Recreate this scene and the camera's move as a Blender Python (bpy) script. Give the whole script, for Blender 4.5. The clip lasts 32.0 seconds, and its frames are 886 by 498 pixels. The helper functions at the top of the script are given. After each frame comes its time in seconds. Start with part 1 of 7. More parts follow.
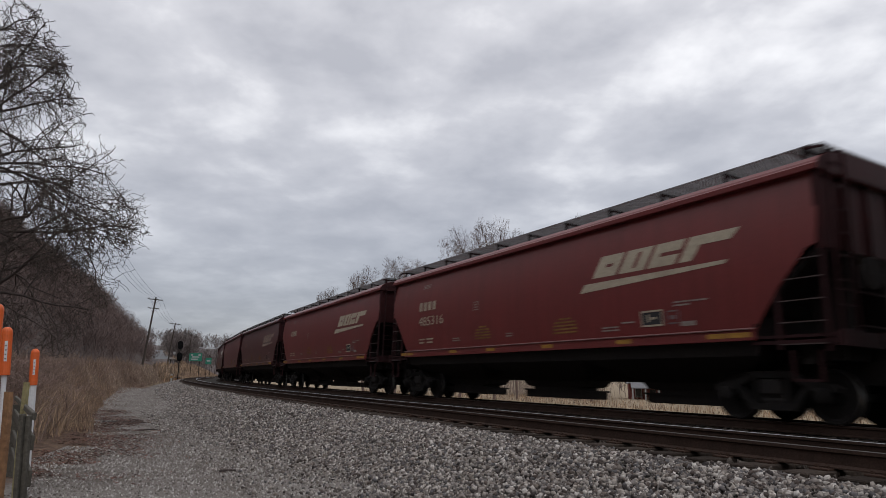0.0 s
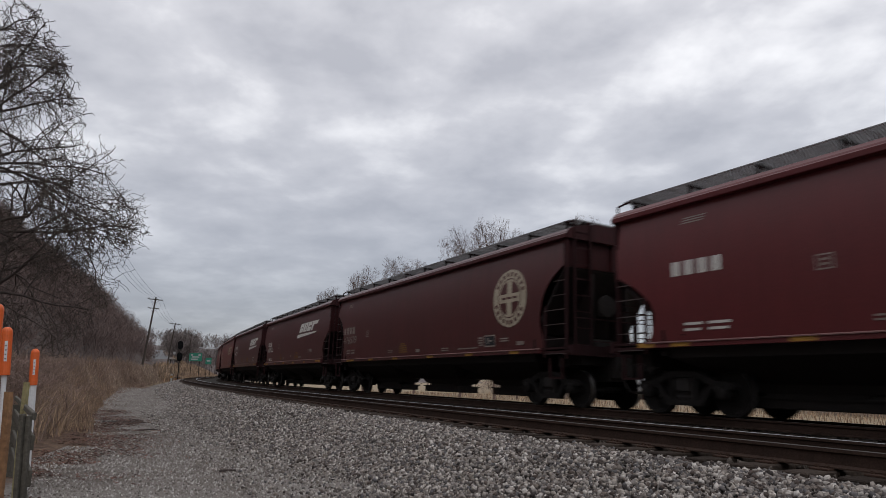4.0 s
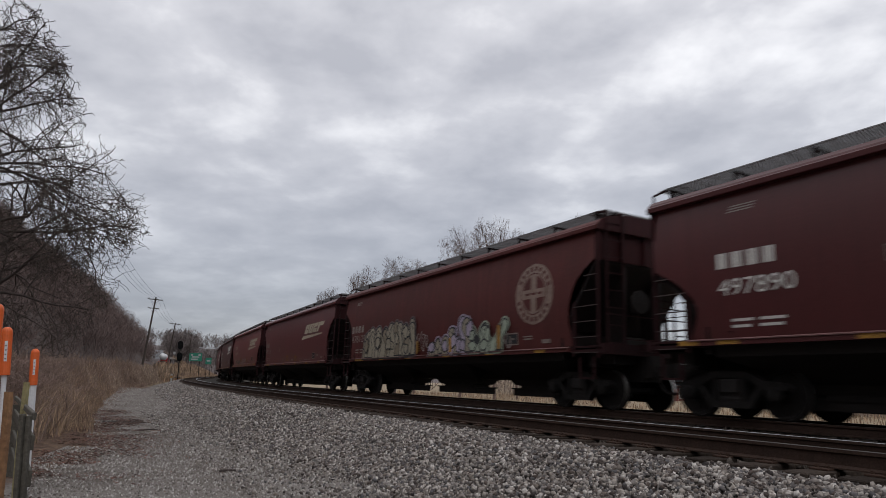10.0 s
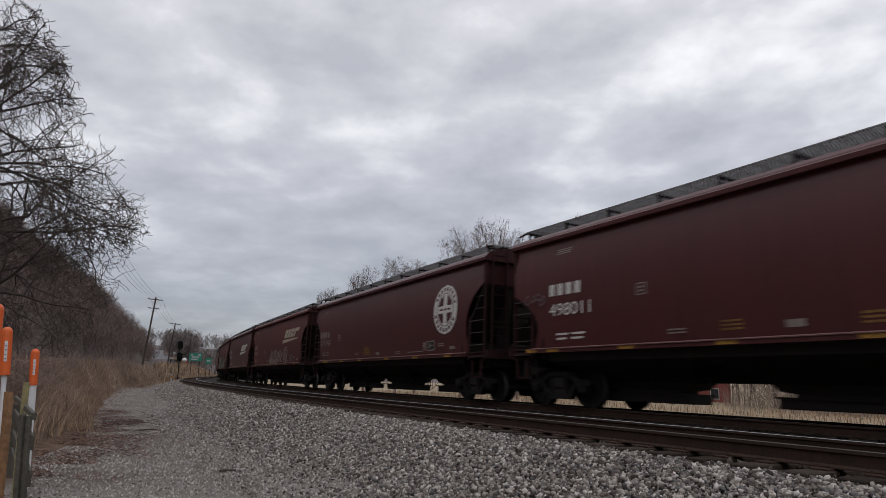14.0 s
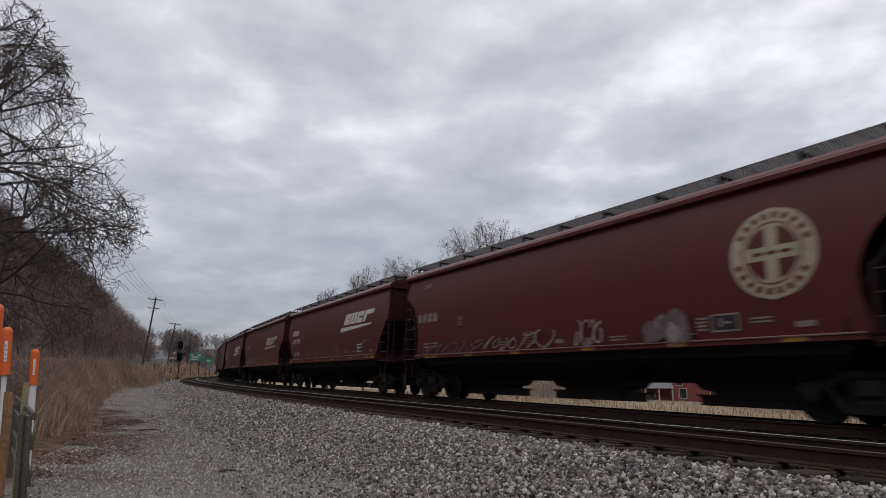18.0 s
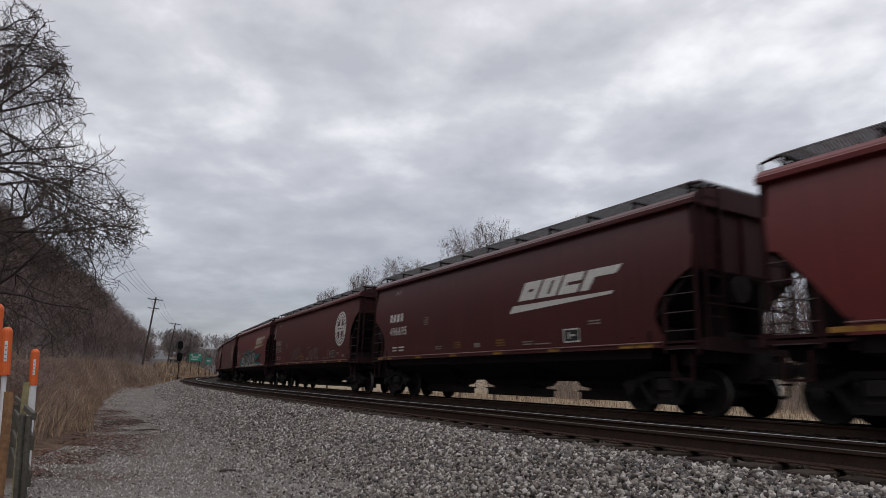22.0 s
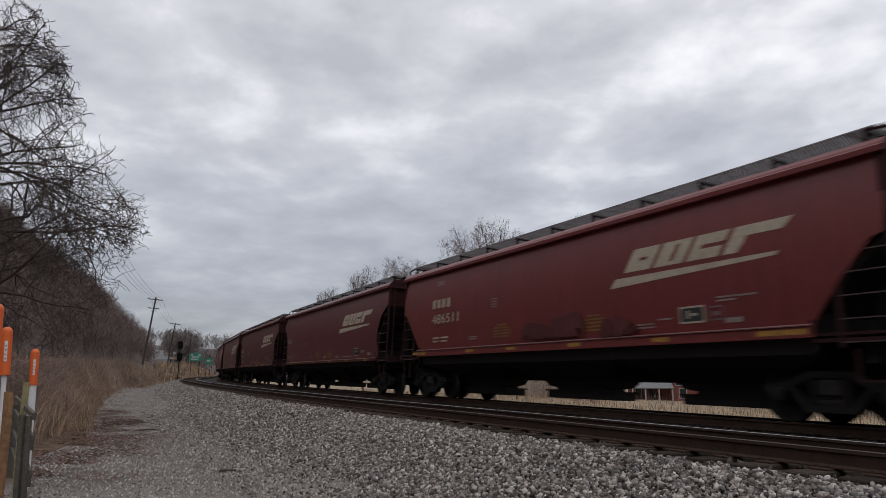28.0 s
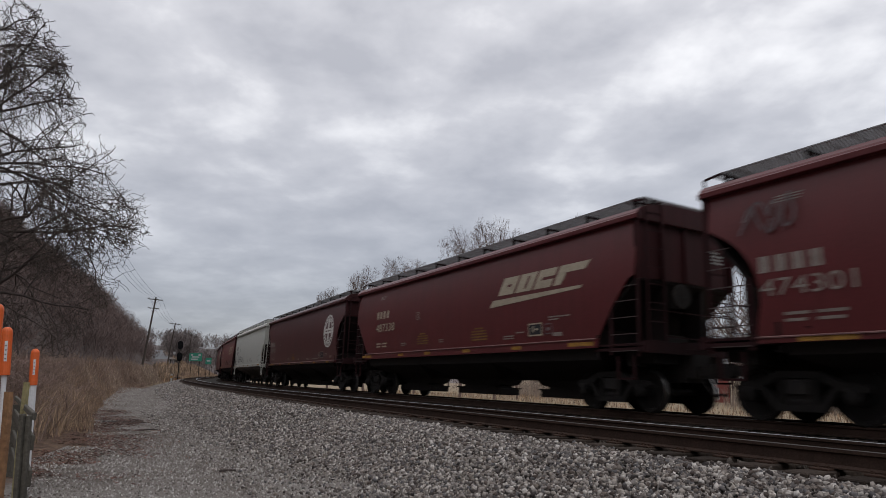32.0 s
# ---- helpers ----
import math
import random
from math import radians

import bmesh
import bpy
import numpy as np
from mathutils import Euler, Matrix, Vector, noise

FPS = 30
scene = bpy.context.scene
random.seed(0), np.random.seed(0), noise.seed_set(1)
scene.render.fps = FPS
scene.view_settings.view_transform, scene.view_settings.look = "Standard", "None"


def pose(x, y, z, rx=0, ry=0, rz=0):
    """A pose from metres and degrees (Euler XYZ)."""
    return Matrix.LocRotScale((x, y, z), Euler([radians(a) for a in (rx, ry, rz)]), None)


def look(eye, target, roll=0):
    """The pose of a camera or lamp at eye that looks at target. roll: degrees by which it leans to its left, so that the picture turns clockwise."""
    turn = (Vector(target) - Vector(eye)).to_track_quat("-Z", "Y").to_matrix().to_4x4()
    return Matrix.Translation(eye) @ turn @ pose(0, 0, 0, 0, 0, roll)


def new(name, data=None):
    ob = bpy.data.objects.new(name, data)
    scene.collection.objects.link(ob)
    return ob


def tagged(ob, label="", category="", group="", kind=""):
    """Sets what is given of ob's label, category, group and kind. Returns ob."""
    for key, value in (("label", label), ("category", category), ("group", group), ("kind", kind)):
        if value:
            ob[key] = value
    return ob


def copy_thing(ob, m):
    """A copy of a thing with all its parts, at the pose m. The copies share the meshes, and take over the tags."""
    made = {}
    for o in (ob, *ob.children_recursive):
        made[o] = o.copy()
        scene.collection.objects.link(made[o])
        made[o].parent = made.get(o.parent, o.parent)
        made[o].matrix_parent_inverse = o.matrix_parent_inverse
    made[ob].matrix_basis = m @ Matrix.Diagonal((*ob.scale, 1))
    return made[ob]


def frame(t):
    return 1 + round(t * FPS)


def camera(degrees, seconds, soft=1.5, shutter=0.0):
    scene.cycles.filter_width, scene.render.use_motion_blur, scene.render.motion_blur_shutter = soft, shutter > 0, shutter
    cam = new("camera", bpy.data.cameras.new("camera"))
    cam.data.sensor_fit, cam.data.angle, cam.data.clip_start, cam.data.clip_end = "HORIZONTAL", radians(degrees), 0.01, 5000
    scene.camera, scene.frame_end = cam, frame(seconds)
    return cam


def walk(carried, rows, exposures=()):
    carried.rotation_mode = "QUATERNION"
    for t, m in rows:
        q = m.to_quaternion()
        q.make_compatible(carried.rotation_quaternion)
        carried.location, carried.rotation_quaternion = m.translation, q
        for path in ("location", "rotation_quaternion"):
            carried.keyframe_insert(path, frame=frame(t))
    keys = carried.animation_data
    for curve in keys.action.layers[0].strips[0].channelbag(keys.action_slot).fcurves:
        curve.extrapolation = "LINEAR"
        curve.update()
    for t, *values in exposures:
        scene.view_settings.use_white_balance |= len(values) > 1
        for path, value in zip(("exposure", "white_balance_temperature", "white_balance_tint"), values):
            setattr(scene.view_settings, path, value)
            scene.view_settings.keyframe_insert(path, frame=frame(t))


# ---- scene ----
# ---- camera ----
EYE = (0.0, 0.0, 0.726)
PITCH = radians(11.315)
cam = camera(69.97, 32.0, soft=0.8, shutter=0.3)
CAM = look(EYE, (0.0, math.cos(PITCH), EYE[2] + math.sin(PITCH)), roll=0.42)
walk(cam, [(0.0, CAM), (32.0, CAM)], exposures=[(0.0, 0.0), (32.0, 0.0)])

# ---- world: an overcast winter sky ----
world = bpy.data.worlds.new("overcast_sky")
scene.world = world
world.use_nodes = True


def build_sky():
    nt = world.node_tree
    nt.nodes.clear()
    N, L = nt.nodes.new, nt.links.new
    out, bg = N("ShaderNodeOutputWorld"), N("ShaderNodeBackground")
    co, sep = N("ShaderNodeTexCoord"), N("ShaderNodeSeparateXYZ")
    L(co.outputs["Generated"], sep.inputs[0])

    def mth(op, a, b=None):
        n = N("ShaderNodeMath")
        n.operation = op
        for i, v in enumerate((a, b)):
            if v is None:
                continue
            if isinstance(v, (int, float)):
                n.inputs[i].default_value = v
            else:
                L(v, n.inputs[i])
        return n.outputs[0]

    # the cloud deck is a level sheet: its pattern shrinks towards the horizon
    zz = mth("ADD", mth("MAXIMUM", sep.outputs[2], 0.0), 0.20)
    flat = N("ShaderNodeCombineXYZ")
    L(mth("DIVIDE", sep.outputs[0], zz), flat.inputs[0])
    L(mth("DIVIDE", sep.outputs[1], zz), flat.inputs[1])

    def cloud(scale, detail, rough, shift, stretch, distort=0.0):
        mp, nz = N("ShaderNodeMapping"), N("ShaderNodeTexNoise")
        mp.inputs["Location"].default_value = shift
        mp.inputs["Scale"].default_value = stretch
        L(flat.outputs[0], mp.inputs[0])
        L(mp.outputs[0], nz.inputs["Vector"])
        nz.inputs["Scale"].default_value = scale
        nz.inputs["Detail"].default_value = detail
        nz.inputs["Roughness"].default_value = rough
        nz.inputs["Distortion"].default_value = distort
        return nz.outputs["Fac"]

    big = cloud(0.8, 3.0, 0.5, (3.1, 1.7, 0.0), (0.9, 1.1, 1.0))
    mid = cloud(3.3, 5.0, 0.52, (7.3, 2.2, 0.0), (1.0, 1.0, 1.0), 0.1)
    mix = mth("ADD", mth("MULTIPLY", big, 0.40), mth("MULTIPLY", mid, 0.60))
    ramp = N("ShaderNodeValToRGB")
    L(mix, ramp.inputs[0])
    el = ramp.color_ramp.elements
    el[0].position, el[0].color = 0.37, (0.50, 0.505, 0.55, 1)
    el[1].position, el[1].color = 0.63, (1.06, 1.055, 1.075, 1)
    e = el.new(0.50)
    e.color = (0.69, 0.69, 0.73, 1)
    # darker, bluer band of cloud low over the horizon
    low = N("ShaderNodeMapRange")
    L(sep.outputs[2], low.inputs[0])
    low.inputs[1].default_value, low.inputs[2].default_value = 0.12, 0.50
    tint = N("ShaderNodeMixRGB")
    L(low.outputs[0], tint.inputs[0])
    dim = N("ShaderNodeMixRGB")
    dim.blend_type = "MULTIPLY"
    dim.inputs[0].default_value = 1.0
    L(ramp.outputs[0], dim.inputs[1])
    dim.inputs[2].default_value = (0.585, 0.605, 0.645, 1)
    veil = N("ShaderNodeMixRGB")
    veil.inputs[0].default_value = 0.55
    L(dim.outputs[0], veil.inputs[1])
    veil.inputs[2].default_value = (0.405, 0.42, 0.47, 1)
    L(veil.outputs[0], tint.inputs[1])
    L(ramp.outputs[0], tint.inputs[2])
    # the deck thickens to a dull bank right over the ridge
    bank = N("ShaderNodeMapRange")
    L(sep.outputs[2], bank.inputs[0])
    bank.inputs[1].default_value, bank.inputs[2].default_value = 0.03, 0.20
    bank.inputs[3].default_value, bank.inputs[4].default_value = 0.74, 1.0
    dull = N("ShaderNodeVectorMath")
    dull.operation = "SCALE"
    L(tint.outputs[0], dull.inputs[0])
    L(bank.outputs[0], dull.inputs["Scale"])
    # a little clear-sky light above the deck
    sky = N("ShaderNodeTexSky")
    sky.sky_type, sky.sun_disc = "NISHITA", False
    sky.sun_elevation, sky.sun_rotation = radians(38), radians(205)
    add = N("ShaderNodeMixRGB")
    add.blend_type = "ADD"
    add.inputs[0].default_value = 0.012
    L(dull.outputs[0], add.inputs[1])
    L(sky.outputs[0], add.inputs[2])
    L(add.outputs[0], bg.inputs[0])
    bg.inputs[1].default_value = 1.0
    L(bg.outputs[0], out.inputs[0])


build_sky()
sun = new("sun", bpy.data.lights.new("sun", "SUN"))
sun.data.energy, sun.data.angle, sun.data.color = 0.5, radians(30), (1.0, 0.97, 0.93)
sun.matrix_world = look((0, 0, 60), (-16, 40, 0))

# ---- small tools ----
def part(name, bm, mat, parent=None, label="", smooth=False):
    me = bpy.data.meshes.new(name)
    bm.to_mesh(me)
    bm.free()
    if smooth:
        me.shade_smooth()
    if mat:
        me.materials.append(mat)
    ob = new(name, me)
    ob.parent = parent
    if label:
        tagged(ob, label)
    return ob


def mesh_part(name, verts, faces, mat, parent=None, label="", smooth=False):
    me = bpy.data.meshes.new(name)
    me.from_pydata([tuple(v) for v in verts], [], [tuple(f) for f in faces])
    me.update()
    if smooth:
        me.shade_smooth()
    if mat:
        me.materials.append(mat)
    ob = new(name, me)
    ob.parent = parent
    if label:
        tagged(ob, label)
    return ob


def empty(name, parent=None):
    ob = new(name)
    ob.empty_display_size = 0.2
    ob.parent = parent
    return ob


def box(bm, x0, x1, y0, y1, z0, z1, bevel=0.0):
    vs = [bm.verts.new((x, y, z)) for x in (x0, x1) for y in (y0, y1) for z in (z0, z1)]
    fs = [bm.faces.new([vs[i] for i in f]) for f in
          ((0, 1, 3, 2), (4, 6, 7, 5), (0, 4, 5, 1), (2, 3, 7, 6), (0, 2, 6, 4), (1, 5, 7, 3))]
    if bevel > 0:
        edges = list({e for f in fs for e in f.edges})
        bmesh.ops.bevel(bm, geom=edges, offset=bevel, segments=1, affect="EDGES")
    return vs


def prism(bm, outline, axis, a0, a1):
    """A closed outline of 2-D points, extruded along an axis from a0 to a1."""
    def at(u, v, a):
        return {"x": (a, u, v), "y": (u, a, v), "z": (u, v, a)}[axis]
    lo = [bm.verts.new(at(u, v, a0)) for u, v in outline]
    hi = [bm.verts.new(at(u, v, a1)) for u, v in outline]
    n = len(outline)
    bm.faces.new(lo)
    bm.faces.new(hi[::-1])
    for i in range(n):
        j = (i + 1) % n
        bm.faces.new((lo[j], lo[i], hi[i], hi[j]))
    bmesh.ops.recalc_face_normals(bm, faces=bm.faces[:])


def rod(bm, a, b, r, sides=5, r2=None):
    """A straight round bar from a to b."""
    a, b = Vector(a), Vector(b)
    r2 = r if r2 is None else r2
    d = (b - a).normalized()
    u = d.orthogonal().normalized()
    v = d.cross(u)
    rings = []
    for c, rr in ((a, r), (b, r2)):
        rings.append([bm.verts.new(c + rr * (math.cos(2 * math.pi * i / sides) * u + math.sin(2 * math.pi * i / sides) * v)) for i in range(sides)])
    for i in range(sides):
        j = (i + 1) % sides
        bm.faces.new((rings[0][i], rings[0][j], rings[1][j], rings[1][i]))
    bm.faces.new(rings[0][::-1])
    bm.faces.new(rings[1])


def turned(bm, profile, axis="y", sides=20, centre=(0, 0, 0)):
    """A round solid from (distance along the axis, radius) pairs."""
    rings = []
    for a, r in profile:
        ring = []
        for i in range(sides):
            t = 2 * math.pi * i / sides
            c, s = r * math.cos(t), r * math.sin(t)
            p = {"x": (a, c, s), "y": (c, a, s), "z": (c, s, a)}[axis]
            ring.append(bm.verts.new((p[0] + centre[0], p[1] + centre[1], p[2] + centre[2])))
        rings.append(ring)
    for k in range(len(rings) - 1):
        for i in range(sides):
            j = (i + 1) % sides
            bm.faces.new((rings[k][i], rings[k][j], rings[k + 1][j], rings[k + 1][i]))
    bm.faces.new(rings[0])
    bm.faces.new(rings[-1])
    bmesh.ops.recalc_face_normals(bm, faces=bm.faces[:])


# ---- the line of the track ----
HEAD0, BEND, X0, Y0 = radians(-28.173), 0.0019048, -0.6617, 25.2001
S_IN, S_OUT = -45.0, 112.0
TILT = 0.034
SPACING = 4.757
NEAR_DROP, LOADED_DROP = 0.10, 0.05     # how far each track's rail heads lie under the leaning plane


def _arc(s):
    h = HEAD0 + BEND * s
    return X0 + (math.cos(HEAD0) - math.cos(h)) / BEND, Y0 + (math.sin(h) - math.sin(HEAD0)) / BEND, h


def centre_line(s):
    """The point and heading of the loaded track's centre, s metres along it."""
    e = min(max(s, S_IN), S_OUT)
    x, y, h = _arc(e)
    return x + (s - e) * math.sin(h), y + (s - e) * math.cos(h), h


def track_point(s, w, z=0.0):
    """w metres to the right of the loaded track's centre, z above the plane of its rail heads (which leans)."""
    x, y, h = centre_line(s)
    return (x + (w + z * TILT) * math.cos(h), y - (w + z * TILT) * math.sin(h), z - w * TILT)


def plan_point(s, w, z=0.0):
    x, y, h = centre_line(s)
    return (x + w * math.cos(h), y - w * math.sin(h), z)

# ---- materials ----
def material(name, colour, rough=0.7, metal=0.0, vary=0.25, scale=3.0, fine=40.0, bump=0.2, second=None, obj_random=0.0, spec=0.5, streaks=0.0, island=0.0):
    """A surface with coarse and fine variation. second: the colour of its stains."""
    m = bpy.data.materials.new(name)
    m.use_nodes = True
    nt = m.node_tree
    N, L = nt.nodes.new, nt.links.new
    bs = nt.nodes["Principled BSDF"]
    bs.inputs["Roughness"].default_value = rough
    bs.inputs["Metallic"].default_value = metal
    bs.inputs["Specular IOR Level"].default_value = spec
    co = N("ShaderNodeTexCoord")
    src = co.outputs["Object"]

    def noise_tex(sc, det, stretch=None):
        nz = N("ShaderNodeTexNoise")
        nz.inputs["Scale"].default_value = sc
        nz.inputs["Detail"].default_value = det
        nz.inputs["Roughness"].default_value = 0.62
        v = src
        if stretch:
            mp = N("ShaderNodeMapping")
            mp.inputs["Scale"].default_value = stretch
            L(src, mp.inputs[0])
            v = mp.outputs[0]
        L(v, nz.inputs["Vector"])
        return nz.outputs["Fac"]

    c = Vector(colour[:3])
    s = Vector(second[:3]) if second else c * 0.55
    coarse, small = noise_tex(scale, 4.0), noise_tex(fine, 3.0)
    ramp = N("ShaderNodeValToRGB")
    L(coarse, ramp.inputs[0])
    ramp.color_ramp.elements[0].position, ramp.color_ramp.elements[1].position = 0.34, 0.66
    ramp.color_ramp.elements[0].color = (*c.lerp(s, min(1.0, vary * 2.2)), 1)
    ramp.color_ramp.elements[1].color = (*c, 1)
    col = ramp.outputs[0]

    def scaled(col, fac, lo, hi):
        mr = N("ShaderNodeMapRange")
        L(fac, mr.inputs[0])
        mr.inputs[1].default_value, mr.inputs[2].default_value = 0.25, 0.75
        mr.inputs[3].default_value, mr.inputs[4].default_value = lo, hi
        mx = N("ShaderNodeVectorMath")
        mx.operation = "SCALE"
        L(col, mx.inputs[0])
        L(mr.outputs[0], mx.inputs["Scale"])
        return mx.outputs[0]

    col = scaled(col, small, 1 - vary, 1 + vary)
    if streaks:
        col = scaled(col, noise_tex(1.0, 5.0, (5.0, 5.0, 0.35)), 1 - streaks, 1 + streaks)
    if obj_random:
        oi = N("ShaderNodeObjectInfo")
        mr = N("ShaderNodeMapRange")
        L(oi.outputs["Random"], mr.inputs[0])
        mr.inputs[3].default_value, mr.inputs[4].default_value = 1 - obj_random, 1 + obj_random
        mx = N("ShaderNodeVectorMath")
        mx.operation = "SCALE"
        L(col, mx.inputs[0])
        L(mr.outputs[0], mx.inputs["Scale"])
        col = mx.outputs[0]
    if island:
        gi = N("ShaderNodeNewGeometry")
        mr = N("ShaderNodeMapRange")
        L(gi.outputs["Random Per Island"], mr.inputs[0])
        mr.inputs[3].default_value, mr.inputs[4].default_value = 1 - island, 1 + island
        mx = N("ShaderNodeVectorMath")
        mx.operation = "SCALE"
        L(col, mx.inputs[0])
        L(mr.outputs[0], mx.inputs["Scale"])
        col = mx.outputs[0]
    L(col, bs.inputs["Base Color"])
    if bump:
        bp = N("ShaderNodeBump")
        bp.inputs["Strength"].default_value = bump
        bp.inputs["Distance"].default_value = 0.02
        L(small, bp.inputs["Height"])
        L(bp.outputs[0], bs.inputs["Normal"])
    return m


# car paint: mineral red of different age and grime
PAINT = {
    "red": material("faded_red_car_paint", (0.172, 0.030, 0.029), 0.40, 0, 0.14, 0.7, 30, 0.03, (0.105, 0.029, 0.028), spec=0.5, streaks=0.11),
    "maroon": material("maroon_car_paint", (0.125, 0.0225, 0.025), 0.40, 0, 0.14, 0.7, 30, 0.03, (0.075, 0.021, 0.022), spec=0.5, streaks=0.11),
    "brown": material("dark_brown_car_paint", (0.088, 0.020, 0.021), 0.40, 0, 0.16, 0.6, 30, 0.03, (0.054, 0.019, 0.019), spec=0.5, streaks=0.14),
    "rust": material("dull_rusty_car_paint", (0.112, 0.026, 0.024), 0.58, 0, 0.2, 0.9, 24, 0.05, (0.062, 0.023, 0.021), spec=0.3, streaks=0.16),
    "grey": material("light_grey_car_paint", (0.56, 0.57, 0.53), 0.5, 0, 0.10, 0.8, 30, 0.03, (0.46, 0.455, 0.42), spec=0.4, streaks=0.045),
}
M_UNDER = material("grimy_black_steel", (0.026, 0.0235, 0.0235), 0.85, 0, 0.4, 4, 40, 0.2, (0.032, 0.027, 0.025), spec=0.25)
# as dark as the shaded car-end recesses; hatches and brackets share it
M_SLOPE = material("near_black_brown_steel", (0.016, 0.0095, 0.0095), 0.75, 0, 0.3, 2, 30, 0.1, (0.011, 0.0085, 0.008), streaks=0.25, spec=0.25)
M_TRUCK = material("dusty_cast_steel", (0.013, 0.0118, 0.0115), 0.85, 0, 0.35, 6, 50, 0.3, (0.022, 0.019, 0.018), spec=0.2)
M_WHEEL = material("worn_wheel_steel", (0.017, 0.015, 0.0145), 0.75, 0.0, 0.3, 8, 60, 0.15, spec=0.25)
M_TREAD = material("polished_wheel_tread", (0.32, 0.31, 0.30), 0.35, 0.9, 0.15, 8, 60, 0.05)
M_WALK = material("galvanised_walkway_grating", (0.30, 0.305, 0.31), 0.6, 0.4, 0.25, 5, 80, 0.1)
M_WHITE = material("white_stencil_paint", (0.68, 0.67, 0.63), 0.6, 0, 0.14, 3, 20, 0.0, (0.5, 0.48, 0.44))
M_CREAM = material("yellowed_stencil_paint", (0.46, 0.40, 0.30), 0.65, 0, 0.2, 2, 18, 0.0, (0.30, 0.24, 0.18))
M_FADED = material("worn_through_stencil_paint", (0.30, 0.22, 0.18), 0.65, 0, 0.25, 2, 18, 0.0, (0.16, 0.09, 0.07))
M_YELLOW = material("yellow_reflective_tape", (0.46, 0.24, 0.03), 0.55, 0, 0.3, 2, 30, 0.0, (0.17, 0.075, 0.03))
M_SIGNAL = material("flat_black_signal_paint", (0.012, 0.012, 0.013), 0.9, 0, 0.2, 3, 20, 0.0, spec=0.05)
M_BLACKP = material("black_stencil_paint", (0.03, 0.03, 0.035), 0.6, 0, 0.2, 3, 20, 0.0)
# paler than the sill: dust and the lip's highlight put into the colour
M_PALELIP = material("highlit_dusty_sill_edge", (0.21, 0.115, 0.11), 0.7, 0, 0.3, 1.2, 30, 0.05, (0.12, 0.06, 0.058), spec=0.3)
M_RUNG = material("worn_steel_rung", (0.085, 0.06, 0.058), 0.6, 0.2, 0.3, 6, 40, 0.1, (0.045, 0.03, 0.03))
M_RAIL = material("rusty_rail_side", (0.056, 0.035, 0.0275), 0.85, 0.0, 0.3, 5, 50, 0.2, (0.032, 0.022, 0.018), spec=0.12)
M_HEAD = material("polished_rail_head", (0.46, 0.46, 0.47), 0.30, 0.95, 0.1, 3, 30, 0.02)
M_TIE = material("creosoted_tie_wood", (0.038, 0.030, 0.026), 0.9, 0, 0.4, 3, 30, 0.6, (0.060, 0.046, 0.037), obj_random=0.3, spec=0.08)
M_PLATE = material("rusty_tie_plate", (0.06, 0.036, 0.027), 0.85, 0.0, 0.3, 8, 60, 0.3, spec=0.15)


def stone_material(name, tones):
    """Broken stone: each piece its own tone from a range, with a little grain."""
    m = bpy.data.materials.new(name)
    m.use_nodes = True
    nt = m.node_tree
    N, L = nt.nodes.new, nt.links.new
    bs = nt.nodes["Principled BSDF"]
    bs.inputs["Roughness"].default_value = 0.9
    bs.inputs["Specular IOR Level"].default_value = 0.25
    gi, rp, co, nz, mr, mx = N("ShaderNodeNewGeometry"), N("ShaderNodeValToRGB"), N("ShaderNodeTexCoord"), N("ShaderNodeTexNoise"), N("ShaderNodeMapRange"), N("ShaderNodeVectorMath")
    L(gi.outputs["Random Per Island"], rp.inputs[0])
    el = rp.color_ramp.elements
    el[0].position, el[0].color = 0.0, (*tones[0], 1)
    el[1].position, el[1].color = 1.0, (*tones[-1], 1)
    for k, t in enumerate(tones[1:-1]):
        e = el.new((k + 1) / (len(tones) - 1))
        e.color = (*t, 1)
    L(co.outputs["Object"], nz.inputs["Vector"])
    nz.inputs["Scale"].default_value, nz.inputs["Detail"].default_value = 45.0, 3.0
    L(nz.outputs["Fac"], mr.inputs[0])
    mr.inputs[1].default_value, mr.inputs[2].default_value, mr.inputs[3].default_value, mr.inputs[4].default_value = 0.3, 0.7, 0.72, 1.25
    mx.operation = "SCALE"
    L(rp.outputs[0], mx.inputs[0])
    L(mr.outputs[0], mx.inputs["Scale"])
    L(mx.outputs[0], bs.inputs["Base Color"])
    return m


M_STONE = stone_material("crushed_ballast_stone", [(0.036, 0.031, 0.030), (0.095, 0.074, 0.064), (0.115, 0.112, 0.116), (0.185, 0.153, 0.132), (0.235, 0.216, 0.203), (0.34, 0.302, 0.268), (0.55, 0.515, 0.485)])
# stones between the rails: dirt and the train's shade put into the tones
M_DARKSTONE = stone_material("oily_shaded_ballast_stone", [(0.022, 0.018, 0.016), (0.045, 0.035, 0.029), (0.062, 0.05, 0.042), (0.085, 0.07, 0.06), (0.13, 0.112, 0.098)])
M_PEBBLE = stone_material("road_pebbles", [(0.10, 0.086, 0.076), (0.17, 0.149, 0.135), (0.24, 0.22, 0.204), (0.31, 0.288, 0.268), (0.48, 0.458, 0.43)])
M_SOIL = material("dead_grass_ground", (0.135, 0.098, 0.068), 0.95, 0, 0.4, 0.7, 14, 0.8, (0.085, 0.06, 0.045))
M_FIELD = material("pale_dry_field", (0.31, 0.24, 0.155), 0.95, 0, 0.35, 0.35, 9, 0.6, (0.24, 0.18, 0.11))
M_HILL = material("leaf_litter_slope", (0.105, 0.076, 0.065), 0.95, 0, 0.45, 0.3, 5.0, 0.8, (0.058, 0.043, 0.038))
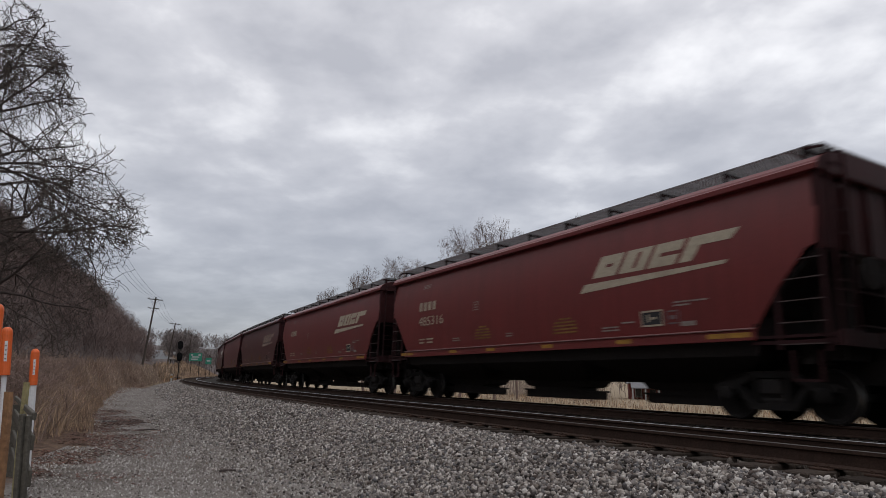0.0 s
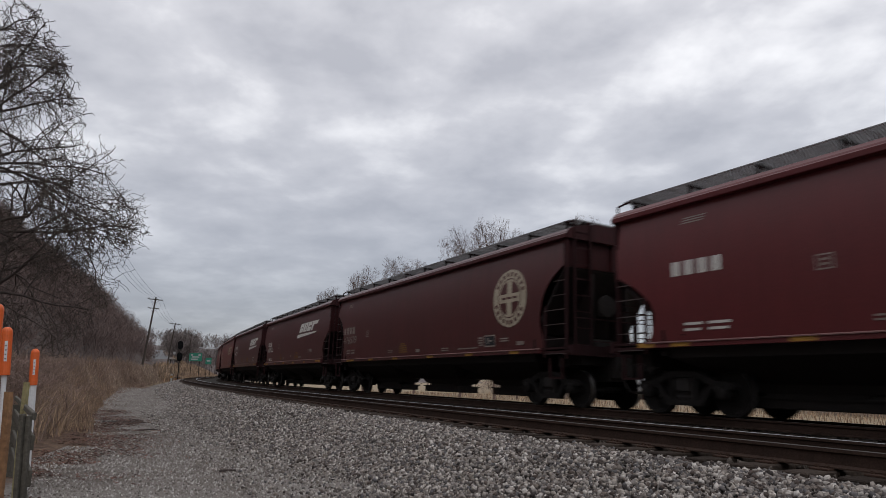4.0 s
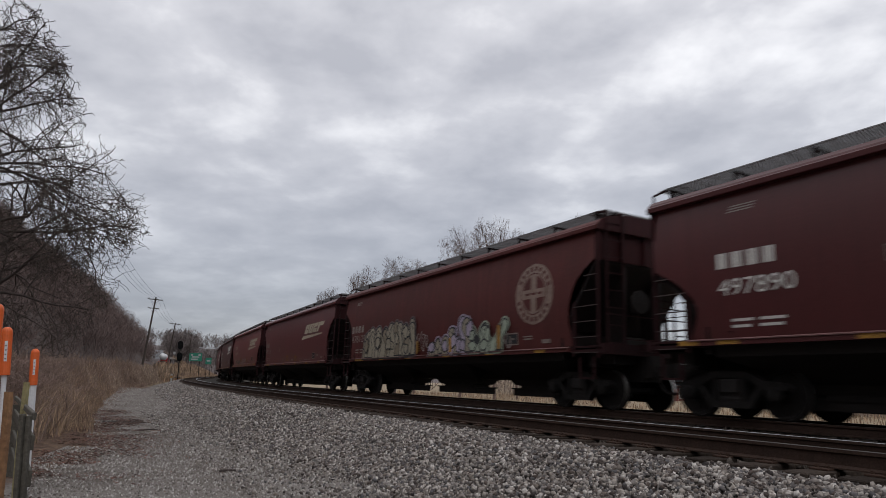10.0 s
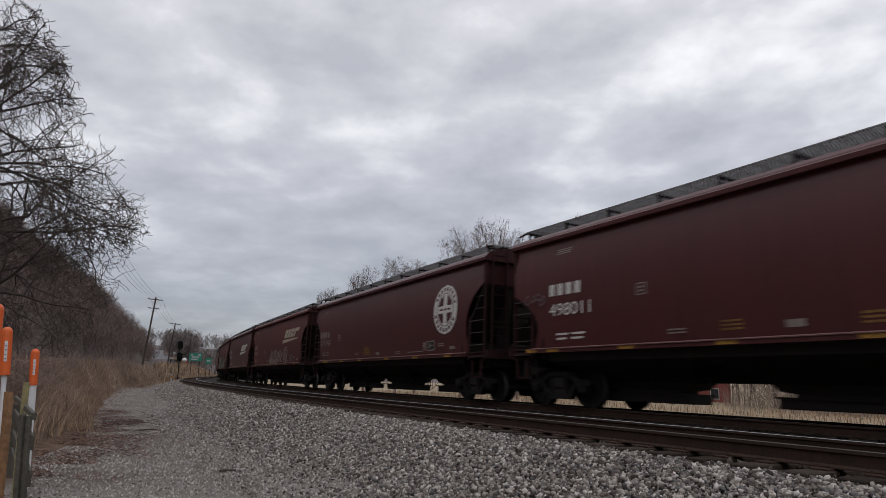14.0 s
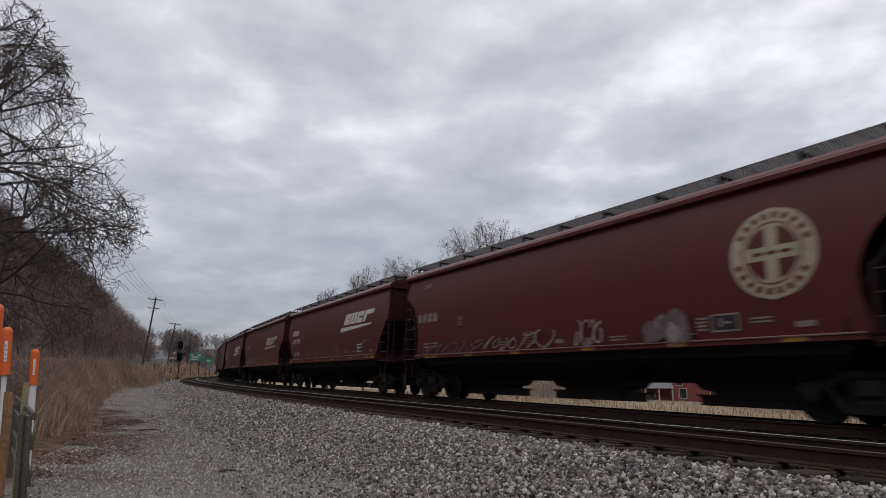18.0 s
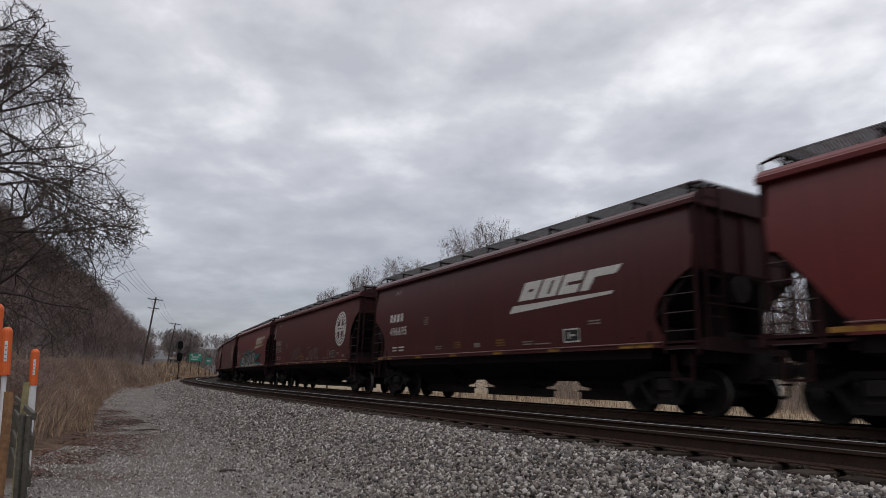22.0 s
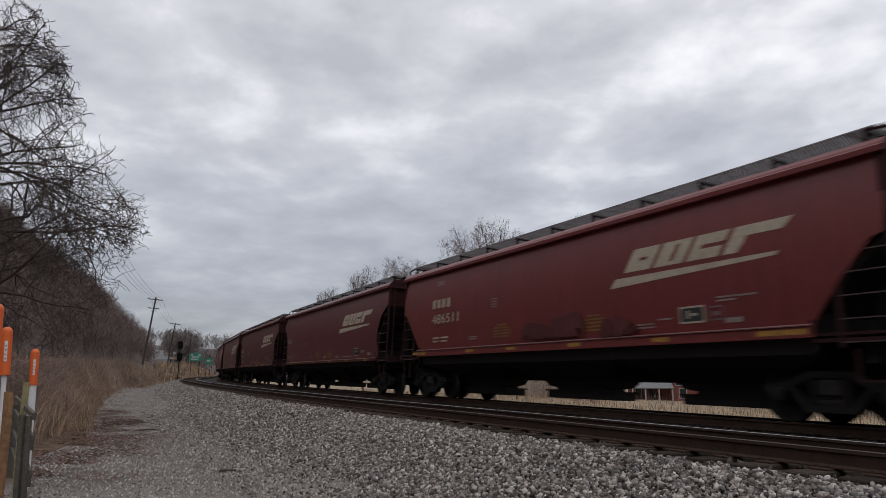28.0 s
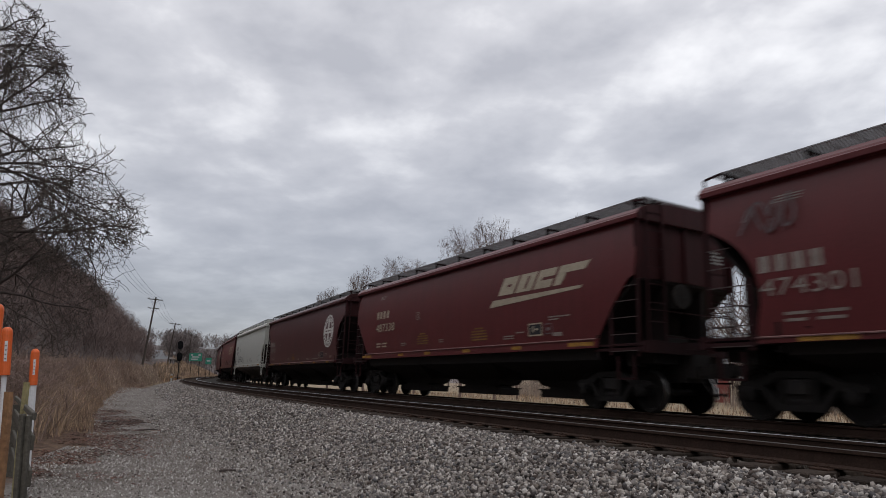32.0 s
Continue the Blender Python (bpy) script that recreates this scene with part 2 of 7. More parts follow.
M_ASPHALT = material("grey_asphalt", (0.16, 0.165, 0.17), 0.9, 0, 0.2, 0.5, 20, 0.3)
M_BARK = material("dark_tree_bark", (0.085, 0.066, 0.060), 0.95, 0, 0.3, 4, 40, 0.4, (0.05, 0.040, 0.037))
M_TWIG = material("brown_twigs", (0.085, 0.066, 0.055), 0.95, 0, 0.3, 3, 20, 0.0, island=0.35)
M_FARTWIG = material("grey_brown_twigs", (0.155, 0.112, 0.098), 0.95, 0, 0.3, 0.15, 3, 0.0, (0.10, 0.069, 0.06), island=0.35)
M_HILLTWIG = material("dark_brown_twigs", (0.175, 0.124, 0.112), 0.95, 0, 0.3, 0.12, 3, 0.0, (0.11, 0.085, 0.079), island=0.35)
M_STRAW = material("dry_straw_grass", (0.40, 0.282, 0.178), 0.9, 0, 0.42, 0.55, 12, 0.0, (0.185, 0.122, 0.09), island=0.6)
M_TAN = material("pale_tan_grass", (0.40, 0.315, 0.225), 0.9, 0, 0.35, 0.3, 12, 0.0, (0.22, 0.165, 0.125), island=0.5)
M_BRUSH = material("grey_mauve_brush", (0.265, 0.184, 0.152), 0.95, 0, 0.35, 0.4, 9, 0.0, (0.17, 0.125, 0.11), island=0.4)
M_THICKET = material("pale_grey_brown_thicket", (0.33, 0.262, 0.215), 0.95, 0, 0.35, 0.4, 9, 0.0, (0.21, 0.165, 0.14), island=0.45)
M_WEED = material("dead_brown_weed", (0.235, 0.15, 0.105), 0.95, 0, 0.35, 0.8, 12, 0.0, (0.145, 0.108, 0.088), island=0.4)
# dull head: the train's shadow over the rails put into the colour
M_HEAD2 = material("dull_shaded_rail_head", (0.065, 0.056, 0.051), 0.6, 0.0, 0.2, 3, 30, 0.02, spec=0.4)
M_LITTER = material("russet_leaf_litter", (0.15, 0.068, 0.048), 0.9, 0, 0.35, 2, 20, 0.0, (0.055, 0.032, 0.026), island=0.5)
M_ORANGE = material("orange_marker_plastic", (0.72, 0.13, 0.025), 0.45, 0, 0.12, 6, 40, 0.03, (0.5, 0.09, 0.02))
M_POSTWHITE = material("white_marker_plastic", (0.66, 0.66, 0.68), 0.5, 0, 0.1, 6, 40, 0.03, (0.45, 0.44, 0.42))
M_WOODOLD = material("weathered_grey_timber", (0.115, 0.105, 0.085), 0.9, 0, 0.35, 3, 40, 0.5, (0.06, 0.054, 0.044), streaks=0.3)
M_WOODRAW = material("orange_brown_stake_wood", (0.30, 0.16, 0.075), 0.85, 0, 0.35, 3, 30, 0.4, (0.15, 0.075, 0.04), streaks=0.35)
M_WOODPALE = material("pale_lichen_stake_wood", (0.34, 0.30, 0.15), 0.85, 0, 0.3, 3, 30, 0.4, (0.2, 0.17, 0.09), streaks=0.3)
M_POLE = material("utility_pole_wood", (0.075, 0.058, 0.048), 0.9, 0, 0.3, 2, 20, 0.3)
M_SIGN = material("green_sign_sheeting", (0.02, 0.20, 0.13), 0.5, 0, 0.1, 2, 20, 0.0)
M_BRICKRED = material("red_house_siding", (0.22, 0.06, 0.052), 0.85, 0, 0.22, 0.6, 8, 0.2, (0.2, 0.05, 0.045), streaks=0.15)
M_TRIM = material("white_house_trim", (0.40, 0.40, 0.40), 0.7, 0, 0.12, 2, 20, 0.0)
M_ROOF = material("grey_shingle_roof", (0.20, 0.20, 0.21), 0.85, 0, 0.2, 2, 20, 0.2)
M_GLASSD = material("dark_window_glass", (0.03, 0.035, 0.04), 0.15, 0, 0.1, 2, 20, 0.0)
M_TANK = material("polished_tank_steel", (0.72, 0.72, 0.71), 0.30, 0.65, 0.08, 1, 20, 0.0, (0.55, 0.55, 0.53))
M_CABRED = material("red_cab_paint", (0.42, 0.02, 0.03), 0.35, 0, 0.1, 2, 20, 0.0)
M_TEAL = material("teal_spray_paint", (0.02, 0.17, 0.17), 0.6, 0, 0.2, 2, 15, 0.0)
M_SILVER = material("silver_spray_paint", (0.30, 0.30, 0.30), 0.5, 0.1, 0.2, 2, 15, 0.0)
M_MINT = material("pale_green_spray_paint", (0.40, 0.46, 0.36), 0.6, 0, 0.2, 2, 15, 0.0)
M_LILAC = material("lilac_spray_paint", (0.42, 0.36, 0.46), 0.6, 0, 0.2, 2, 15, 0.0)
M_BONE = material("bone_white_spray_paint", (0.36, 0.32, 0.24), 0.6, 0, 0.2, 2, 15, 0.0)
M_TAGGREY = material("thin_white_spray_paint", (0.34, 0.29, 0.27), 0.6, 0, 0.3, 2, 15, 0.0)
# end paints: grime, plus the shade between coupled cars, put into the colour
END_DARK = material("shaded_grimy_end_paint", (0.032, 0.0105, 0.0120), 0.7, 0, 0.25, 1.5, 30, 0.05, (0.019, 0.009, 0.0095), spec=0.15)
END_RED = material("shaded_grimy_red_end_paint", (0.040, 0.0095, 0.0108), 0.6, 0, 0.25, 1.2, 30, 0.05, (0.020, 0.0075, 0.0080), spec=0.15, streaks=0.25)
END_GREY = material("darker_grey_end_paint", (0.42, 0.42, 0.39), 0.6, 0, 0.2, 1.5, 30, 0.05, (0.25, 0.24, 0.21), spec=0.3)
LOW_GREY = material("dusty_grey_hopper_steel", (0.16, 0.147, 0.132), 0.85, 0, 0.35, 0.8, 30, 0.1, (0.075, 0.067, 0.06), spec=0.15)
M_DAMP = material("damp_dark_dirt", (0.062, 0.050, 0.043), 1.0, 0, 0.35, 2, 20, 0.5, (0.038, 0.031, 0.028), spec=0.05)
M_NOTICE = material("faded_yellow_stencil", (0.27, 0.14, 0.035), 0.6, 0, 0.3, 2, 20, 0.0, (0.11, 0.045, 0.022))
M_DULLWHITE = material("dulled_white_stencil", (0.30, 0.265, 0.235), 0.65, 0, 0.25, 2, 18, 0.0, (0.17, 0.12, 0.10))


def verge_material():
    """Ballast bed, packed gravel and grassy soil, meeting in ragged edges; the ground's layers say where each lies."""
    m = bpy.data.materials.new("bank_road_and_verge")
    m.use_nodes = True
    nt = m.node_tree
    N, L = nt.nodes.new, nt.links.new
    bs = nt.nodes["Principled BSDF"]
    bs.inputs["Roughness"].default_value = 0.95
    bs.inputs["Specular IOR Level"].default_value = 0.08
    co = N("ShaderNodeTexCoord")

    def nz(scale, detail, rough=0.6):
        n = N("ShaderNodeTexNoise")
        L(co.outputs["Object"], n.inputs["Vector"])
        n.inputs["Scale"].default_value, n.inputs["Detail"].default_value, n.inputs["Roughness"].default_value = scale, detail, rough
        return n.outputs["Fac"]

    def ramp(fac, *stops):
        r = N("ShaderNodeValToRGB")
        L(fac, r.inputs[0])
        el = r.color_ramp.elements
        el[0].position, el[0].color = stops[0][0], (*stops[0][1], 1)
        el[1].position, el[1].color = stops[-1][0], (*stops[-1][1], 1)
        for p, c in stops[1:-1]:
            e = el.new(p)
            e.color = (*c, 1)
        return r.outputs[0]

    def mixed(fac, a, b, kind="MIX"):
        x = N("ShaderNodeMixRGB")
        x.blend_type = kind
        if isinstance(fac, float):
            x.inputs[0].default_value = fac
        else:
            L(fac, x.inputs[0])
        L(a, x.inputs[1])
        L(b, x.inputs[2])
        return x.outputs[0]

    def layer(name, wob, sharp):
        at = N("ShaderNodeAttribute")
        at.attribute_name = name
        ad = N("ShaderNodeMath")
        ad.operation = "ADD"
        L(at.outputs["Fac"], ad.inputs[0])
        L(wob, ad.inputs[1])
        mr = N("ShaderNodeMapRange")
        L(ad.outputs[0], mr.inputs[0])
        mr.inputs[1].default_value, mr.inputs[2].default_value = 1.0 - sharp, 1.0 + sharp
        return mr.outputs[0]

    grit = nz(36, 4, 0.7)
    wob = nz(1.9, 5, 0.65)
    bed = ramp(grit, (0.3, (0.028, 0.025, 0.023)), (0.7, (0.085, 0.075, 0.068)))
    road = mixed(0.8, ramp(nz(0.45, 4), (0.36, (0.115, 0.092, 0.08)), (0.5, (0.185, 0.163, 0.148)), (0.66, (0.26, 0.238, 0.22))), ramp(grit, (0.3, (0.55, 0.55, 0.55)), (0.55, (1.0, 1.0, 1.0)), (0.72, (1.6, 1.6, 1.6))), "MULTIPLY")
    soil = ramp(nz(5.0, 5, 0.7), (0.32, (0.055, 0.038, 0.031)), (0.5, (0.125, 0.083, 0.062)), (0.7, (0.24, 0.168, 0.115)))
    col = mixed(layer("gravel", wob, 0.28), bed, road)
    col = mixed(layer("soil", wob, 0.14), col, soil)
    L(col, bs.inputs["Base Color"])
    bp = N("ShaderNodeBump")
    bp.inputs["Strength"].default_value, bp.inputs["Distance"].default_value = 0.8, 0.02
    L(grit, bp.inputs["Height"])
    L(bp.outputs[0], bs.inputs["Normal"])
    return m


M_VERGE = verge_material()
M_PALEINK = material("faded_grey_stencil_paint", (0.27, 0.27, 0.26), 0.6, 0, 0.25, 3, 20, 0.0)
M_LEAD = material("dull_grey_stencil_paint", (0.13, 0.13, 0.13), 0.6, 0, 0.2, 3, 20, 0.0)
# far twigs greyed: the haze of distance is put into the colour
M_GROVE = material("hazed_far_twigs", (0.18, 0.15, 0.142), 0.95, 0, 0.3, 0.1, 3, 0.0, (0.13, 0.108, 0.104), island=0.3)
M_DUN = material("dun_spray_paint", (0.27, 0.225, 0.16), 0.6, 0, 0.25, 2, 15, 0.0)
M_SAGE = material("grey_green_spray_paint", (0.11, 0.135, 0.11), 0.6, 0, 0.3, 2, 15, 0.0)
M_RUSTBAR = material("faded_orange_spray_paint", (0.22, 0.085, 0.035), 0.6, 0, 0.3, 2, 15, 0.0, (0.12, 0.05, 0.03))
# ridge takes nearly the same hazed grey as the far twigs
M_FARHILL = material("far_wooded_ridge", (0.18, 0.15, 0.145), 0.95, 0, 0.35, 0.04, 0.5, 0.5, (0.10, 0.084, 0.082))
M_GHOST = material("faint_worn_spray_paint", (0.17, 0.125, 0.13), 0.6, 0, 0.35, 2, 15, 0.0)

# ---- the ground: one sheet, bank, service road, highway bench and hill ----
HWY_A, HWY_DIR = Vector((-17.1, 0.0)), Vector((-0.3219, 0.9468))
HWY_N = Vector((-0.9468, -0.3219))     # to the hill side


def smooth01(a, b, v):
    t = min(max((v - a) / (b - a), 0.0), 1.0)
    return t * t * (3 - 2 * t)


def hwy_coords(x, y):
    d = Vector((x, y)) - HWY_A
    return d.dot(HWY_DIR), d.dot(HWY_N)


def hwy_level(q):
    return 0.74 + 0.0109 * min(max(q, 0), 320)


def ground_z(x, y, w):
    """The height of the ground at a place, w metres right of the loaded track's centre."""
    pts = ((-60, -0.45), (-16, -0.42), (-12.6, -0.55), (-11, -0.70), (-8.5, -0.72), (-8.0, -0.66), (-6.62, -0.23), (-6.25, -0.165), (-6.0, -0.148), (-3.5, -0.235),
           (-2.4, -0.24), (-1.3, -0.235), (1.4, -0.335), (2.0, -0.37), (4.2, -1.15), (6, -1.3), (30, -2.0), (60, -2.8), (90, -3.6), (150, -4.0))
    if w <= pts[0][0]:
        z = pts[0][1]
    elif w >= pts[-1][0]:
        z = pts[-1][1]
    else:
        for (a, za), (b, zb) in zip(pts, pts[1:]):
            if a <= w <= b:
                z = za + (zb - za) * (w - a) / (b - a)
                break
    z += 0.035 * noise.noise((x * 0.9, y * 0.9, 3.0)) * (1 if w < -7.5 or w > 4 else 0.3)
    z += 0.25 * noise.noise((x * 0.12, y * 0.12, 1.0)) * smooth01(-12, -17, w)
    q, n = hwy_coords(x, y)
    if w < -9:
        lv = hwy_level(q)
        bank = lv - max(0.0, -n - 5.2) * 0.50
        z = z + max(0.0, min(bank, lv) - z) * smooth01(-9.2, -11.6, w)
        foot = 7 + 24 * smooth01(235, 310, q)
        if n > foot:
            rise = (n - foot) * (1.48 - 0.0018 * min(max(q - 80, 0), 330))
            top = 58 - 0.05 * max(0, q - 150)
            top *= 1 - smooth01(420, 700, q)
            z = max(z, lv + top * (1 - math.exp(-rise / max(top, 1.0))) + 1.5 * noise.noise((x * 0.03, y * 0.03, 5)))
    return z


def road_edge(s):
    """Where the gravel gives way to grass."""
    e = -10.85 + 0.016 * min(max(s, 0.0), 60.0) - 0.12 * max(0.0, -5.0 - s) - 0.2 * max(0.0, -10 - s) + 0.25 * noise.noise((s * 0.3, 0, 7))
    # further on the foot of the highway's bank closes in
    x, y, _ = plan_point(s, e)
    e += 1.05 * max(0.0, hwy_coords(x, y)[1] + 8.9)
    return min(e, -8.9)


def stretch(a, b, step, grow, reach):
    """Even steps from a to b, growing ones beyond, out to reach."""
    core = list(np.arange(a, b + 1e-6, step))
    v, st = b, step
    while v < reach[1]:
        st *= grow
        v += st
        core.append(min(v, reach[1]))
    v, st = a, step
    lo = []
    while v > reach[0]:
        st *= grow
        v -= st
        lo.append(max(v, reach[0]))
    return lo[::-1] + core


def build_ground():
    ss = stretch(-26, 60, 0.6, 1.14, (-250, 700))
    ws = stretch(-14, -2, 0.3, 1.12, (-420, 150))
    verts, faces = [], []
    for s in ss:
        for w in ws:
            x, y, _ = plan_point(s, w)
            verts.append((x, y, ground_z(x, y, w)))
    nw, ns = len(ws), len(ss)
    # how far each place is road (against ballast) and soil (against road): 0.5 on the edge
    road, soil = [], []
    for s in ss:
        for w in ws:
            x, y, _ = plan_point(s, w)
            edge = road_edge(s)
            soil.append(min(max(0.5 + (edge - w) * 0.8, 0), 1) if s < 120 else min(max(0.5 + (-8.9 - w) * 0.8, 0), 1))
            road.append(min(max(0.5 + (-8.0 - w) * 0.7, 0), 1))
    mats = []
    for i in range(ns - 1):
        for j in range(nw - 1):
            faces.append((i * nw + j, i * nw + j + 1, (i + 1) * nw + j + 1, (i + 1) * nw + j))
            w = 0.5 * (ws[j] + ws[j + 1])
            s = 0.5 * (ss[i] + ss[i + 1])
            x, y, _ = plan_point(s, w)
            q, n = hwy_coords(x, y)
            edge = road_edge(s)
            mats.append(1 if n > 6.5 and w < -12 else 0 if w < 4.2 else 2)
    # out to the horizon
    rim = [j for j in range(nw)] + [i * nw + nw - 1 for i in range(1, ns)] + [(ns - 1) * nw + j for j in range(nw - 2, -1, -1)] + [i * nw for i in range(ns - 2, 0, -1)]
    base = len(verts)
    for k in rim:
        x, y, z = verts[k]
        r = 4200 / math.hypot(x, y)
        verts.append((x * r, y * r, -4.0))
    for a in range(len(rim)):
        b = (a + 1) % len(rim)
        faces.append((rim[b], rim[a], base + a, base + b))
        mats.append(2)
    ob = mesh_part("ground", verts, faces, None, smooth=True)
    for name, vals in (("gravel", road), ("soil", soil)):
        at = ob.data.attributes.new(name, "FLOAT", "POINT")
        at.data.foreach_set("value", vals + [1.0] * (len(verts) - len(vals)))
    for m in (M_VERGE, M_HILL, M_FIELD):
        ob.data.materials.append(m)
    ob.data.polygons.foreach_set("material_index", mats)
    tagged(ob, "ballast bank, gravel service road, dead grass and wooded slope", "ground", kind="structure")
    return ob


build_ground()


def ribbon(name, mat, line, half, lift):
    """A paved strip along a line of (x, y, z, nx, ny)."""
    verts, faces = [], []
    for x, y, z, nx, ny in line:
        for k, dz in ((-half, -0.3), (-half, 0), (half, 0), (half, -0.3)):
            verts.append((x + nx * k, y + ny * k, z + lift + dz))
    for i in range(len(line) - 1):
        for j in range(3):
            a = i * 4 + j
            faces.append((a, a + 1, a + 5, a + 4))
    return mesh_part(name, verts, faces, mat)


line = []
for q in range(-120, 900, 10):
    c = HWY_A + HWY_DIR * q
    line.append((c.x, c.y, hwy_level(q), HWY_N.x, HWY_N.y))
tagged(ribbon("highway", M_ASPHALT, line, 4.6, 0.10), "grey asphalt highway on a bench below the hill", "road", kind="structure")

# ---- rails ----
RAIL_OUT = [(-0.07, -0.178), (0.07, -0.178), (0.07, -0.165), (0.012, -0.145), (0.012, -0.045), (0.036, -0.035), (0.036, -0.004), (0.030, 0.0), (-0.030, 0.0), (-0.036, -0.004), (-0.036, -0.035), (-0.012, -0.045), (-0.012, -0.145), (-0.07, -0.165)]


def rail(w0, parent, head, drop):
    ss = list(np.arange(-60, 60, 2.0)) + list(np.arange(60, 330, 5.0))
    verts, faces, mats = [], [], []
    n = len(RAIL_OUT)
    for s in ss:
        for u, v in RAIL_OUT:
            verts.append(track_point(s, w0 + u, v - drop))
    for i in range(len(ss) - 1):
        for j in range(n):
            k = (j + 1) % n
            faces.append((i * n + j, i * n + k, (i + 1) * n + k, (i + 1) * n + j))
            mats.append(1 if j in (6, 7, 8) else 0)
    ob = mesh_part("rail", verts, faces, M_RAIL, parent)
    ob.data.materials.append(head)
    ob.data.polygons.foreach_set("material_index", mats)
    return ob


TRACKS = []
for off, drop, words in ((-SPACING, NEAR_DROP, "empty railway track of rusty rails on dark wooden ties"), (0.0, LOADED_DROP, "railway track of rusty rails carrying the freight train")):
    tr = empty("railway_track")
    tagged(tr, words, "railway track", "parallel tracks", kind="structure")
    rail(off - 0.7525, tr, M_HEAD2, drop)
    rail(off + 0.7525, tr, M_HEAD if off < 0 else M_HEAD2, drop)
    TRACKS.append((tr, off, drop))

# ---- covered hopper cars ----
HALF, EAVE, SIDE, SILL = 8.27, 4.07, 1.58, 1.35
TRUCK_X = 6.55
HALF_OF = {"plain": 8.27, "mid": 7.95, "round": 8.47, "short": 7.95, "deep": 7.95, "low": 7.95, "grey": 8.02}
# the side sill of each type: its foot, its top, and how far it runs from the middle
SILL_OF = {"plain": (1.315, 1.53, 6.94), "mid": (1.31, 1.525, 6.98), "grey": (1.27, 1.46, 6.98), "round": (1.25, 1.365, 7.24), "short": (1.255, 1.37, 7.34), "deep": (1.27, 1.47, 7.2), "low": (1.265, 1.40, 7.2)}


def end_outline(style):
    """The edge of a side sheet at one end, from the sill up to the eave (x, z)."""
    top = [(HALF - 0.03, EAVE)]
    if style == "round":
        return [(7.32, SILL), (7.26, 1.66), (7.19, 1.92), (7.18, 2.20), (7.24, 2.46), (7.35, 2.72), (7.52, 2.96), (7.74, 3.16), (8.12, 3.40)] + top
    if style in ("short", "deep"):
        return [(7.36, SILL), (7.24, 1.58), (7.14, 1.80), (7.13, 1.98), (7.24, 2.20), (7.44, 2.38), (7.68, 2.56), (8.13, 2.80)] + top
    if style == "low":
        return [(7.24, SILL), (7.06, 1.62), (6.92, 1.86), (6.94, 1.98), (7.06, 2.10), (7.58, 2.42), (7.84, 2.64), (8.13, 2.70)] + top
    return [(6.92, SILL), (6.98, 1.58), (7.43, 2.19), (7.96, 2.78), (8.13, 2.84)] + top


def bow(z):
    """How far a side sheet falls back from its widest line."""
    return 0.09 * ((z - 2.65) / 1.4) ** 2


def side_sheet(car, style, y, paint):
    right = end_outline(style)
    out = right + [(-x, z) for x, z in right[::-1]]
    bm = bmesh.new()
    prism(bm, out, "y", y - 0.02 if y > 0 else y, y if y > 0 else y + 0.02)
    # the sheet bows outwards a little between sill and eave
    for i in range(1, 18):
        z = SILL + (EAVE - SILL) * i / 18 + 0.0013
        bmesh.ops.bisect_plane(bm, geom=bm.verts[:] + bm.edges[:] + bm.faces[:], plane_co=(0, 0, z), plane_no=(0, 0, 1))
    for v in bm.verts:
        v.co.y -= math.copysign(bow(v.co.z), y)
    return part("side_panel", bm, paint, car)


def roof_shell(car, paint):
    # cross-section, from one eave over the crown to the other
    prof = [(SIDE - 0.02, EAVE - 0.0), (SIDE + 0.035, EAVE + 0.01), (SIDE + 0.04, EAVE + 0.10), (SIDE + 0.0, EAVE + 0.13), (SIDE - 0.02, EAVE + 0.17), (SIDE - 0.10, EAVE + 0.25), (1.20, EAVE + 0.36), (0.6, EAVE + 0.46)]
    ring = prof + [(-y, z) for y, z in prof[::-1]]
    bm = bmesh.new()
    prism(bm, ring, "x", -HALF, HALF)
    # end caps in the darkened red, the end's shade in their colour
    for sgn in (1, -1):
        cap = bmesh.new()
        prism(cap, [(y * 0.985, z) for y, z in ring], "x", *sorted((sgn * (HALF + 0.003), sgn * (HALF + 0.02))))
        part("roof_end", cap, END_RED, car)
    return part("roof", bm, paint, car, smooth=False)


def stringer(car, y, paint, style):
    """The side sill: a channel along the foot of the side sheet, with a dusty lip along its top, its highlight put into
    the colour.
    """
    z0, z1, run = SILL_OF[style]
    o = 0.035 if y > 0 else -0.035
    bm = bmesh.new()
    prism(bm, [(y - 2.4 * o, z0), (y + o, z0), (y + o, z1 - 0.03), (y - 0.2 * o, z1), (y - 2.4 * o, z1 + 0.004)], "x", -run, run)
    sill = part("side_sill", bm, paint, car)
    bm = bmesh.new()
    prism(bm, [(y + o * 0.2, z1 - 0.024), (y + 1.7 * o, z1 - 0.030), (y + 1.7 * o, z1 - 0.014), (y + o * 0.2, z1 + 0.006)], "x", -run, run)
    part("sill_lip", bm, M_PALELIP, sill)
    return sill


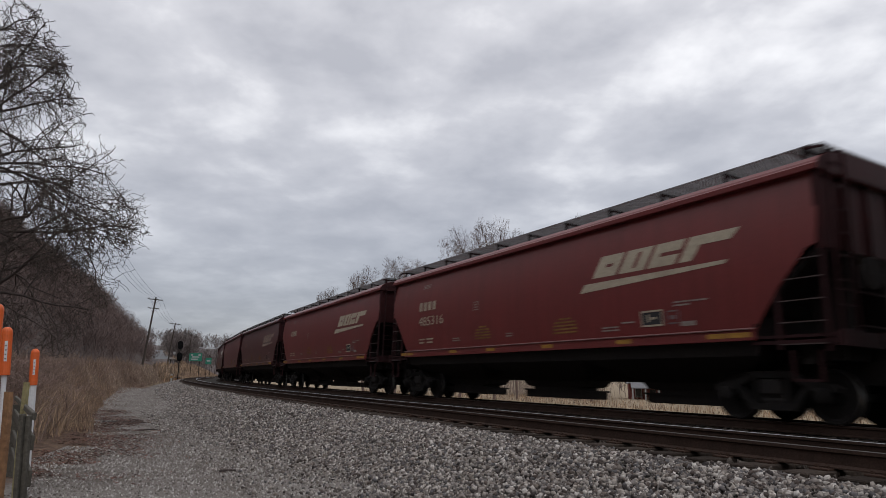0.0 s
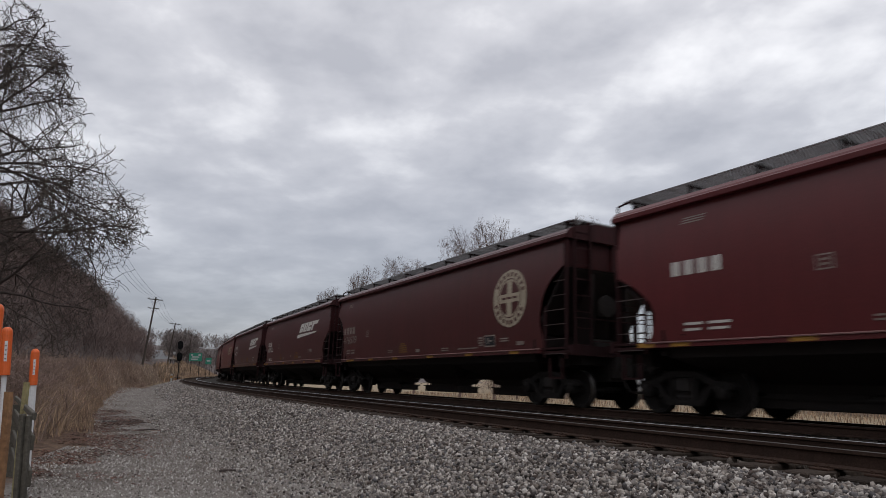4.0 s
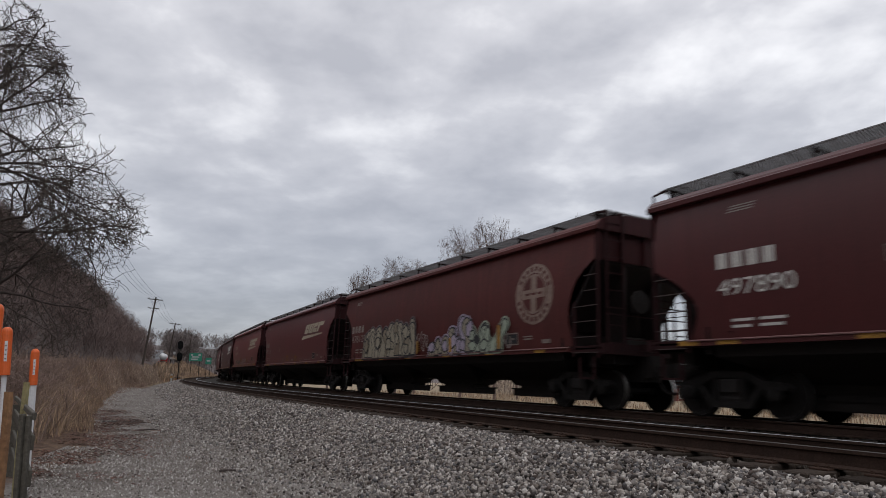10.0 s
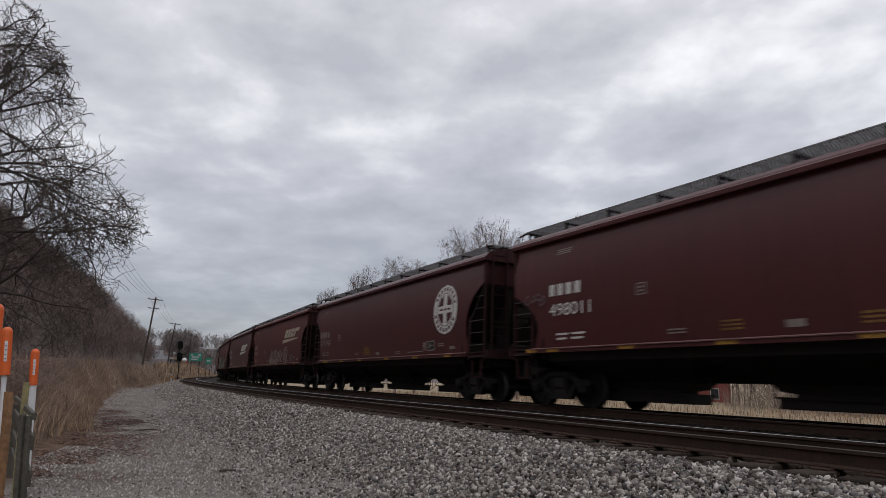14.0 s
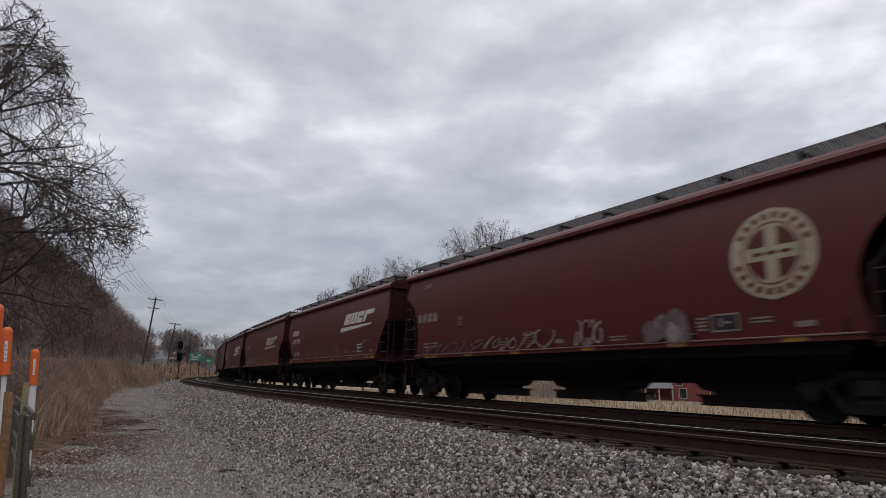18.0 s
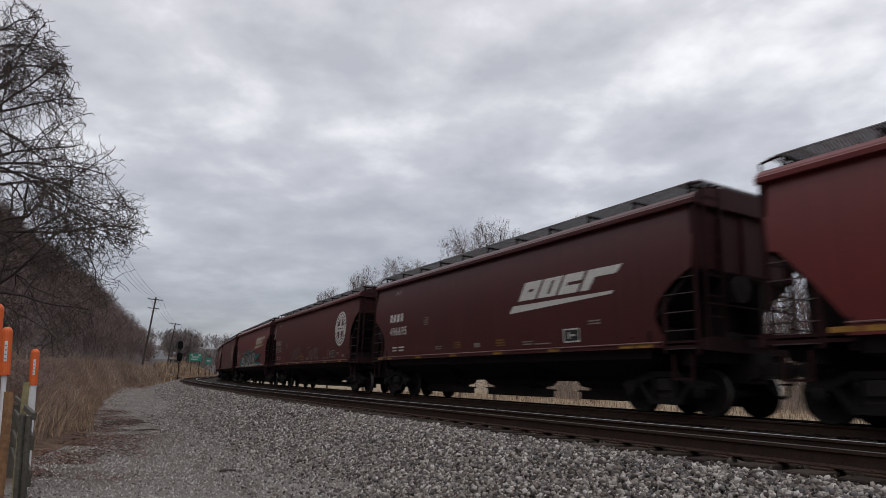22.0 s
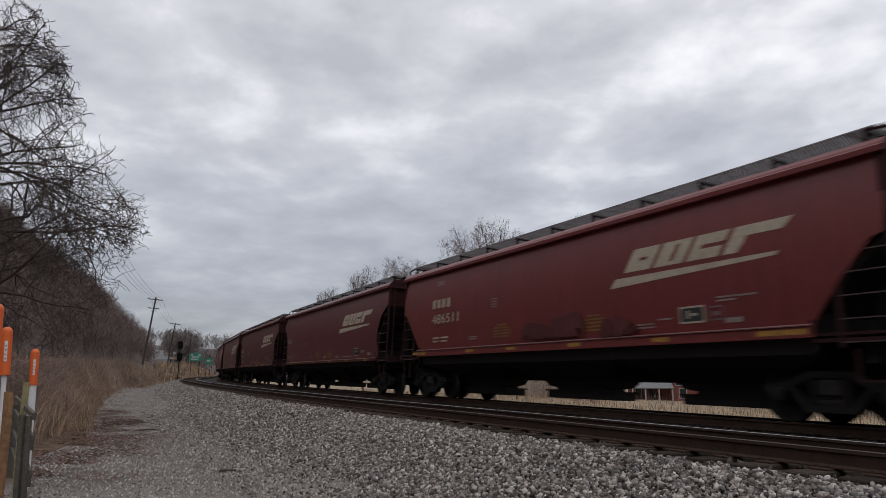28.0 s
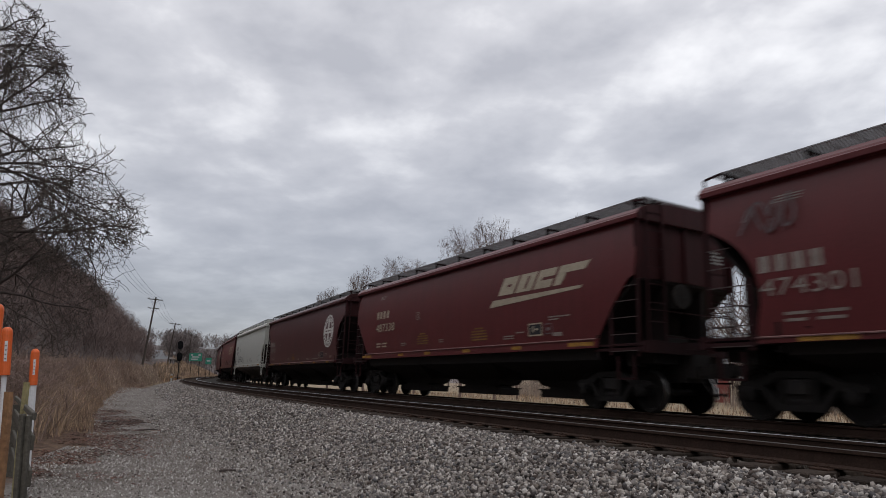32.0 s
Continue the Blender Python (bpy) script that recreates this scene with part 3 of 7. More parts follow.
def end_work(car, sgn, paint, style):
    """End sheet, slope sheet, platform, ladders and rails at one end."""
    X = lambda x: x * sgn
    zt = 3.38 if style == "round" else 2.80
    # end sheet and stiffeners: shade from the next car is in their paint
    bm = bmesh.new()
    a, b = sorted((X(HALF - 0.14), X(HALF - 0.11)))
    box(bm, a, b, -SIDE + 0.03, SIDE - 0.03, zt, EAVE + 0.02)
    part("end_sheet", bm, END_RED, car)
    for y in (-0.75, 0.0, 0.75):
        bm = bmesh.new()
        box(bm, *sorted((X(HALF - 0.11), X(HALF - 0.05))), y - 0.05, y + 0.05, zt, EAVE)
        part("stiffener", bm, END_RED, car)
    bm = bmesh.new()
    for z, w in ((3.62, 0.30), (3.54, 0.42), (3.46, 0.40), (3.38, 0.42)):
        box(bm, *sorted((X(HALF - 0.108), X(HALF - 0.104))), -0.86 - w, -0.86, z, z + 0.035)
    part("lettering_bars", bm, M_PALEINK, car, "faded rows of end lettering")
    # slope sheet near black: the recess's shade is put into its colour
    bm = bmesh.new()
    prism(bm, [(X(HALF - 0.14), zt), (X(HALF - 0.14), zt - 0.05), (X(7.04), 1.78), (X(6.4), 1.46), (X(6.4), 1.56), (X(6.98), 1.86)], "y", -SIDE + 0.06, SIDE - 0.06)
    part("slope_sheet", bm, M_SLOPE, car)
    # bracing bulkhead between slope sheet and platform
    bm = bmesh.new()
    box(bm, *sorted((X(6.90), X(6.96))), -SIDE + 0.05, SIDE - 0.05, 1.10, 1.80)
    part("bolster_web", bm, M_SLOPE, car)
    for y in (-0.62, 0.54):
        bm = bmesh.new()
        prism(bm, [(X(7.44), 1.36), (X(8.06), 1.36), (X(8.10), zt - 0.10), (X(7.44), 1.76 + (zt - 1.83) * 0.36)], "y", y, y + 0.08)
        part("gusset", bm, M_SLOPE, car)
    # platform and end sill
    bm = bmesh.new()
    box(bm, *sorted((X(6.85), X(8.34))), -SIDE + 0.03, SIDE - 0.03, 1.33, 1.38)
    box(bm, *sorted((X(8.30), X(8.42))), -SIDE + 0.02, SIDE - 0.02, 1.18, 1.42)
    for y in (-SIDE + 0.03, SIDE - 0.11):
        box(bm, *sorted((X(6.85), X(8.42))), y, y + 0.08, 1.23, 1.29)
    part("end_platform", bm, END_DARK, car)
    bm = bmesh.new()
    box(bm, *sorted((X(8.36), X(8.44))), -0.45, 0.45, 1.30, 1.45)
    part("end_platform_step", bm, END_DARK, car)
    # added dark boxes that close the bright gap under the end platform
    bm = bmesh.new()
    box(bm, *sorted((X(7.55), X(7.75))), -1.25, 1.25, 0.92, 1.22)
    box(bm, *sorted((X(7.75), X(8.2))), 0.35, 1.1, 0.98, 1.2)
    box(bm, *sorted((X(7.75), X(8.2))), -1.1, -0.35, 0.98, 1.2)
    part("brake_rigging", bm, M_UNDER, car)
    # coupler
    bm = bmesh.new()
    box(bm, *sorted((X(7.0), X(8.5))), -0.24, 0.24, 0.70, 1.2)
    box(bm, *sorted((X(8.5), X(8.95))), -0.11, 0.11, 0.76, 0.96)
    prism(bm, [(X(8.88), -0.2), (X(9.02), -0.16), (X(9.02), 0.05), (X(8.96), 0.2), (X(8.80), 0.15), (X(8.80), -0.12)], "z", 0.70, 1.0)
    rod(bm, (X(8.45), -1.4, 0.93), (X(8.5), -0.1, 1.02), 0.018)
    part("coupler", bm, M_UNDER, car)
    bm = bmesh.new()
    ring = []
    for i in range(7):
        t = i / 6
        p = Vector((X(8.6 + 0.42 * t), 0.25 - 0.12 * t, 0.85 - 0.5 * math.sin(math.pi * t * 0.62)))
        ring.append([bm.verts.new(p + Vector((0, 0.03 * math.cos(k * 1.2566), 0.03 * math.sin(k * 1.2566)))) for k in range(5)])
    for a_, b_ in zip(ring, ring[1:]):
        for k in range(5):
            bm.faces.new((a_[k], a_[(k + 1) % 5], b_[(k + 1) % 5], b_[k]))
    part("brake_hose", bm, M_UNDER, car)
    for y, sy in ((SIDE - 0.04, 1), (-SIDE + 0.04, -1)):
        bm = bmesh.new()
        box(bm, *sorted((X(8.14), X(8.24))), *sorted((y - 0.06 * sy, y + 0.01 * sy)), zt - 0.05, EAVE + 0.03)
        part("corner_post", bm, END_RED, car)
        bm = bmesh.new()
        box(bm, *sorted((X(8.16), X(8.22))), *sorted((y - 0.04 * sy, y + 0.01 * sy)), 1.1, zt - 0.05)
        part("ladder_post", bm, END_DARK, car)
        lad = bmesh.new()
        box(lad, *sorted((X(7.34), X(7.42))), *sorted((y - 0.03 * sy, y + 0.02 * sy)), 1.14, 2.42)
        ladder = part("side_ladder", lad, END_DARK, car)
        for z in (1.22, 1.58, 1.94, 2.30, 2.66, 3.02) if style == "round" else (1.22, 1.58, 1.94, 2.30, 2.62):
            bm = bmesh.new()
            rod(bm, (X(7.40 if z < 2.4 else 7.74), y + 0.02 * sy, z), (X(8.16), y + 0.02 * sy, z), 0.014, 4)
            part("rung", bm, M_RUNG, ladder)
        bm = bmesh.new()
        prism(bm, [(X(7.56), 1.12), (X(7.56), 0.62), (X(8.06), 0.62), (X(8.06), 1.12), (X(8.02), 1.12), (X(8.02), 0.66), (X(7.60), 0.66), (X(7.60), 1.12)], "y", *sorted((y - 0.03 * sy, y + 0.02 * sy)))
        part("stirrup_step", bm, END_DARK, car)
    bm = bmesh.new()
    for y in (0.85, 1.35):
        rod(bm, (X(HALF + 0.03), y, 1.15), (X(HALF + 0.03), y, EAVE + 0.45), 0.026, 5)
    for i in range(8):
        z = 1.45 + 0.4 * i
        rod(bm, (X(HALF + 0.03), 0.85, z), (X(HALF + 0.03), 1.35, z), 0.015, 4)
    rod(bm, (X(HALF + 0.03), 0.85, EAVE + 0.45), (X(HALF - 0.35), 0.85, EAVE + 0.50), 0.026, 5)
    rod(bm, (X(HALF + 0.03), 1.35, EAVE + 0.45), (X(HALF - 0.35), 1.35, EAVE + 0.50), 0.026, 5)
    part("end_ladder", bm, END_DARK, car)
    bm = bmesh.new()
    rod(bm, (X(HALF + 0.02), -1.4, 2.1), (X(HALF + 0.02), 1.4, 2.1), 0.016, 4)
    rod(bm, (X(HALF + 0.02), -1.4, 1.55), (X(HALF + 0.02), 0.8, 1.55), 0.016, 4)
    part("cross_rail", bm, END_DARK, car)
    if sgn < 0:
        bm = bmesh.new()
        turned(bm, [(0, 0.27), (0.03, 0.28), (0.035, 0.25), (0.01, 0.24)], "x", 16, (X(HALF + 0.08), 0.35, 2.45))
        for k in range(3):
            a = k * math.pi / 3
            rod(bm, (X(HALF + 0.08), 0.35 - 0.26 * math.cos(a), 2.45 - 0.26 * math.sin(a)), (X(HALF + 0.08), 0.35 + 0.26 * math.cos(a), 2.45 + 0.26 * math.sin(a)), 0.015, 4)
        box(bm, *sorted((X(HALF - 0.1), X(HALF + 0.05))), 0.2, 0.5, 2.2, 2.6)
        part("hand_brake", bm, M_UNDER, car)
        bm = bmesh.new()
        turned(bm, [(-0.55, 0.12), (-0.5, 0.2), (0.45, 0.2), (0.5, 0.12)], "y", 12, (X(7.5), -0.3, 1.5))
        part("air_reservoir", bm, M_UNDER, car)


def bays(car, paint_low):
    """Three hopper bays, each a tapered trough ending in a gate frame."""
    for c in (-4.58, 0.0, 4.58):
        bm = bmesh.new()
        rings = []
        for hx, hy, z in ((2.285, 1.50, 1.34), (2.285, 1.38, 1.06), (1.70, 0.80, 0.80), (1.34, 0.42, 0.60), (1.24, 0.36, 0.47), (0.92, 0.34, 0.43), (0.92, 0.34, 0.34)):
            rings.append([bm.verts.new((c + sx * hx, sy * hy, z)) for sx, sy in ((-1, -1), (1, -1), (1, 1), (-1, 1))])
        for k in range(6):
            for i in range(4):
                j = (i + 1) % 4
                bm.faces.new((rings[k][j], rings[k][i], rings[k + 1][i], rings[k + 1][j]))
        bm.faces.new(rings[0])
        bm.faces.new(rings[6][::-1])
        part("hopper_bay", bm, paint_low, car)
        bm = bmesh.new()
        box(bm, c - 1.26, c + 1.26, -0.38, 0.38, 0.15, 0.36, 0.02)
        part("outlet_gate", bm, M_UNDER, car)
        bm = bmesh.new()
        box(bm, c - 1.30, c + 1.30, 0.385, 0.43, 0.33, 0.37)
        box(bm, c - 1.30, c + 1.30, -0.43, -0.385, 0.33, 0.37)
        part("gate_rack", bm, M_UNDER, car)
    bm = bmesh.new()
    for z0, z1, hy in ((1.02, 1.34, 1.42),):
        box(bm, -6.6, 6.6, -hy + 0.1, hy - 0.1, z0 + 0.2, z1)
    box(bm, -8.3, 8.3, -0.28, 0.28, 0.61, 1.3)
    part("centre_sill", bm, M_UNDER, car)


def hatches(car, style):
    """Hatch covers along the crown and the walkways beside them."""
    n = 6
    for i in range(n):
        x0 = -7.6 + 15.2 * i / n + 0.05
        x1 = -7.6 + 15.2 * (i + 1) / n - 0.05
        bm = bmesh.new()
        prism(bm, [(-0.33, EAVE + 0.44), (0.33, EAVE + 0.44), (0.30, EAVE + 0.56), (0.12, EAVE + 0.61), (-0.12, EAVE + 0.61), (-0.30, EAVE + 0.56)], "x", x0, x1)
        part("hatch_cover", bm, M_SLOPE, car)


def walkway(car, sgn, z, paint, style):
    """A raised walkway of grating along one side of the roof, on brackets."""
    y0, y1 = (0.74, 1.44) if style == "grey" else (0.62, 1.28)
    if sgn < 0:
        y0, y1 = -y1, -y0
    bm = bmesh.new()
    for k in range(13):
        y = y0 + (y1 - y0) * k / 12
        hw = 0.014 if k in (0, 12) else 0.005
        box(bm, -8.05, 8.05, y - hw, y + hw, z - 0.024, z)
    n = 40
    for i in range(n + 1):
        x = -8.05 + 16.1 * i / n
        box(bm, x - 0.012, x + 0.012, y0, y1, z - 0.02, z - 0.004)
    w = part("running_board", bm, M_WALK, car)
    for i in range(11):
        x = -7.9 + 15.8 * i / 10
        b2 = bmesh.new()
        box(b2, x - 0.03, x + 0.03, y0 - 0.02, y1 + 0.02, z - 0.09, z - 0.05)
        yo = y1 - 0.03 if sgn > 0 else y0 + 0.03
        hw = 0.075 if style == "grey" else 0.03
        box(b2, x - hw, x + hw, *sorted((yo - 0.02, yo + 0.02)), EAVE + 0.30, z - (0.0 if style == "grey" else 0.05))
        part("bracket", b2, paint if style == "grey" else M_SLOPE, w)


def crossover(car, sgn, z):
    """The cross walkway at one end of the roof, from running board to running board, on two legs."""
    bm = bmesh.new()
    for k in range(9):
        x = sgn * (7.62 + 0.56 * k / 8)
        hw = 0.014 if k in (0, 8) else 0.005
        box(bm, x - hw, x + hw, -1.28, 1.28, z - 0.030, z - 0.004)
    for k in range(9):
        y = -0.62 + 1.24 * k / 8
        box(bm, *sorted((sgn * 7.62, sgn * 8.18)), y - 0.012, y + 0.012, z - 0.026, z - 0.010)
    w = part("cross_walkway", bm, M_WALK, car)
    for y in (-0.9, 0.9):
        b2 = bmesh.new()
        box(b2, *sorted((sgn * 8.10, sgn * 8.16)), y - 0.03, y + 0.03, EAVE + 0.36, z - 0.03)
        part("bracket", b2, M_SLOPE, w)


def truck(car, x):
    """A two-axle truck: bolster, cast side frames with springs, and two wheelsets."""
    t = empty("truck", car)
    t.location = (x, 0, -LOADED_DROP)
    bm = bmesh.new()
    box(bm, -0.2, 0.2, -1.12, 1.12, 0.45, 0.72, 0.03)
    box(bm, -0.28, 0.28, -0.3, 0.3, 0.70, 0.8)
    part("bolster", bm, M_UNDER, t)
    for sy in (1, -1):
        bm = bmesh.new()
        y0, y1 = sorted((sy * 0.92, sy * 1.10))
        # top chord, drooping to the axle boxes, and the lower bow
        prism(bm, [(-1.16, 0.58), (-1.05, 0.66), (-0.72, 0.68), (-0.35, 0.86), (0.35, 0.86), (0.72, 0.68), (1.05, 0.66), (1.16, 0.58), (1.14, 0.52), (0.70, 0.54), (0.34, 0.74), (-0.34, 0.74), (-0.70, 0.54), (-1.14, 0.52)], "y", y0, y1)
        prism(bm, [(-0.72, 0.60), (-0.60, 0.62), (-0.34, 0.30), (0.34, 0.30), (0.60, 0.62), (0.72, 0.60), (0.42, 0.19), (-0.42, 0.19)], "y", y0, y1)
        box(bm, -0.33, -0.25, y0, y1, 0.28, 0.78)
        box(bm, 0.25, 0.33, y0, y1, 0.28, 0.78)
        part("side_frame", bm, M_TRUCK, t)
        bm = bmesh.new()
        for cx in (-0.15, 0.0, 0.15):
            turned(bm, [(0.30, 0.06), (0.36, 0.07), (0.40, 0.055), (0.45, 0.07), (0.50, 0.055), (0.55, 0.07), (0.60, 0.06)], "z", 8, (cx, sy * 1.02, 0))
        tagged(part("spring_group", bm, M_UNDER, t), kind="stuff")
        for ax in (-0.889, 0.889):
            bm = bmesh.new()
            turned(bm, [(sy * 0.95, 0.14), (sy * 1.14, 0.14), (sy * 1.17, 0.11), (sy * 1.19, 0.05)], "y", 10, (ax, 0, 0.457))
            part("bearing_cap", bm, M_TRUCK, t)
    for ax in (-0.889, 0.889):
        ws = empty("wheelset", t)
        ws.location = (ax, 0, 0.457)
        # wheels and axle are one turned piece
        bm = bmesh.new()
        rod(bm, (0, -0.95, 0), (0, 0.95, 0), 0.075, 10)
        for sy in (1, -1):
            turned(bm, [(sy * 0.68, 0.30), (sy * 0.68, 0.485), (sy * 0.705, 0.486), (sy * 0.72, 0.457), (sy * 0.815, 0.452), (sy * 0.815, 0.39), (sy * 0.775, 0.37), (sy * 0.765, 0.17), (sy * 0.82, 0.14), (sy * 0.82, 0.08)], "y", 22)
            for k in range(4):
                a = k * math.pi / 2
                box(bm, 0.27 * math.cos(a) - 0.03, 0.27 * math.cos(a) + 0.03, *sorted((sy * 0.765, sy * 0.785)), 0.27 * math.sin(a) - 0.03, 0.27 * math.sin(a) + 0.03)
        me = bpy.data.meshes.new("wheelset")
        bm.to_mesh(me)
        bm.free()
        me.materials.append(M_WHEEL)
        me.materials.append(M_TREAD)
        for f in me.polygons:
            if all(abs(math.hypot(me.vertices[v].co.x, me.vertices[v].co.z) - 0.4545) < 0.004 for v in f.vertices):
                f.material_index = 1
        bpy.data.objects.remove(ws)
        ws = new("wheelset", me)
        ws.parent = t
        ws.location = (ax, 0, 0.457)
    return t


def hopper_car(style, paint, low):
    """One covered hopper car, 18 m long over its couplers; forward is +x, its near side +y."""
    car = empty("covered_hopper_car")
    for y in (SIDE, -SIDE):
        side_sheet(car, style, y, paint)
        stringer(car, y, paint, style)
    roof_shell(car, paint)
    for sgn in (1, -1):
        end_work(car, sgn, paint, style)
    bays(car, low)
    hatches(car, style)
    z = EAVE + {"low": 0.54, "round": 0.545, "grey": 0.545}.get(style, 0.565)
    walkway(car, 1, z, paint, style)
    walkway(car, -1, z, paint, style)
    for sgn in (1, -1):
        crossover(car, sgn, z)
    # the types differ a little in length
    k = HALF_OF[style] / HALF
    done = set()
    for o in car.children_recursive:
        if o.data and o.data.name not in done:
            done.add(o.data.name)
            o.data.transform(Matrix.Diagonal((k, 1, 1, 1)))
    for x in (TRUCK_X, -TRUCK_X):
        truck(car, x * k + math.copysign(0.40 if style == "round" else 0.30, x))
    return car

# ---- the train ----
SPEED = 14.7
FRONTS = {-7: 124.6, 0: -0.1, 1: -17.80, 2: -35.3, 3: -52.3, 4: -70.75, 5: -87.9, 6: -105.1, 7: -123.2, 8: -141.6, 9: -160.0, 10: -177.1, 11: -195.65, 12: -213.9, 13: -231.3, 14: -248.50,
          15: -265.85, 16: -284.5, 17: -302.95, 18: -321.7, 19: -338.9, 20: -356.9, 21: -375.65, 22: -394.4, 23: -412.7, 24: -430.7, 25: -448.1, 26: -466.6, 27: -484.7, 29: -520.9}
PROTO = {}


def front_of(k):
    ks = sorted(FRONTS)
    return float(np.interp(k, ks, [FRONTS[i] for i in ks]))


def car_pose(s):
    a = Vector(track_point(s + TRUCK_X, 0))
    b = Vector(track_point(s - TRUCK_X, 0))
    m = (a + b) / 2
    d = a - b
    return pose(m.x, m.y, m.z, math.degrees(math.atan(TILT)), 0, math.degrees(math.atan2(d.y, d.x)))


def made_car(style, tone):
    """A car of a style in a paint; built once a style, then copied."""
    if style not in PROTO:
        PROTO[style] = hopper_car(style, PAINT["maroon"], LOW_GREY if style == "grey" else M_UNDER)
        PROTO[style].matrix_basis = pose(0, 0, 0)
        car = PROTO[style]
    else:
        car = copy_thing(PROTO[style], pose(0, 0, 0))
    for o in car.children_recursive:
        if o.type == "MESH" and o.material_slots and o.material_slots[0].material in PAINT.values():
            o.material_slots[0].link = "OBJECT"
            o.material_slots[0].material = PAINT[tone]
        elif tone == "grey" and o.type == "MESH" and o.material_slots and o.material_slots[0].material == M_PALELIP:
            o.material_slots[0].link = "OBJECT"
            o.material_slots[0].material = PAINT["grey"]
        elif tone == "grey" and o.type == "MESH" and o.material_slots and o.material_slots[0].material in (END_DARK, END_RED, M_RUNG):
            o.material_slots[0].link = "OBJECT"
            o.material_slots[0].material = END_GREY
    return car


def flat_shape(bm, pts, y):
    follow = y < SIDE + 0.03      # paint on the bowed sheet, not on the sill
    f = bm.faces.new([bm.verts.new((x, y - bow(z) + 0.003 if follow else y, z)) for x, z in pts])
    f.normal_update()
    if f.normal.y < 0:
        f.normal_flip()


DECAL_Y = SIDE + 0.004


def bar(bm, x, z, w, h, y=None):
    """A stencilled bar: x is its end nearest the car's front."""
    y = DECAL_Y if y is None else y
    flat_shape(bm, [(x, z), (x - w, z), (x - w, z + h), (x, z + h)], y)


def slab_logo(car, mat, dx=0.0, dz=0.0):
    """The road's emblem as plain slanted slabs over a long tapering stroke."""
    bm = bmesh.new()
    lean = 0.30
    x, zb, h = -2.86 + dx, 2.97 + dz, 0.48

    def piece(x0, pts):
        flat_shape(bm, [(x0 - (px + lean * pz) , zb + h * pz) for px, pz in pts], DECAL_Y)
    # four leaning slabs, each with one plain slot
    for k, (wd, slot) in enumerate(((0.74, (0.30, 0.52, 0.44, 0.58)), (0.74, (0.36, 0.46, 0.16, 0.84)), (0.72, (0.22, 0.72, 0.42, 0.58)), (0.86, (0.34, 0.86, 0.34, 0.60)))):
        x0 = x - 0.83 * k
        a, b, c, d = slot
        piece(x0, [(0, 0), (wd if k < 3 else 0.30, 0), (wd if k < 3 else 0.34, c), (0, c)])
        piece(x0, [(0, c), (a, c), (a, d), (0, d)])
        if b < wd:
            piece(x0, [(b, c), (wd, c), (wd, d), (b, d)])
        piece(x0, [(0, d), (wd + (0.16 if k == 3 else 0), d), (wd + (0.24 if k == 3 else 0), 1), (0, 1)])
    flat_shape(bm, [(a + dx, b + dz) for a, b in ((-2.43, 2.66), (-2.60, 2.86), (-6.47, 2.88), (-6.41, 2.81))], DECAL_Y)
    tagged(part("emblem", bm, mat, car, "slanted block emblem over a long stroke"), kind="stuff")


def ring_logo(car, mat, ground):
    """The older emblem: a disc with a broad cross, its rim set with short bars."""
    cx, cz, R = -6.0, 2.80, 0.81

    def disc(bm, r, a0, a1, r0, y, n):
        pts = [(cx - r * math.sin(a0 + (a1 - a0) * i / n), cz + r * math.cos(a0 + (a1 - a0) * i / n)) for i in range(n + 1)]
        pts += [(cx - r0 * math.sin(a1 - (a1 - a0) * i / n), cz + r0 * math.cos(a1 - (a1 - a0) * i / n)) for i in range(n + 1)] if r0 else []
        flat_shape(bm, pts, y)

    bm = bmesh.new()
    for k in range(12):
        z0, z1 = cz - R + 2 * R * k / 12, cz - R + 2 * R * (k + 1) / 12
        w0, w1 = math.sqrt(max(R * R - (z0 - cz) ** 2, 0.0)), math.sqrt(max(R * R - (z1 - cz) ** 2, 0.0))
        zm = (z0 + z1) / 2
        wm = math.sqrt(R * R - (zm - cz) ** 2)
        flat_shape(bm, [(cx + max(w0, 0.01), z0), (cx + wm, zm), (cx + max(w1, 0.01), z1), (cx - max(w1, 0.01), z1), (cx - wm, zm), (cx - max(w0, 0.01), z0)], DECAL_Y)
    em = tagged(part("emblem", bm, mat, car, "round emblem of a ring and a cross"), kind="stuff")
    bm = bmesh.new()
    for k in range(4):
        a = k * math.pi / 2
        # a dark quarter between the arms of the cross
        g, ro = 0.15 * R, 0.60 * R
        b0, b1 = math.asin(g / ro), math.pi / 2 - math.asin(g / ro)
        q4 = [(g, g)] + [(ro * math.sin(b0 + (b1 - b0) * i / 6), ro * math.cos(b0 + (b1 - b0) * i / 6)) for i in range(7)]
        flat_shape(bm, [(cx - u * math.cos(a) - v * math.sin(a), cz - u * math.sin(a) + v * math.cos(a)) for u, v in q4], DECAL_Y + 0.003)
    for k in range(22):
        a = 2 * math.pi * k / 22
        if k not in (5, 6, 16, 17):
            disc(bm, 0.90 * R, a + 0.05, a + 0.20, 0.76 * R, DECAL_Y + 0.003, 2)
    disc(bm, 0.69 * R, 0, 2 * math.pi - 0.01, 0.655 * R, DECAL_Y + 0.003, 30)
    for k in range(3):
        bar(bm, cx + 0.36, cz - 0.03 + 0.03 * (k % 2), 0.2, 0.06, DECAL_Y + 0.003) if k == 0 else bar(bm, cx + 0.36 - 0.26 * k, cz - 0.03, 0.2, 0.06, DECAL_Y + 0.003)
    tagged(part("emblem_detail", bm, ground, em), kind="stuff")


# ---- figures, from the built-in font ----
_figures = {}


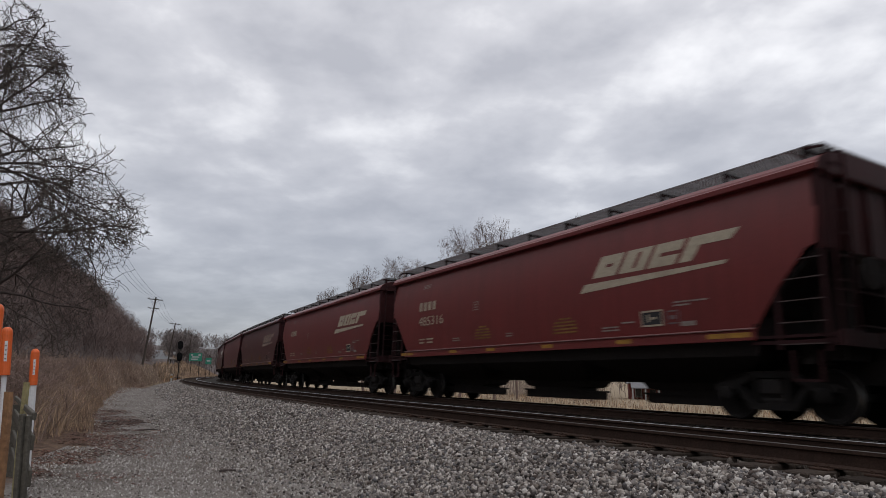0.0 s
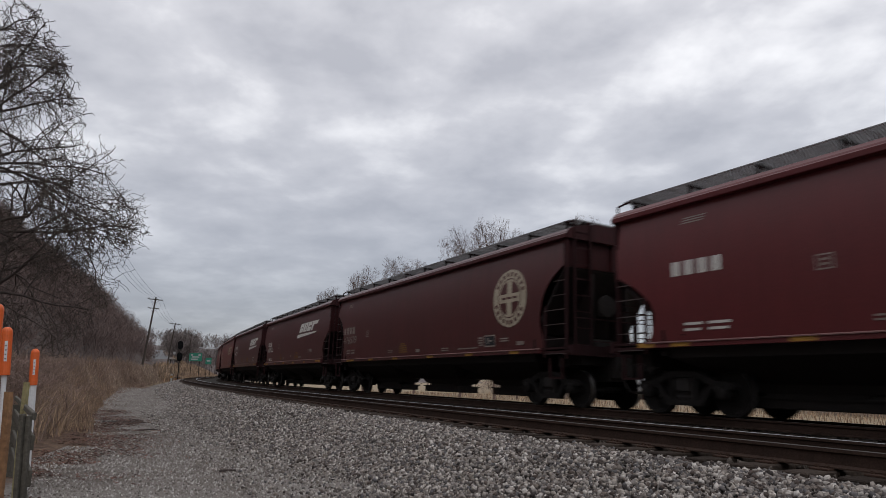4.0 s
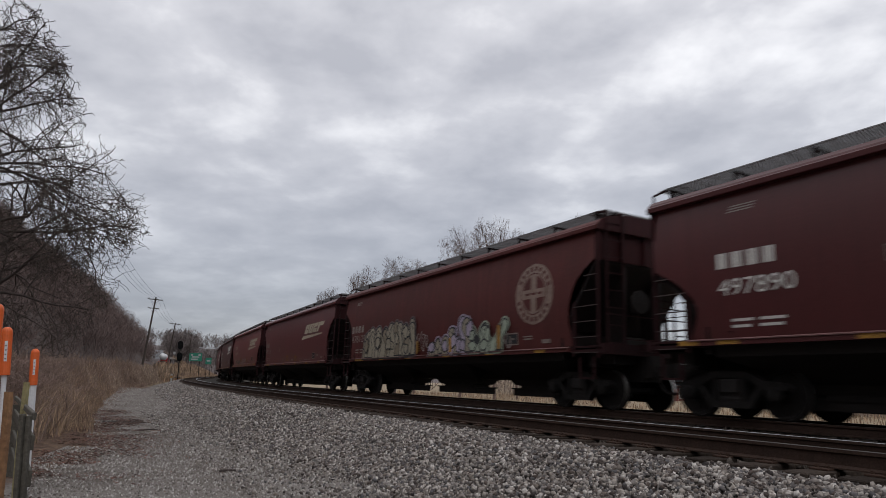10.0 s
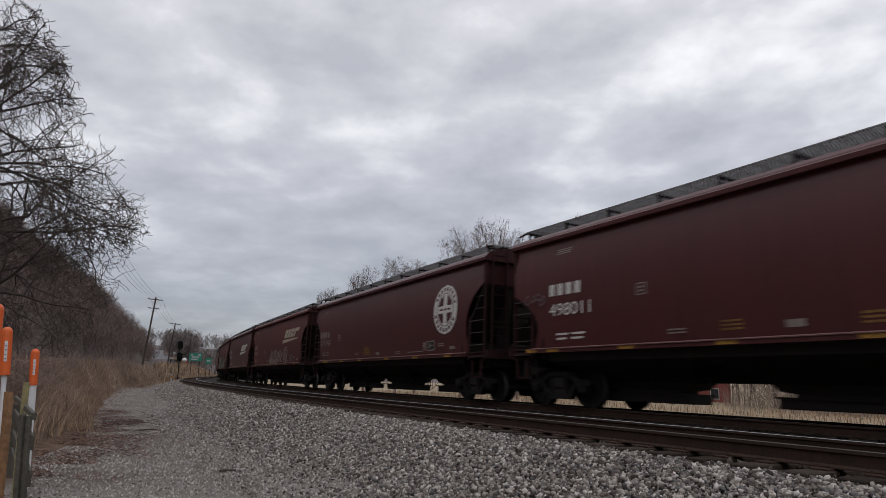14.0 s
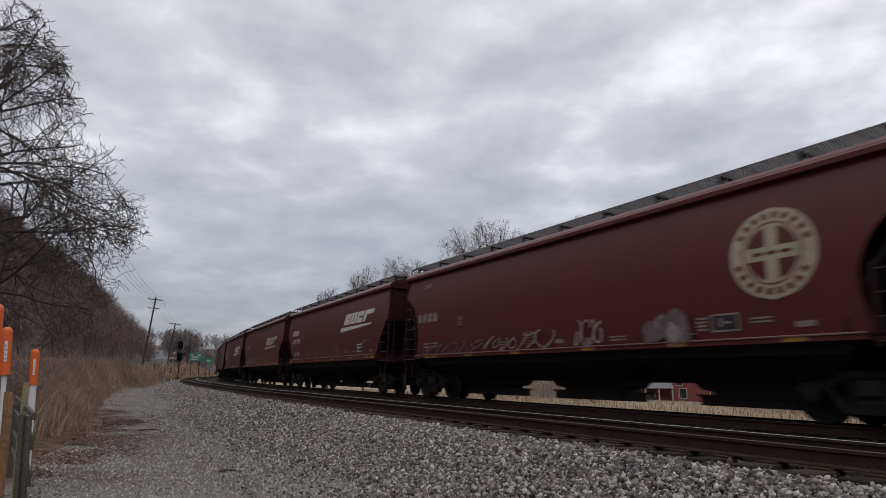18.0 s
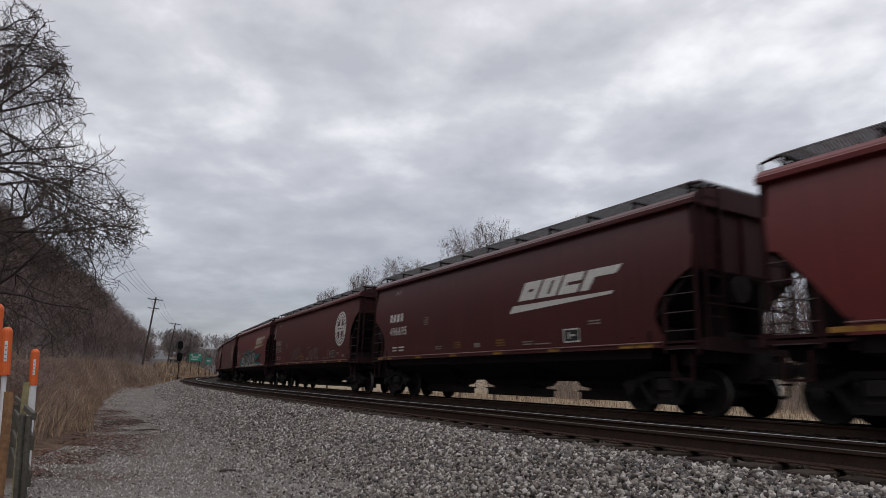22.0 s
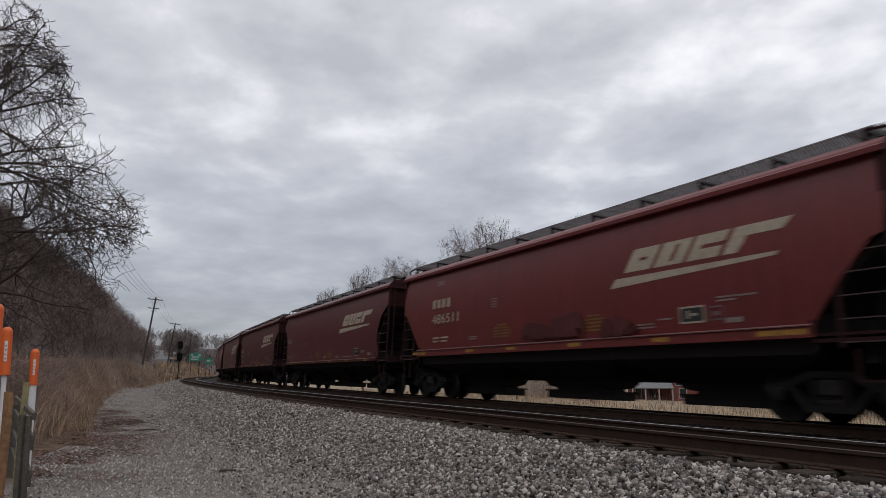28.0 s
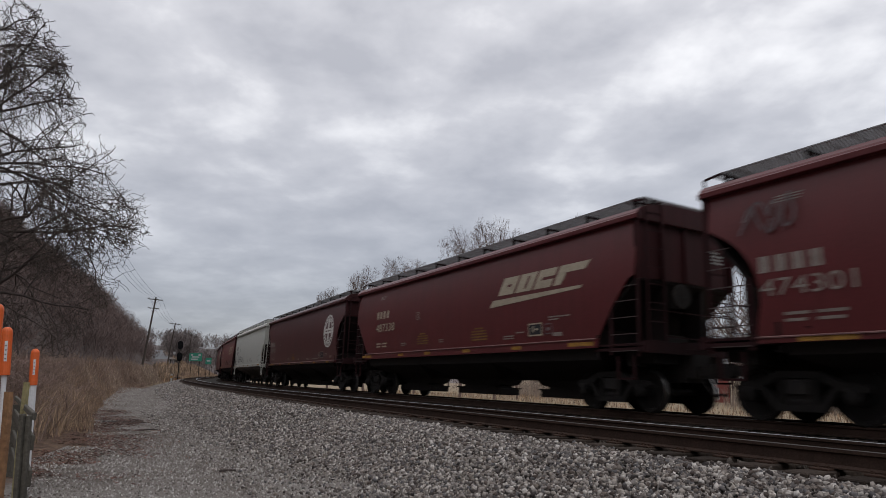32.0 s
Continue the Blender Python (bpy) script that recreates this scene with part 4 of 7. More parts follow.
def figure_mesh(text, swell=0.0):
    key = (text, swell)
    if key not in _figures:
        cu = bpy.data.curves.new("figures", "FONT")
        cu.body, cu.size, cu.offset = text, 1.0, swell
        tmp = new("figures", cu)
        dg = bpy.context.evaluated_depsgraph_get()
        me = bpy.data.meshes.new_from_object(tmp.evaluated_get(dg))
        bpy.data.objects.remove(tmp)
        bpy.data.curves.remove(cu)
        xs = [v.co.x for v in me.vertices]
        wide = max(xs) - min(xs)
        for v in me.vertices:
            v.co.x = (v.co.x - min(xs)) / wide
        me.materials.append(M_WHITE)
        _figures[key] = me
    return _figures[key]


def figures(car, text, x, z, width, height, mat):
    me = figure_mesh(text)
    ob = new("road_number", me)
    ob.parent = car
    ob.matrix_basis = Matrix.LocRotScale((x, DECAL_Y + 0.006 - bow(z + height / 2), z), Euler((radians(90), 0, radians(180))), (width, height / 0.7, 1))
    ob.material_slots[0].link = "OBJECT"
    ob.material_slots[0].material = mat
    return ob

# ---- plants and far things: tools ----
def raw_mesh(name, verts, tris, mat, parent=None):
    """A large mesh from arrays of corners and triangles (or quads)."""
    verts = np.asarray(verts, dtype=np.float32)
    tris = np.asarray(tris, dtype=np.int32)
    k = tris.shape[1]
    me = bpy.data.meshes.new(name)
    me.vertices.add(len(verts))
    me.vertices.foreach_set("co", verts.ravel())
    me.loops.add(tris.size)
    me.loops.foreach_set("vertex_index", tris.ravel())
    me.polygons.add(len(tris))
    me.polygons.foreach_set("loop_start", np.arange(0, tris.size, k, dtype=np.int32))
    me.update(calc_edges=True)
    me.validate()
    if mat:
        me.materials.append(mat)
    ob = new(name, me)
    ob.parent = parent
    return ob


def repeat_mesh(base_v, base_f, mats4):
    """Copies of one small mesh under many 4 x 4 matrices, joined into arrays."""
    bv = np.c_[np.asarray(base_v, float), np.ones(len(base_v))]
    m = np.asarray(mats4, float)
    v = np.einsum("nij,kj->nki", m, bv)[:, :, :3].reshape(-1, 3)
    f = (np.asarray(base_f)[None] + (np.arange(len(m)) * len(base_v))[:, None, None]).reshape(-1, len(base_f[0]))
    return v, f


def tubes(segments, sides=3):
    """Thin tubes for (a, b, ra, rb) segments: corners and quads."""
    A = np.array([s[0] for s in segments], float)
    B = np.array([s[1] for s in segments], float)
    ra = np.array([s[2] for s in segments])[:, None]
    rb = np.array([s[3] for s in segments])[:, None]
    d = B - A
    d /= np.linalg.norm(d, axis=1, keepdims=True) + 1e-9
    ref = np.where(np.abs(d[:, 2:3]) < 0.9, np.array([[0, 0, 1.0]]), np.array([[1.0, 0, 0]]))
    u = np.cross(d, ref)
    u /= np.linalg.norm(u, axis=1, keepdims=True) + 1e-9
    v = np.cross(d, u)
    vs = []
    for c, r in ((A, ra), (B, rb)):
        for i in range(sides):
            a = 2 * math.pi * i / sides
            vs.append(c + r * (math.cos(a) * u + math.sin(a) * v))
    V = np.stack(vs, 1).reshape(-1, 3)
    base = np.array([[i, (i + 1) % sides, sides + (i + 1) % sides, sides + i] for i in range(sides)])
    F = (base[None] + (np.arange(len(A)) * 2 * sides)[:, None, None]).reshape(-1, 4)
    return V, F


def ribbons(segments, seed):
    """Flat slivers for far twigs: one quad a segment, turned at random about it."""
    rng = np.random.default_rng(seed)
    A = np.array([s[0] for s in segments], float)
    B = np.array([s[1] for s in segments], float)
    ra = np.array([s[2] for s in segments])[:, None]
    rb = np.array([s[3] for s in segments])[:, None]
    u = np.cross(B - A, rng.normal(0, 1, A.shape))
    u /= np.linalg.norm(u, axis=1, keepdims=True) + 1e-9
    V = np.stack([A - u * ra, A + u * ra, B + u * rb, B - u * rb], 1).reshape(-1, 3)
    F = np.arange(len(V)).reshape(-1, 4)
    return V, F


def grow(rng, start, direction, length, radius, level, spec, segs, inside=None):
    """One branch and, along it, its own branches. spec: per level (steps, wander, pull, children, child length, spread)."""
    steps, wander, pull, kids, ratio, spread = spec[level]
    p, d = np.array(start, float), np.array(direction, float)
    d /= np.linalg.norm(d)
    step = length / steps
    r = radius
    places = []
    for i in range(steps):
        d = d + rng.normal(0, wander, 3) + np.array([0, 0, pull])
        d /= np.linalg.norm(d)
        q = p + d * step
        if inside and not inside(q, rng):
            break
        r2 = max(radius * (1 - 0.75 * (i + 1) / steps), 0.25 * radius)
        segs[level].append((p, q, r, r2))
        places.append((q, d.copy(), r2))
        p, r = q, r2
    if level + 1 >= len(spec) or not places:
        return
    for c in range(kids):
        t = 0.22 + 0.78 * (c + rng.random()) / kids
        idx = min(int(t * steps), len(places) - 1)
        q, dd, rr = places[idx]
        side = rng.normal(0, 1, 3)
        side -= dd * side.dot(dd)
        side /= np.linalg.norm(side) + 1e-9
        nd = dd * (1 - spread) + side * spread
        grow(rng, q, nd, length * ratio * (0.65 + 0.6 * rng.random()) * (1.15 - 0.5 * t), rr * 0.62, level + 1, spec, segs, inside)


BIG = [(10, 0.20, 0.0, 10, 0.46, 0.6), (7, 0.24, -0.05, 8, 0.5, 0.62), (6, 0.30, -0.07, 4, 0.68, 0.62), (5, 0.30, -0.09, 0, 0.5, 0.5)]


def spreading_tree(base, height, limbs, seed, profile, label, z0):
    """A leafless tree whose drooping limbs fill a crown: profile gives its radius at each height."""
    rng = np.random.default_rng(seed)
    base = np.array(base, float)
    hs, rs = [p[0] for p in profile], [p[1] for p in profile]

    def inside(q, rng):
        d = q - base
        return math.hypot(d[0], d[1]) < np.interp(d[2], hs, rs) * (0.80 + 0.2 * rng.random() ** 2) and d[2] > hs[0] - 0.4

    segs = [[] for _ in BIG]
    stem, p, d = [], base.copy(), np.array([0.03, 0.0, 1.0])
    for i in range(9):
        d = d + rng.normal(0, 0.05, 3)
        d /= np.linalg.norm(d)
        q = p + d * height * 0.95 / 9
        stem.append((p, q, 0.17 - 0.016 * i, 0.17 - 0.016 * (i + 1)))
        p = q
    for k in range(limbs):
        t = ((k + 0.5) / limbs) ** 1.35
        h = z0 + (height * 0.93 - z0) * t
        q = base + (stem[min(int(h / height / 0.95 * 9), 8)][0] - base) * np.array([1, 1, 0]) + np.array([0, 0, h])
        a = rng.normal(0.1, 0.85)
        grow(rng, q, (math.cos(a), math.sin(a), rng.uniform(0.2, 0.9)), np.interp(h, hs, rs) * rng.uniform(0.75, 1.0), 0.055 - 0.028 * t, 0, BIG, segs, inside)
    tree = empty("roadside_tree")
    tree.location = base
    V, F = tubes([(a - base, b - base, max(r0, 0.010), max(r1, 0.008)) for a, b, r0, r1 in stem + segs[0] + segs[1]], 6)
    raw_mesh("trunk", V, F, M_BARK, tree)
    V, F = tubes([(a - base, b - base, max(r0, 0.0066), max(r1, 0.0052)) for lv in segs[2:] for a, b, r0, r1 in lv], 3)
    raw_mesh("crown", V, F, M_TWIG, tree)
    tagged(tree, label, "tree")


# the spreading tree beside the road, its trunk to the left of the posts
spreading_tree((-11.9, 14.0, -0.45), 11.5, 27, 11, ((1.9, 4.2), (2.6, 4.6), (2.9, 5.2), (3.4, 5.5), (4.7, 5.5), (5.4, 5.5), (5.9, 5.2), (6.7, 4.6), (7.2, 4.1), (7.9, 3.6), (8.6, 3.1), (9.4, 2.7), (10.2, 2.0), (11.0, 1.5), (13, 0.6)), "leafless spreading tree with drooping tangled twigs beside the gravel road", 2.2)
spreading_tree((-16.0, 18.5, -0.45), 8.0, 9, 29, ((2.2, 3.2), (4.5, 4.0), (6.5, 3.0), (8.5, 1.0)), "smaller leafless tree with tangled twigs under the hillside", 2.0)


def scatter_matrix(x, y, z, rz, sx, sz, tilt=0.0):
    c, s = np.cos(rz), np.sin(rz)
    n = len(x)
    m = np.zeros((n, 4, 4))
    m[:, 0, 0], m[:, 0, 1], m[:, 1, 0], m[:, 1, 1] = c * sx, -s * sx, s * sx, c * sx
    m[:, 2, 2] = sz
    m[:, 0, 2] = tilt * c if np.ndim(tilt) else 0
    m[:, 1, 2] = tilt * s if np.ndim(tilt) else 0
    m[:, 0, 3], m[:, 1, 3], m[:, 2, 3], m[:, 3, 3] = x, y, z, 1
    return m


def small_tree_mesh(seed, limbs, kids, twig, bush=False):
    """A far bare tree 1 unit high, of few slivers."""
    rng = np.random.default_rng(seed)
    segs = [[], [], []]
    spec = [(2, 0.08, 0.10, kids, 0.55, 0.48), (2, 0.12, 0.08, kids, 0.65, 0.5), (1, 0.12, 0.05, 0, 0.5, 0.5)]
    p = np.zeros(3)
    stem = []
    for i in range(4):
        q = p + np.array([rng.normal(0, 0.02), rng.normal(0, 0.02), 0.05 if bush else 0.18])
        stem.append((p, q, 0.0085 - 0.001 * i, 0.0075 - 0.001 * i))
        p = q
    for k in range(limbs):
        q = stem[k * 4 // limbs][1]
        a = rng.random() * 6.283
        grow(rng, q, (math.cos(a), math.sin(a), 1.1), (0.6 if bush else 0.44) * rng.uniform(0.7, 1.2), 0.006, 0, spec, segs)
    return ribbons(stem + [(a, b, max(r0, twig), max(r1, twig * 0.8)) for lv in segs for a, b, r0, r1 in lv], seed)


FAR_TREES = [small_tree_mesh(40 + i, 8, 3, 0.0030) for i in range(5)]


def full_tree_mesh(seed, limbs, twig):
    """A far bare tree 1 unit high with a dense rounded crown of fine twigs."""
    rng = np.random.default_rng(seed)
    spec = [(2, 0.10, 0.12, 4, 0.62, 0.46), (2, 0.14, 0.10, 3, 0.62, 0.5), (1, 0.12, 0.05, 0, 0.5, 0.5)]

    def inside(q, rng):
        return (math.hypot(q[0], q[1]) / 0.34) ** 2 + ((q[2] - 0.58) / 0.42) ** 2 < rng.uniform(0.85, 1.15)

    segs, stem, p = [[], [], []], [], np.zeros(3)
    for i in range(4):
        q = p + np.array([rng.normal(0, 0.02), rng.normal(0, 0.02), 0.19])
        stem.append((p, q, 0.0080 - 0.001 * i, 0.0070 - 0.001 * i))
        p = q
    for k in range(limbs):
        a = rng.random() * 6.283
        grow(rng, stem[1 + k * 3 // limbs][0], (math.cos(a), math.sin(a), rng.uniform(0.7, 1.8)), rng.uniform(0.30, 0.50), 0.005, 0, spec, segs, inside)
    return ribbons(stem + [(a, b, max(r0, twig), max(r1, twig * 0.8)) for lv in segs for a, b, r0, r1 in lv], seed)


HILL_TREES = [full_tree_mesh(160 + i, 10, 0.0030) for i in range(6)]
GROVE_TREES = [full_tree_mesh(120 + i, 14, 0.0062) for i in range(4)]
BUSHES = [small_tree_mesh(80 + i, 8, 3, 0.0052, True) for i in range(4)]


def wood(name, places, label, mat, hmin, hmax, seed, kinds=None):
    """Many far trees joined: places are (x, y, z)."""
    rng = np.random.default_rng(seed)
    Vs, Fs, off = [], [], 0
    kinds = kinds or FAR_TREES
    places = np.array(places)
    which = rng.integers(0, len(kinds), len(places))
    for i, (bv, bf) in enumerate(kinds):
        pl = places[which == i]
        if not len(pl):
            continue
        h = rng.uniform(hmin, hmax, len(pl))
        m = scatter_matrix(pl[:, 0], pl[:, 1], pl[:, 2] - 0.2, rng.random(len(pl)) * 6.28, h * rng.uniform(0.8, 1.25, len(pl)), h)
        v, f = repeat_mesh(bv, bf, m)
        Vs.append(v)
        Fs.append(f + off)
        off += len(v)
    ob = raw_mesh(name, np.concatenate(Vs), np.concatenate(Fs), mat)
    tagged(ob, label, "woods", kind="stuff")
    return ob


def track_w(x, y):
    """Metres right of the loaded track (on its arc)."""
    cx, cy = X0 + math.cos(HEAD0) / BEND, Y0 - math.sin(HEAD0) / BEND
    return 1 / BEND - math.hypot(x - cx, y - cy)


def hill_places(n, seed, q0, q1, n0, n1):
    rng = np.random.default_rng(seed)
    out = []
    while len(out) < n:
        q = q0 + (q1 - q0) * rng.random() ** 1.3
        nn = n0 + (n1 - n0) * rng.random()
        if nn < 6 + 24 * smooth01(235, 310, q):
            continue
        c = HWY_A + HWY_DIR * q + HWY_N * nn
        out.append((c.x, c.y, ground_z(c.x, c.y, -60)))
    return out


wood("hillside_wood", hill_places(1500, 5, 25, 300, 8, 60) + hill_places(520, 8, 130, 290, 7, 40) + hill_places(260, 7, 240, 520, 30, 110), "leafless dark brown wood covering the hillside", M_HILLTWIG, 6.0, 10.5, 6, HILL_TREES)
wood("slope_brush", hill_places(240, 15, 12, 280, 6.5, 30), "grey-brown brush at the foot of the hillside", M_HILLTWIG, 1.6, 3.6, 16, BUSHES)

wood("slope_brush", hill_places(380, 19, 40, 210, 6.2, 24), "leafless scrub along the cut above the highway", M_HILLTWIG, 2.0, 4.6, 20, BUSHES)
wood("slope_brush", hill_places(420, 17, 6, 90, 6.5, 42), "bare grey-brown undergrowth on the near slope", M_HILLTWIG, 1.5, 3.6, 18, BUSHES)

# trees over the train, beyond the field
CROWN = [(6, 0.07, 0.05, 9, 0.50, 0.40), (5, 0.10, 0.05, 7, 0.50, 0.44), (3, 0.12, 0.05, 5, 0.62, 0.46), (2, 0.14, 0.03, 0, 0.5, 0.5)]


def crown_tree(x, y, height, half, seed):
    """A tall leafless tree: a forked trunk under a rounded crown of fine rising twigs."""
    rng = np.random.default_rng(seed)
    base = np.array((x, y, -3.9))

    def inside(q, rng):
        d = q - base
        return (math.hypot(d[0], d[1]) / half) ** 2 + ((d[2] - 0.66 * height) / (0.34 * height)) ** 2 < rng.uniform(0.80, 1.12)

    segs, stem, p, d = [[] for _ in CROWN], [], base.copy(), np.array([0.0, 0.0, 1.0])
    for i in range(9):
        d = d + rng.normal(0, 0.04, 3)
        d /= np.linalg.norm(d)
        q = p + d * height * 0.80 / 9
        stem.append((p, q, 0.20 - 0.019 * i, 0.20 - 0.019 * (i + 1)))
        p = q
    for k in range(18):
        t = (k + 0.5) / 18
        a = k * 2.4 + rng.uniform(-0.4, 0.4)
        grow(rng, stem[3 + int(t * 6)][0], (math.cos(a), math.sin(a), 1.5 + 0.8 * t), height * rng.uniform(0.30, 0.42) * (1.1 - 0.45 * t), 0.075, 0, CROWN, segs, inside)
    tree = empty("tall_tree")
    tree.location = base
    V, F = tubes([(a - base, b - base, r0, r1) for a, b, r0, r1 in stem + segs[0]], 5)
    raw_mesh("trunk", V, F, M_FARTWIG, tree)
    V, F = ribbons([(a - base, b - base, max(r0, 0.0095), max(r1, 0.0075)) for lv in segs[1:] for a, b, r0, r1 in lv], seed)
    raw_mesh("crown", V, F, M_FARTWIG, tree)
    tagged(tree, "leafless tall tree with a rounded airy crown beyond the tracks", "tree", "trees beyond the field")


for x, y, h, half, sd in ((1.8, 72, 22.2, 3.9, 3), (6.0, 74, 23.9, 4.6, 4), (9.3, 80, 23.4, 3.4, 5), (-5.4, 72, 18.8, 3.6, 6), (-9.0, 76, 17.8, 3.4, 8), (-3.4, 80, 19.5, 3.0, 9), (-14.8, 84, 16.6, 2.6, 10), (17.4, 76, 24.9, 3.4, 14)):
    crown_tree(x, y, h, half, sd)

rng = np.random.default_rng(77)
pl = []
for i in range(1100):
    y = rng.uniform(36, 130)
    x = y * rng.uniform(-0.02, 1.5) + 8
    w = track_w(x, y)
    open_view = 0.25 < x / y < 0.437 or 0.25 < (x + 4) / (y + 14) < 0.437
    if w > 44 and not open_view and not (24 < x < 58 and 84 < y < 122):
        pl.append((x, y, ground_z(x, y, w)))
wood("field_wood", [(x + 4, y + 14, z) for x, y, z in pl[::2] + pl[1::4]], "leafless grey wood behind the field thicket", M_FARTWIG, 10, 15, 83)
wood("field_thicket", pl, "thicket of pale leafless brush beyond the field", M_THICKET, 2.2, 4.2, 78, BUSHES)
pl = []
for i in range(200):
    y = rng.uniform(300, 470)
    x = y * rng.uniform(-0.40, -0.05)
    pl.append((x, y, 2.0 if x < -0.3 * y else -2))
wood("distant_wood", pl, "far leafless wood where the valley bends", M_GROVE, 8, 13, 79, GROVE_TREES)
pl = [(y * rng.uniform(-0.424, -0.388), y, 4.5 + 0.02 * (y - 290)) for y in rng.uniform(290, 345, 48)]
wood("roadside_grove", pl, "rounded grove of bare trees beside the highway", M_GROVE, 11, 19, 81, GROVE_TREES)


def far_ridge():
    """The wooded ridge that closes the valley."""
    def height(x, y):
        across = smooth01(-420, -230, x) * (1 - smooth01(-120, 60, x))
        return -6 + (25 + 4 * noise.noise((x * 0.02, y * 0.02, 8))) * smooth01(375, 470, y) * (1 - smooth01(520, 640, y)) * across
    xs, ys = list(np.linspace(-440, 80, 48)), list(np.linspace(370, 650, 24))
    vs = [(x, y, height(x, y)) for y in ys for x in xs]
    n = len(xs)
    fs = [(j * n + i, j * n + i + 1, (j + 1) * n + i + 1, (j + 1) * n + i) for j in range(len(ys) - 1) for i in range(n - 1)]
    tagged(mesh_part("far_ridge", vs, fs, M_FARHILL, smooth=True), "far brown-grey ridge closing the valley", "hill", kind="structure")
    out = []
    while len(out) < 330:
        x, y = rng.uniform(-300, -60), rng.uniform(385, 480)
        out.append((x, y, height(x, y)))
    wood("ridge_wood", out, "far leafless wood on the ridge", M_GROVE, 9, 14, 85, GROVE_TREES)


far_ridge()
pl = []
for i in range(260):
    y = rng.uniform(125, 250)
    x = y * rng.uniform(-0.28, 1.0)
    if track_w(x, y) > 30 and not (22 < x < 58 and y < 125):
        pl.append((x, y, -4))
wood("valley_wood", pl, "leafless wood along the valley floor", M_FARTWIG, 8, 13, 80)


# ---- dead grass and weeds ----
def blades(n, pick, hmin, hmax, width, name, label, mat, seed, bend=0.35):
    """Bent grass blades, each two joined quads narrowing to a tip; pick(rng) gives x, y, z."""
    rng = np.random.default_rng(seed)
    P = [pick(rng) for _ in range(n)]
    P = np.array([(*p, 1.0) if len(p) == 3 else p for p in P])
    P = P[~np.isnan(P[:, 0])]
    tall, P = P[:, 3], P[:, :3]
    n = len(P)
    a = rng.random(n) * 6.283
    h = rng.uniform(hmin, hmax, n) * tall
    wd = width * rng.uniform(0.6, 1.4, n)
    dx, dy = np.cos(a), np.sin(a)
    b = bend * h * rng.uniform(0.1, 1.0, n) ** 1.4 * 1.5
    ba = 3.0 * np.sin(P[:, 0] * 1.1 + 0.7 * P[:, 1]) + rng.normal(0, 1.3, n)
    bx, by = np.cos(ba) * b, np.sin(ba) * b
    V = np.zeros((n, 5, 3))
    V[:, 0] = P + np.c_[-dx * wd, -dy * wd, -0.05 + 0 * h]
    V[:, 1] = P + np.c_[dx * wd, dy * wd, -0.05 + 0 * h]
    V[:, 2] = P + np.c_[bx * 0.35 + dx * wd * 0.7, by * 0.35 + dy * wd * 0.7, h * 0.6]
    V[:, 3] = P + np.c_[bx * 0.35 - dx * wd * 0.7, by * 0.35 - dy * wd * 0.7, h * 0.6]
    V[:, 4] = P + np.c_[bx, by, h]
    base = np.arange(n)[:, None] * 5
    F = np.concatenate([base + np.array([[0, 1, 2]]), base + np.array([[0, 2, 3]]), base + np.array([[3, 2, 4]])], 1).reshape(-1, 3)
    ob = raw_mesh(name, V.reshape(-1, 3), F, mat)
    tagged(ob, label, "grass", kind="stuff")
    return ob


def verge(s0, s1, power, w_out):
    def pick(rng):
        s = s0 + (s1 - s0) * rng.random() ** power
        edge = road_edge(s) - 0.1
        w = edge - 0.30 - abs(rng.normal(0, 1)) * w_out
        x, y, _ = plan_point(s, w)
        if hwy_coords(x, y)[1] > -5.5 or math.hypot(x, y) < 4.5 or (s < -5.0 and w > -12.6 - 0.3 * noise.noise((s, 0, 2))):
            return (np.nan, 0, 0)
        # clumps
        if noise.noise((x * 0.6, y * 0.6, 9)) < rng.uniform(-0.7, 0.25):
            return (np.nan, 0, 0)
        return (x, y, ground_z(x, y, w), min(1.0, 0.28 + 0.30 * (edge - w)))
    return pick


blades(40000, verge(-12, 30, 1.0, 4.0), 0.12, 0.85, 0.0046, "dead_grass", "tall straw-coloured dead grass along the gravel road", M_STRAW, 1, 0.7)
blades(24000, verge(10, 95, 1.2, 5.0), 0.15, 0.7, 0.012, "dead_grass", "straw-coloured dead grass along the curve of the track", M_TAN, 2, 0.7)
blades(26000, verge(14, 95, 1.1, 8.0), 0.35, 1.1, 0.010, "dead_weeds", "mauve-grey dead weeds above the dry grass", M_BRUSH, 34, 0.8)
blades(40000, verge(-14, 70, 1.0, 8.0), 0.35, 1.3, 0.0055, "dead_weeds", "tangled brown dead weeds under the hillside", M_WEED, 3, 0.9)


def brush_pick(rng):
    w = rng.uniform(12, 66)
    s = rng.uniform(-70, 75)
    x, y, _ = plan_point(s, w)
    if 20 < x < 54 and 60 < y < 125 and rng.random() < 0.8:
        return (np.nan, 0, 0)
    return (x, y, ground_z(x, y, w))


def tall_pick(rng):
    x, y, z = brush_pick(rng)
    if np.isnan(x) or track_w(x, y) < 43 or (0.26 < x / y < 0.434 and rng.random() < 0.9):
        return (np.nan, 0, 0)
    return (x, y, z)


blades(22000, brush_pick, 0.15, 0.6, 0.022, "field_grass", "pale dry grass of the field beyond the tracks", M_STRAW, 4)
blades(60000, tall_pick, 0.9, 3.0, 0.018, "field_brush", "tall grey-brown brush at the field's edge", M_THICKET, 5, 0.5)


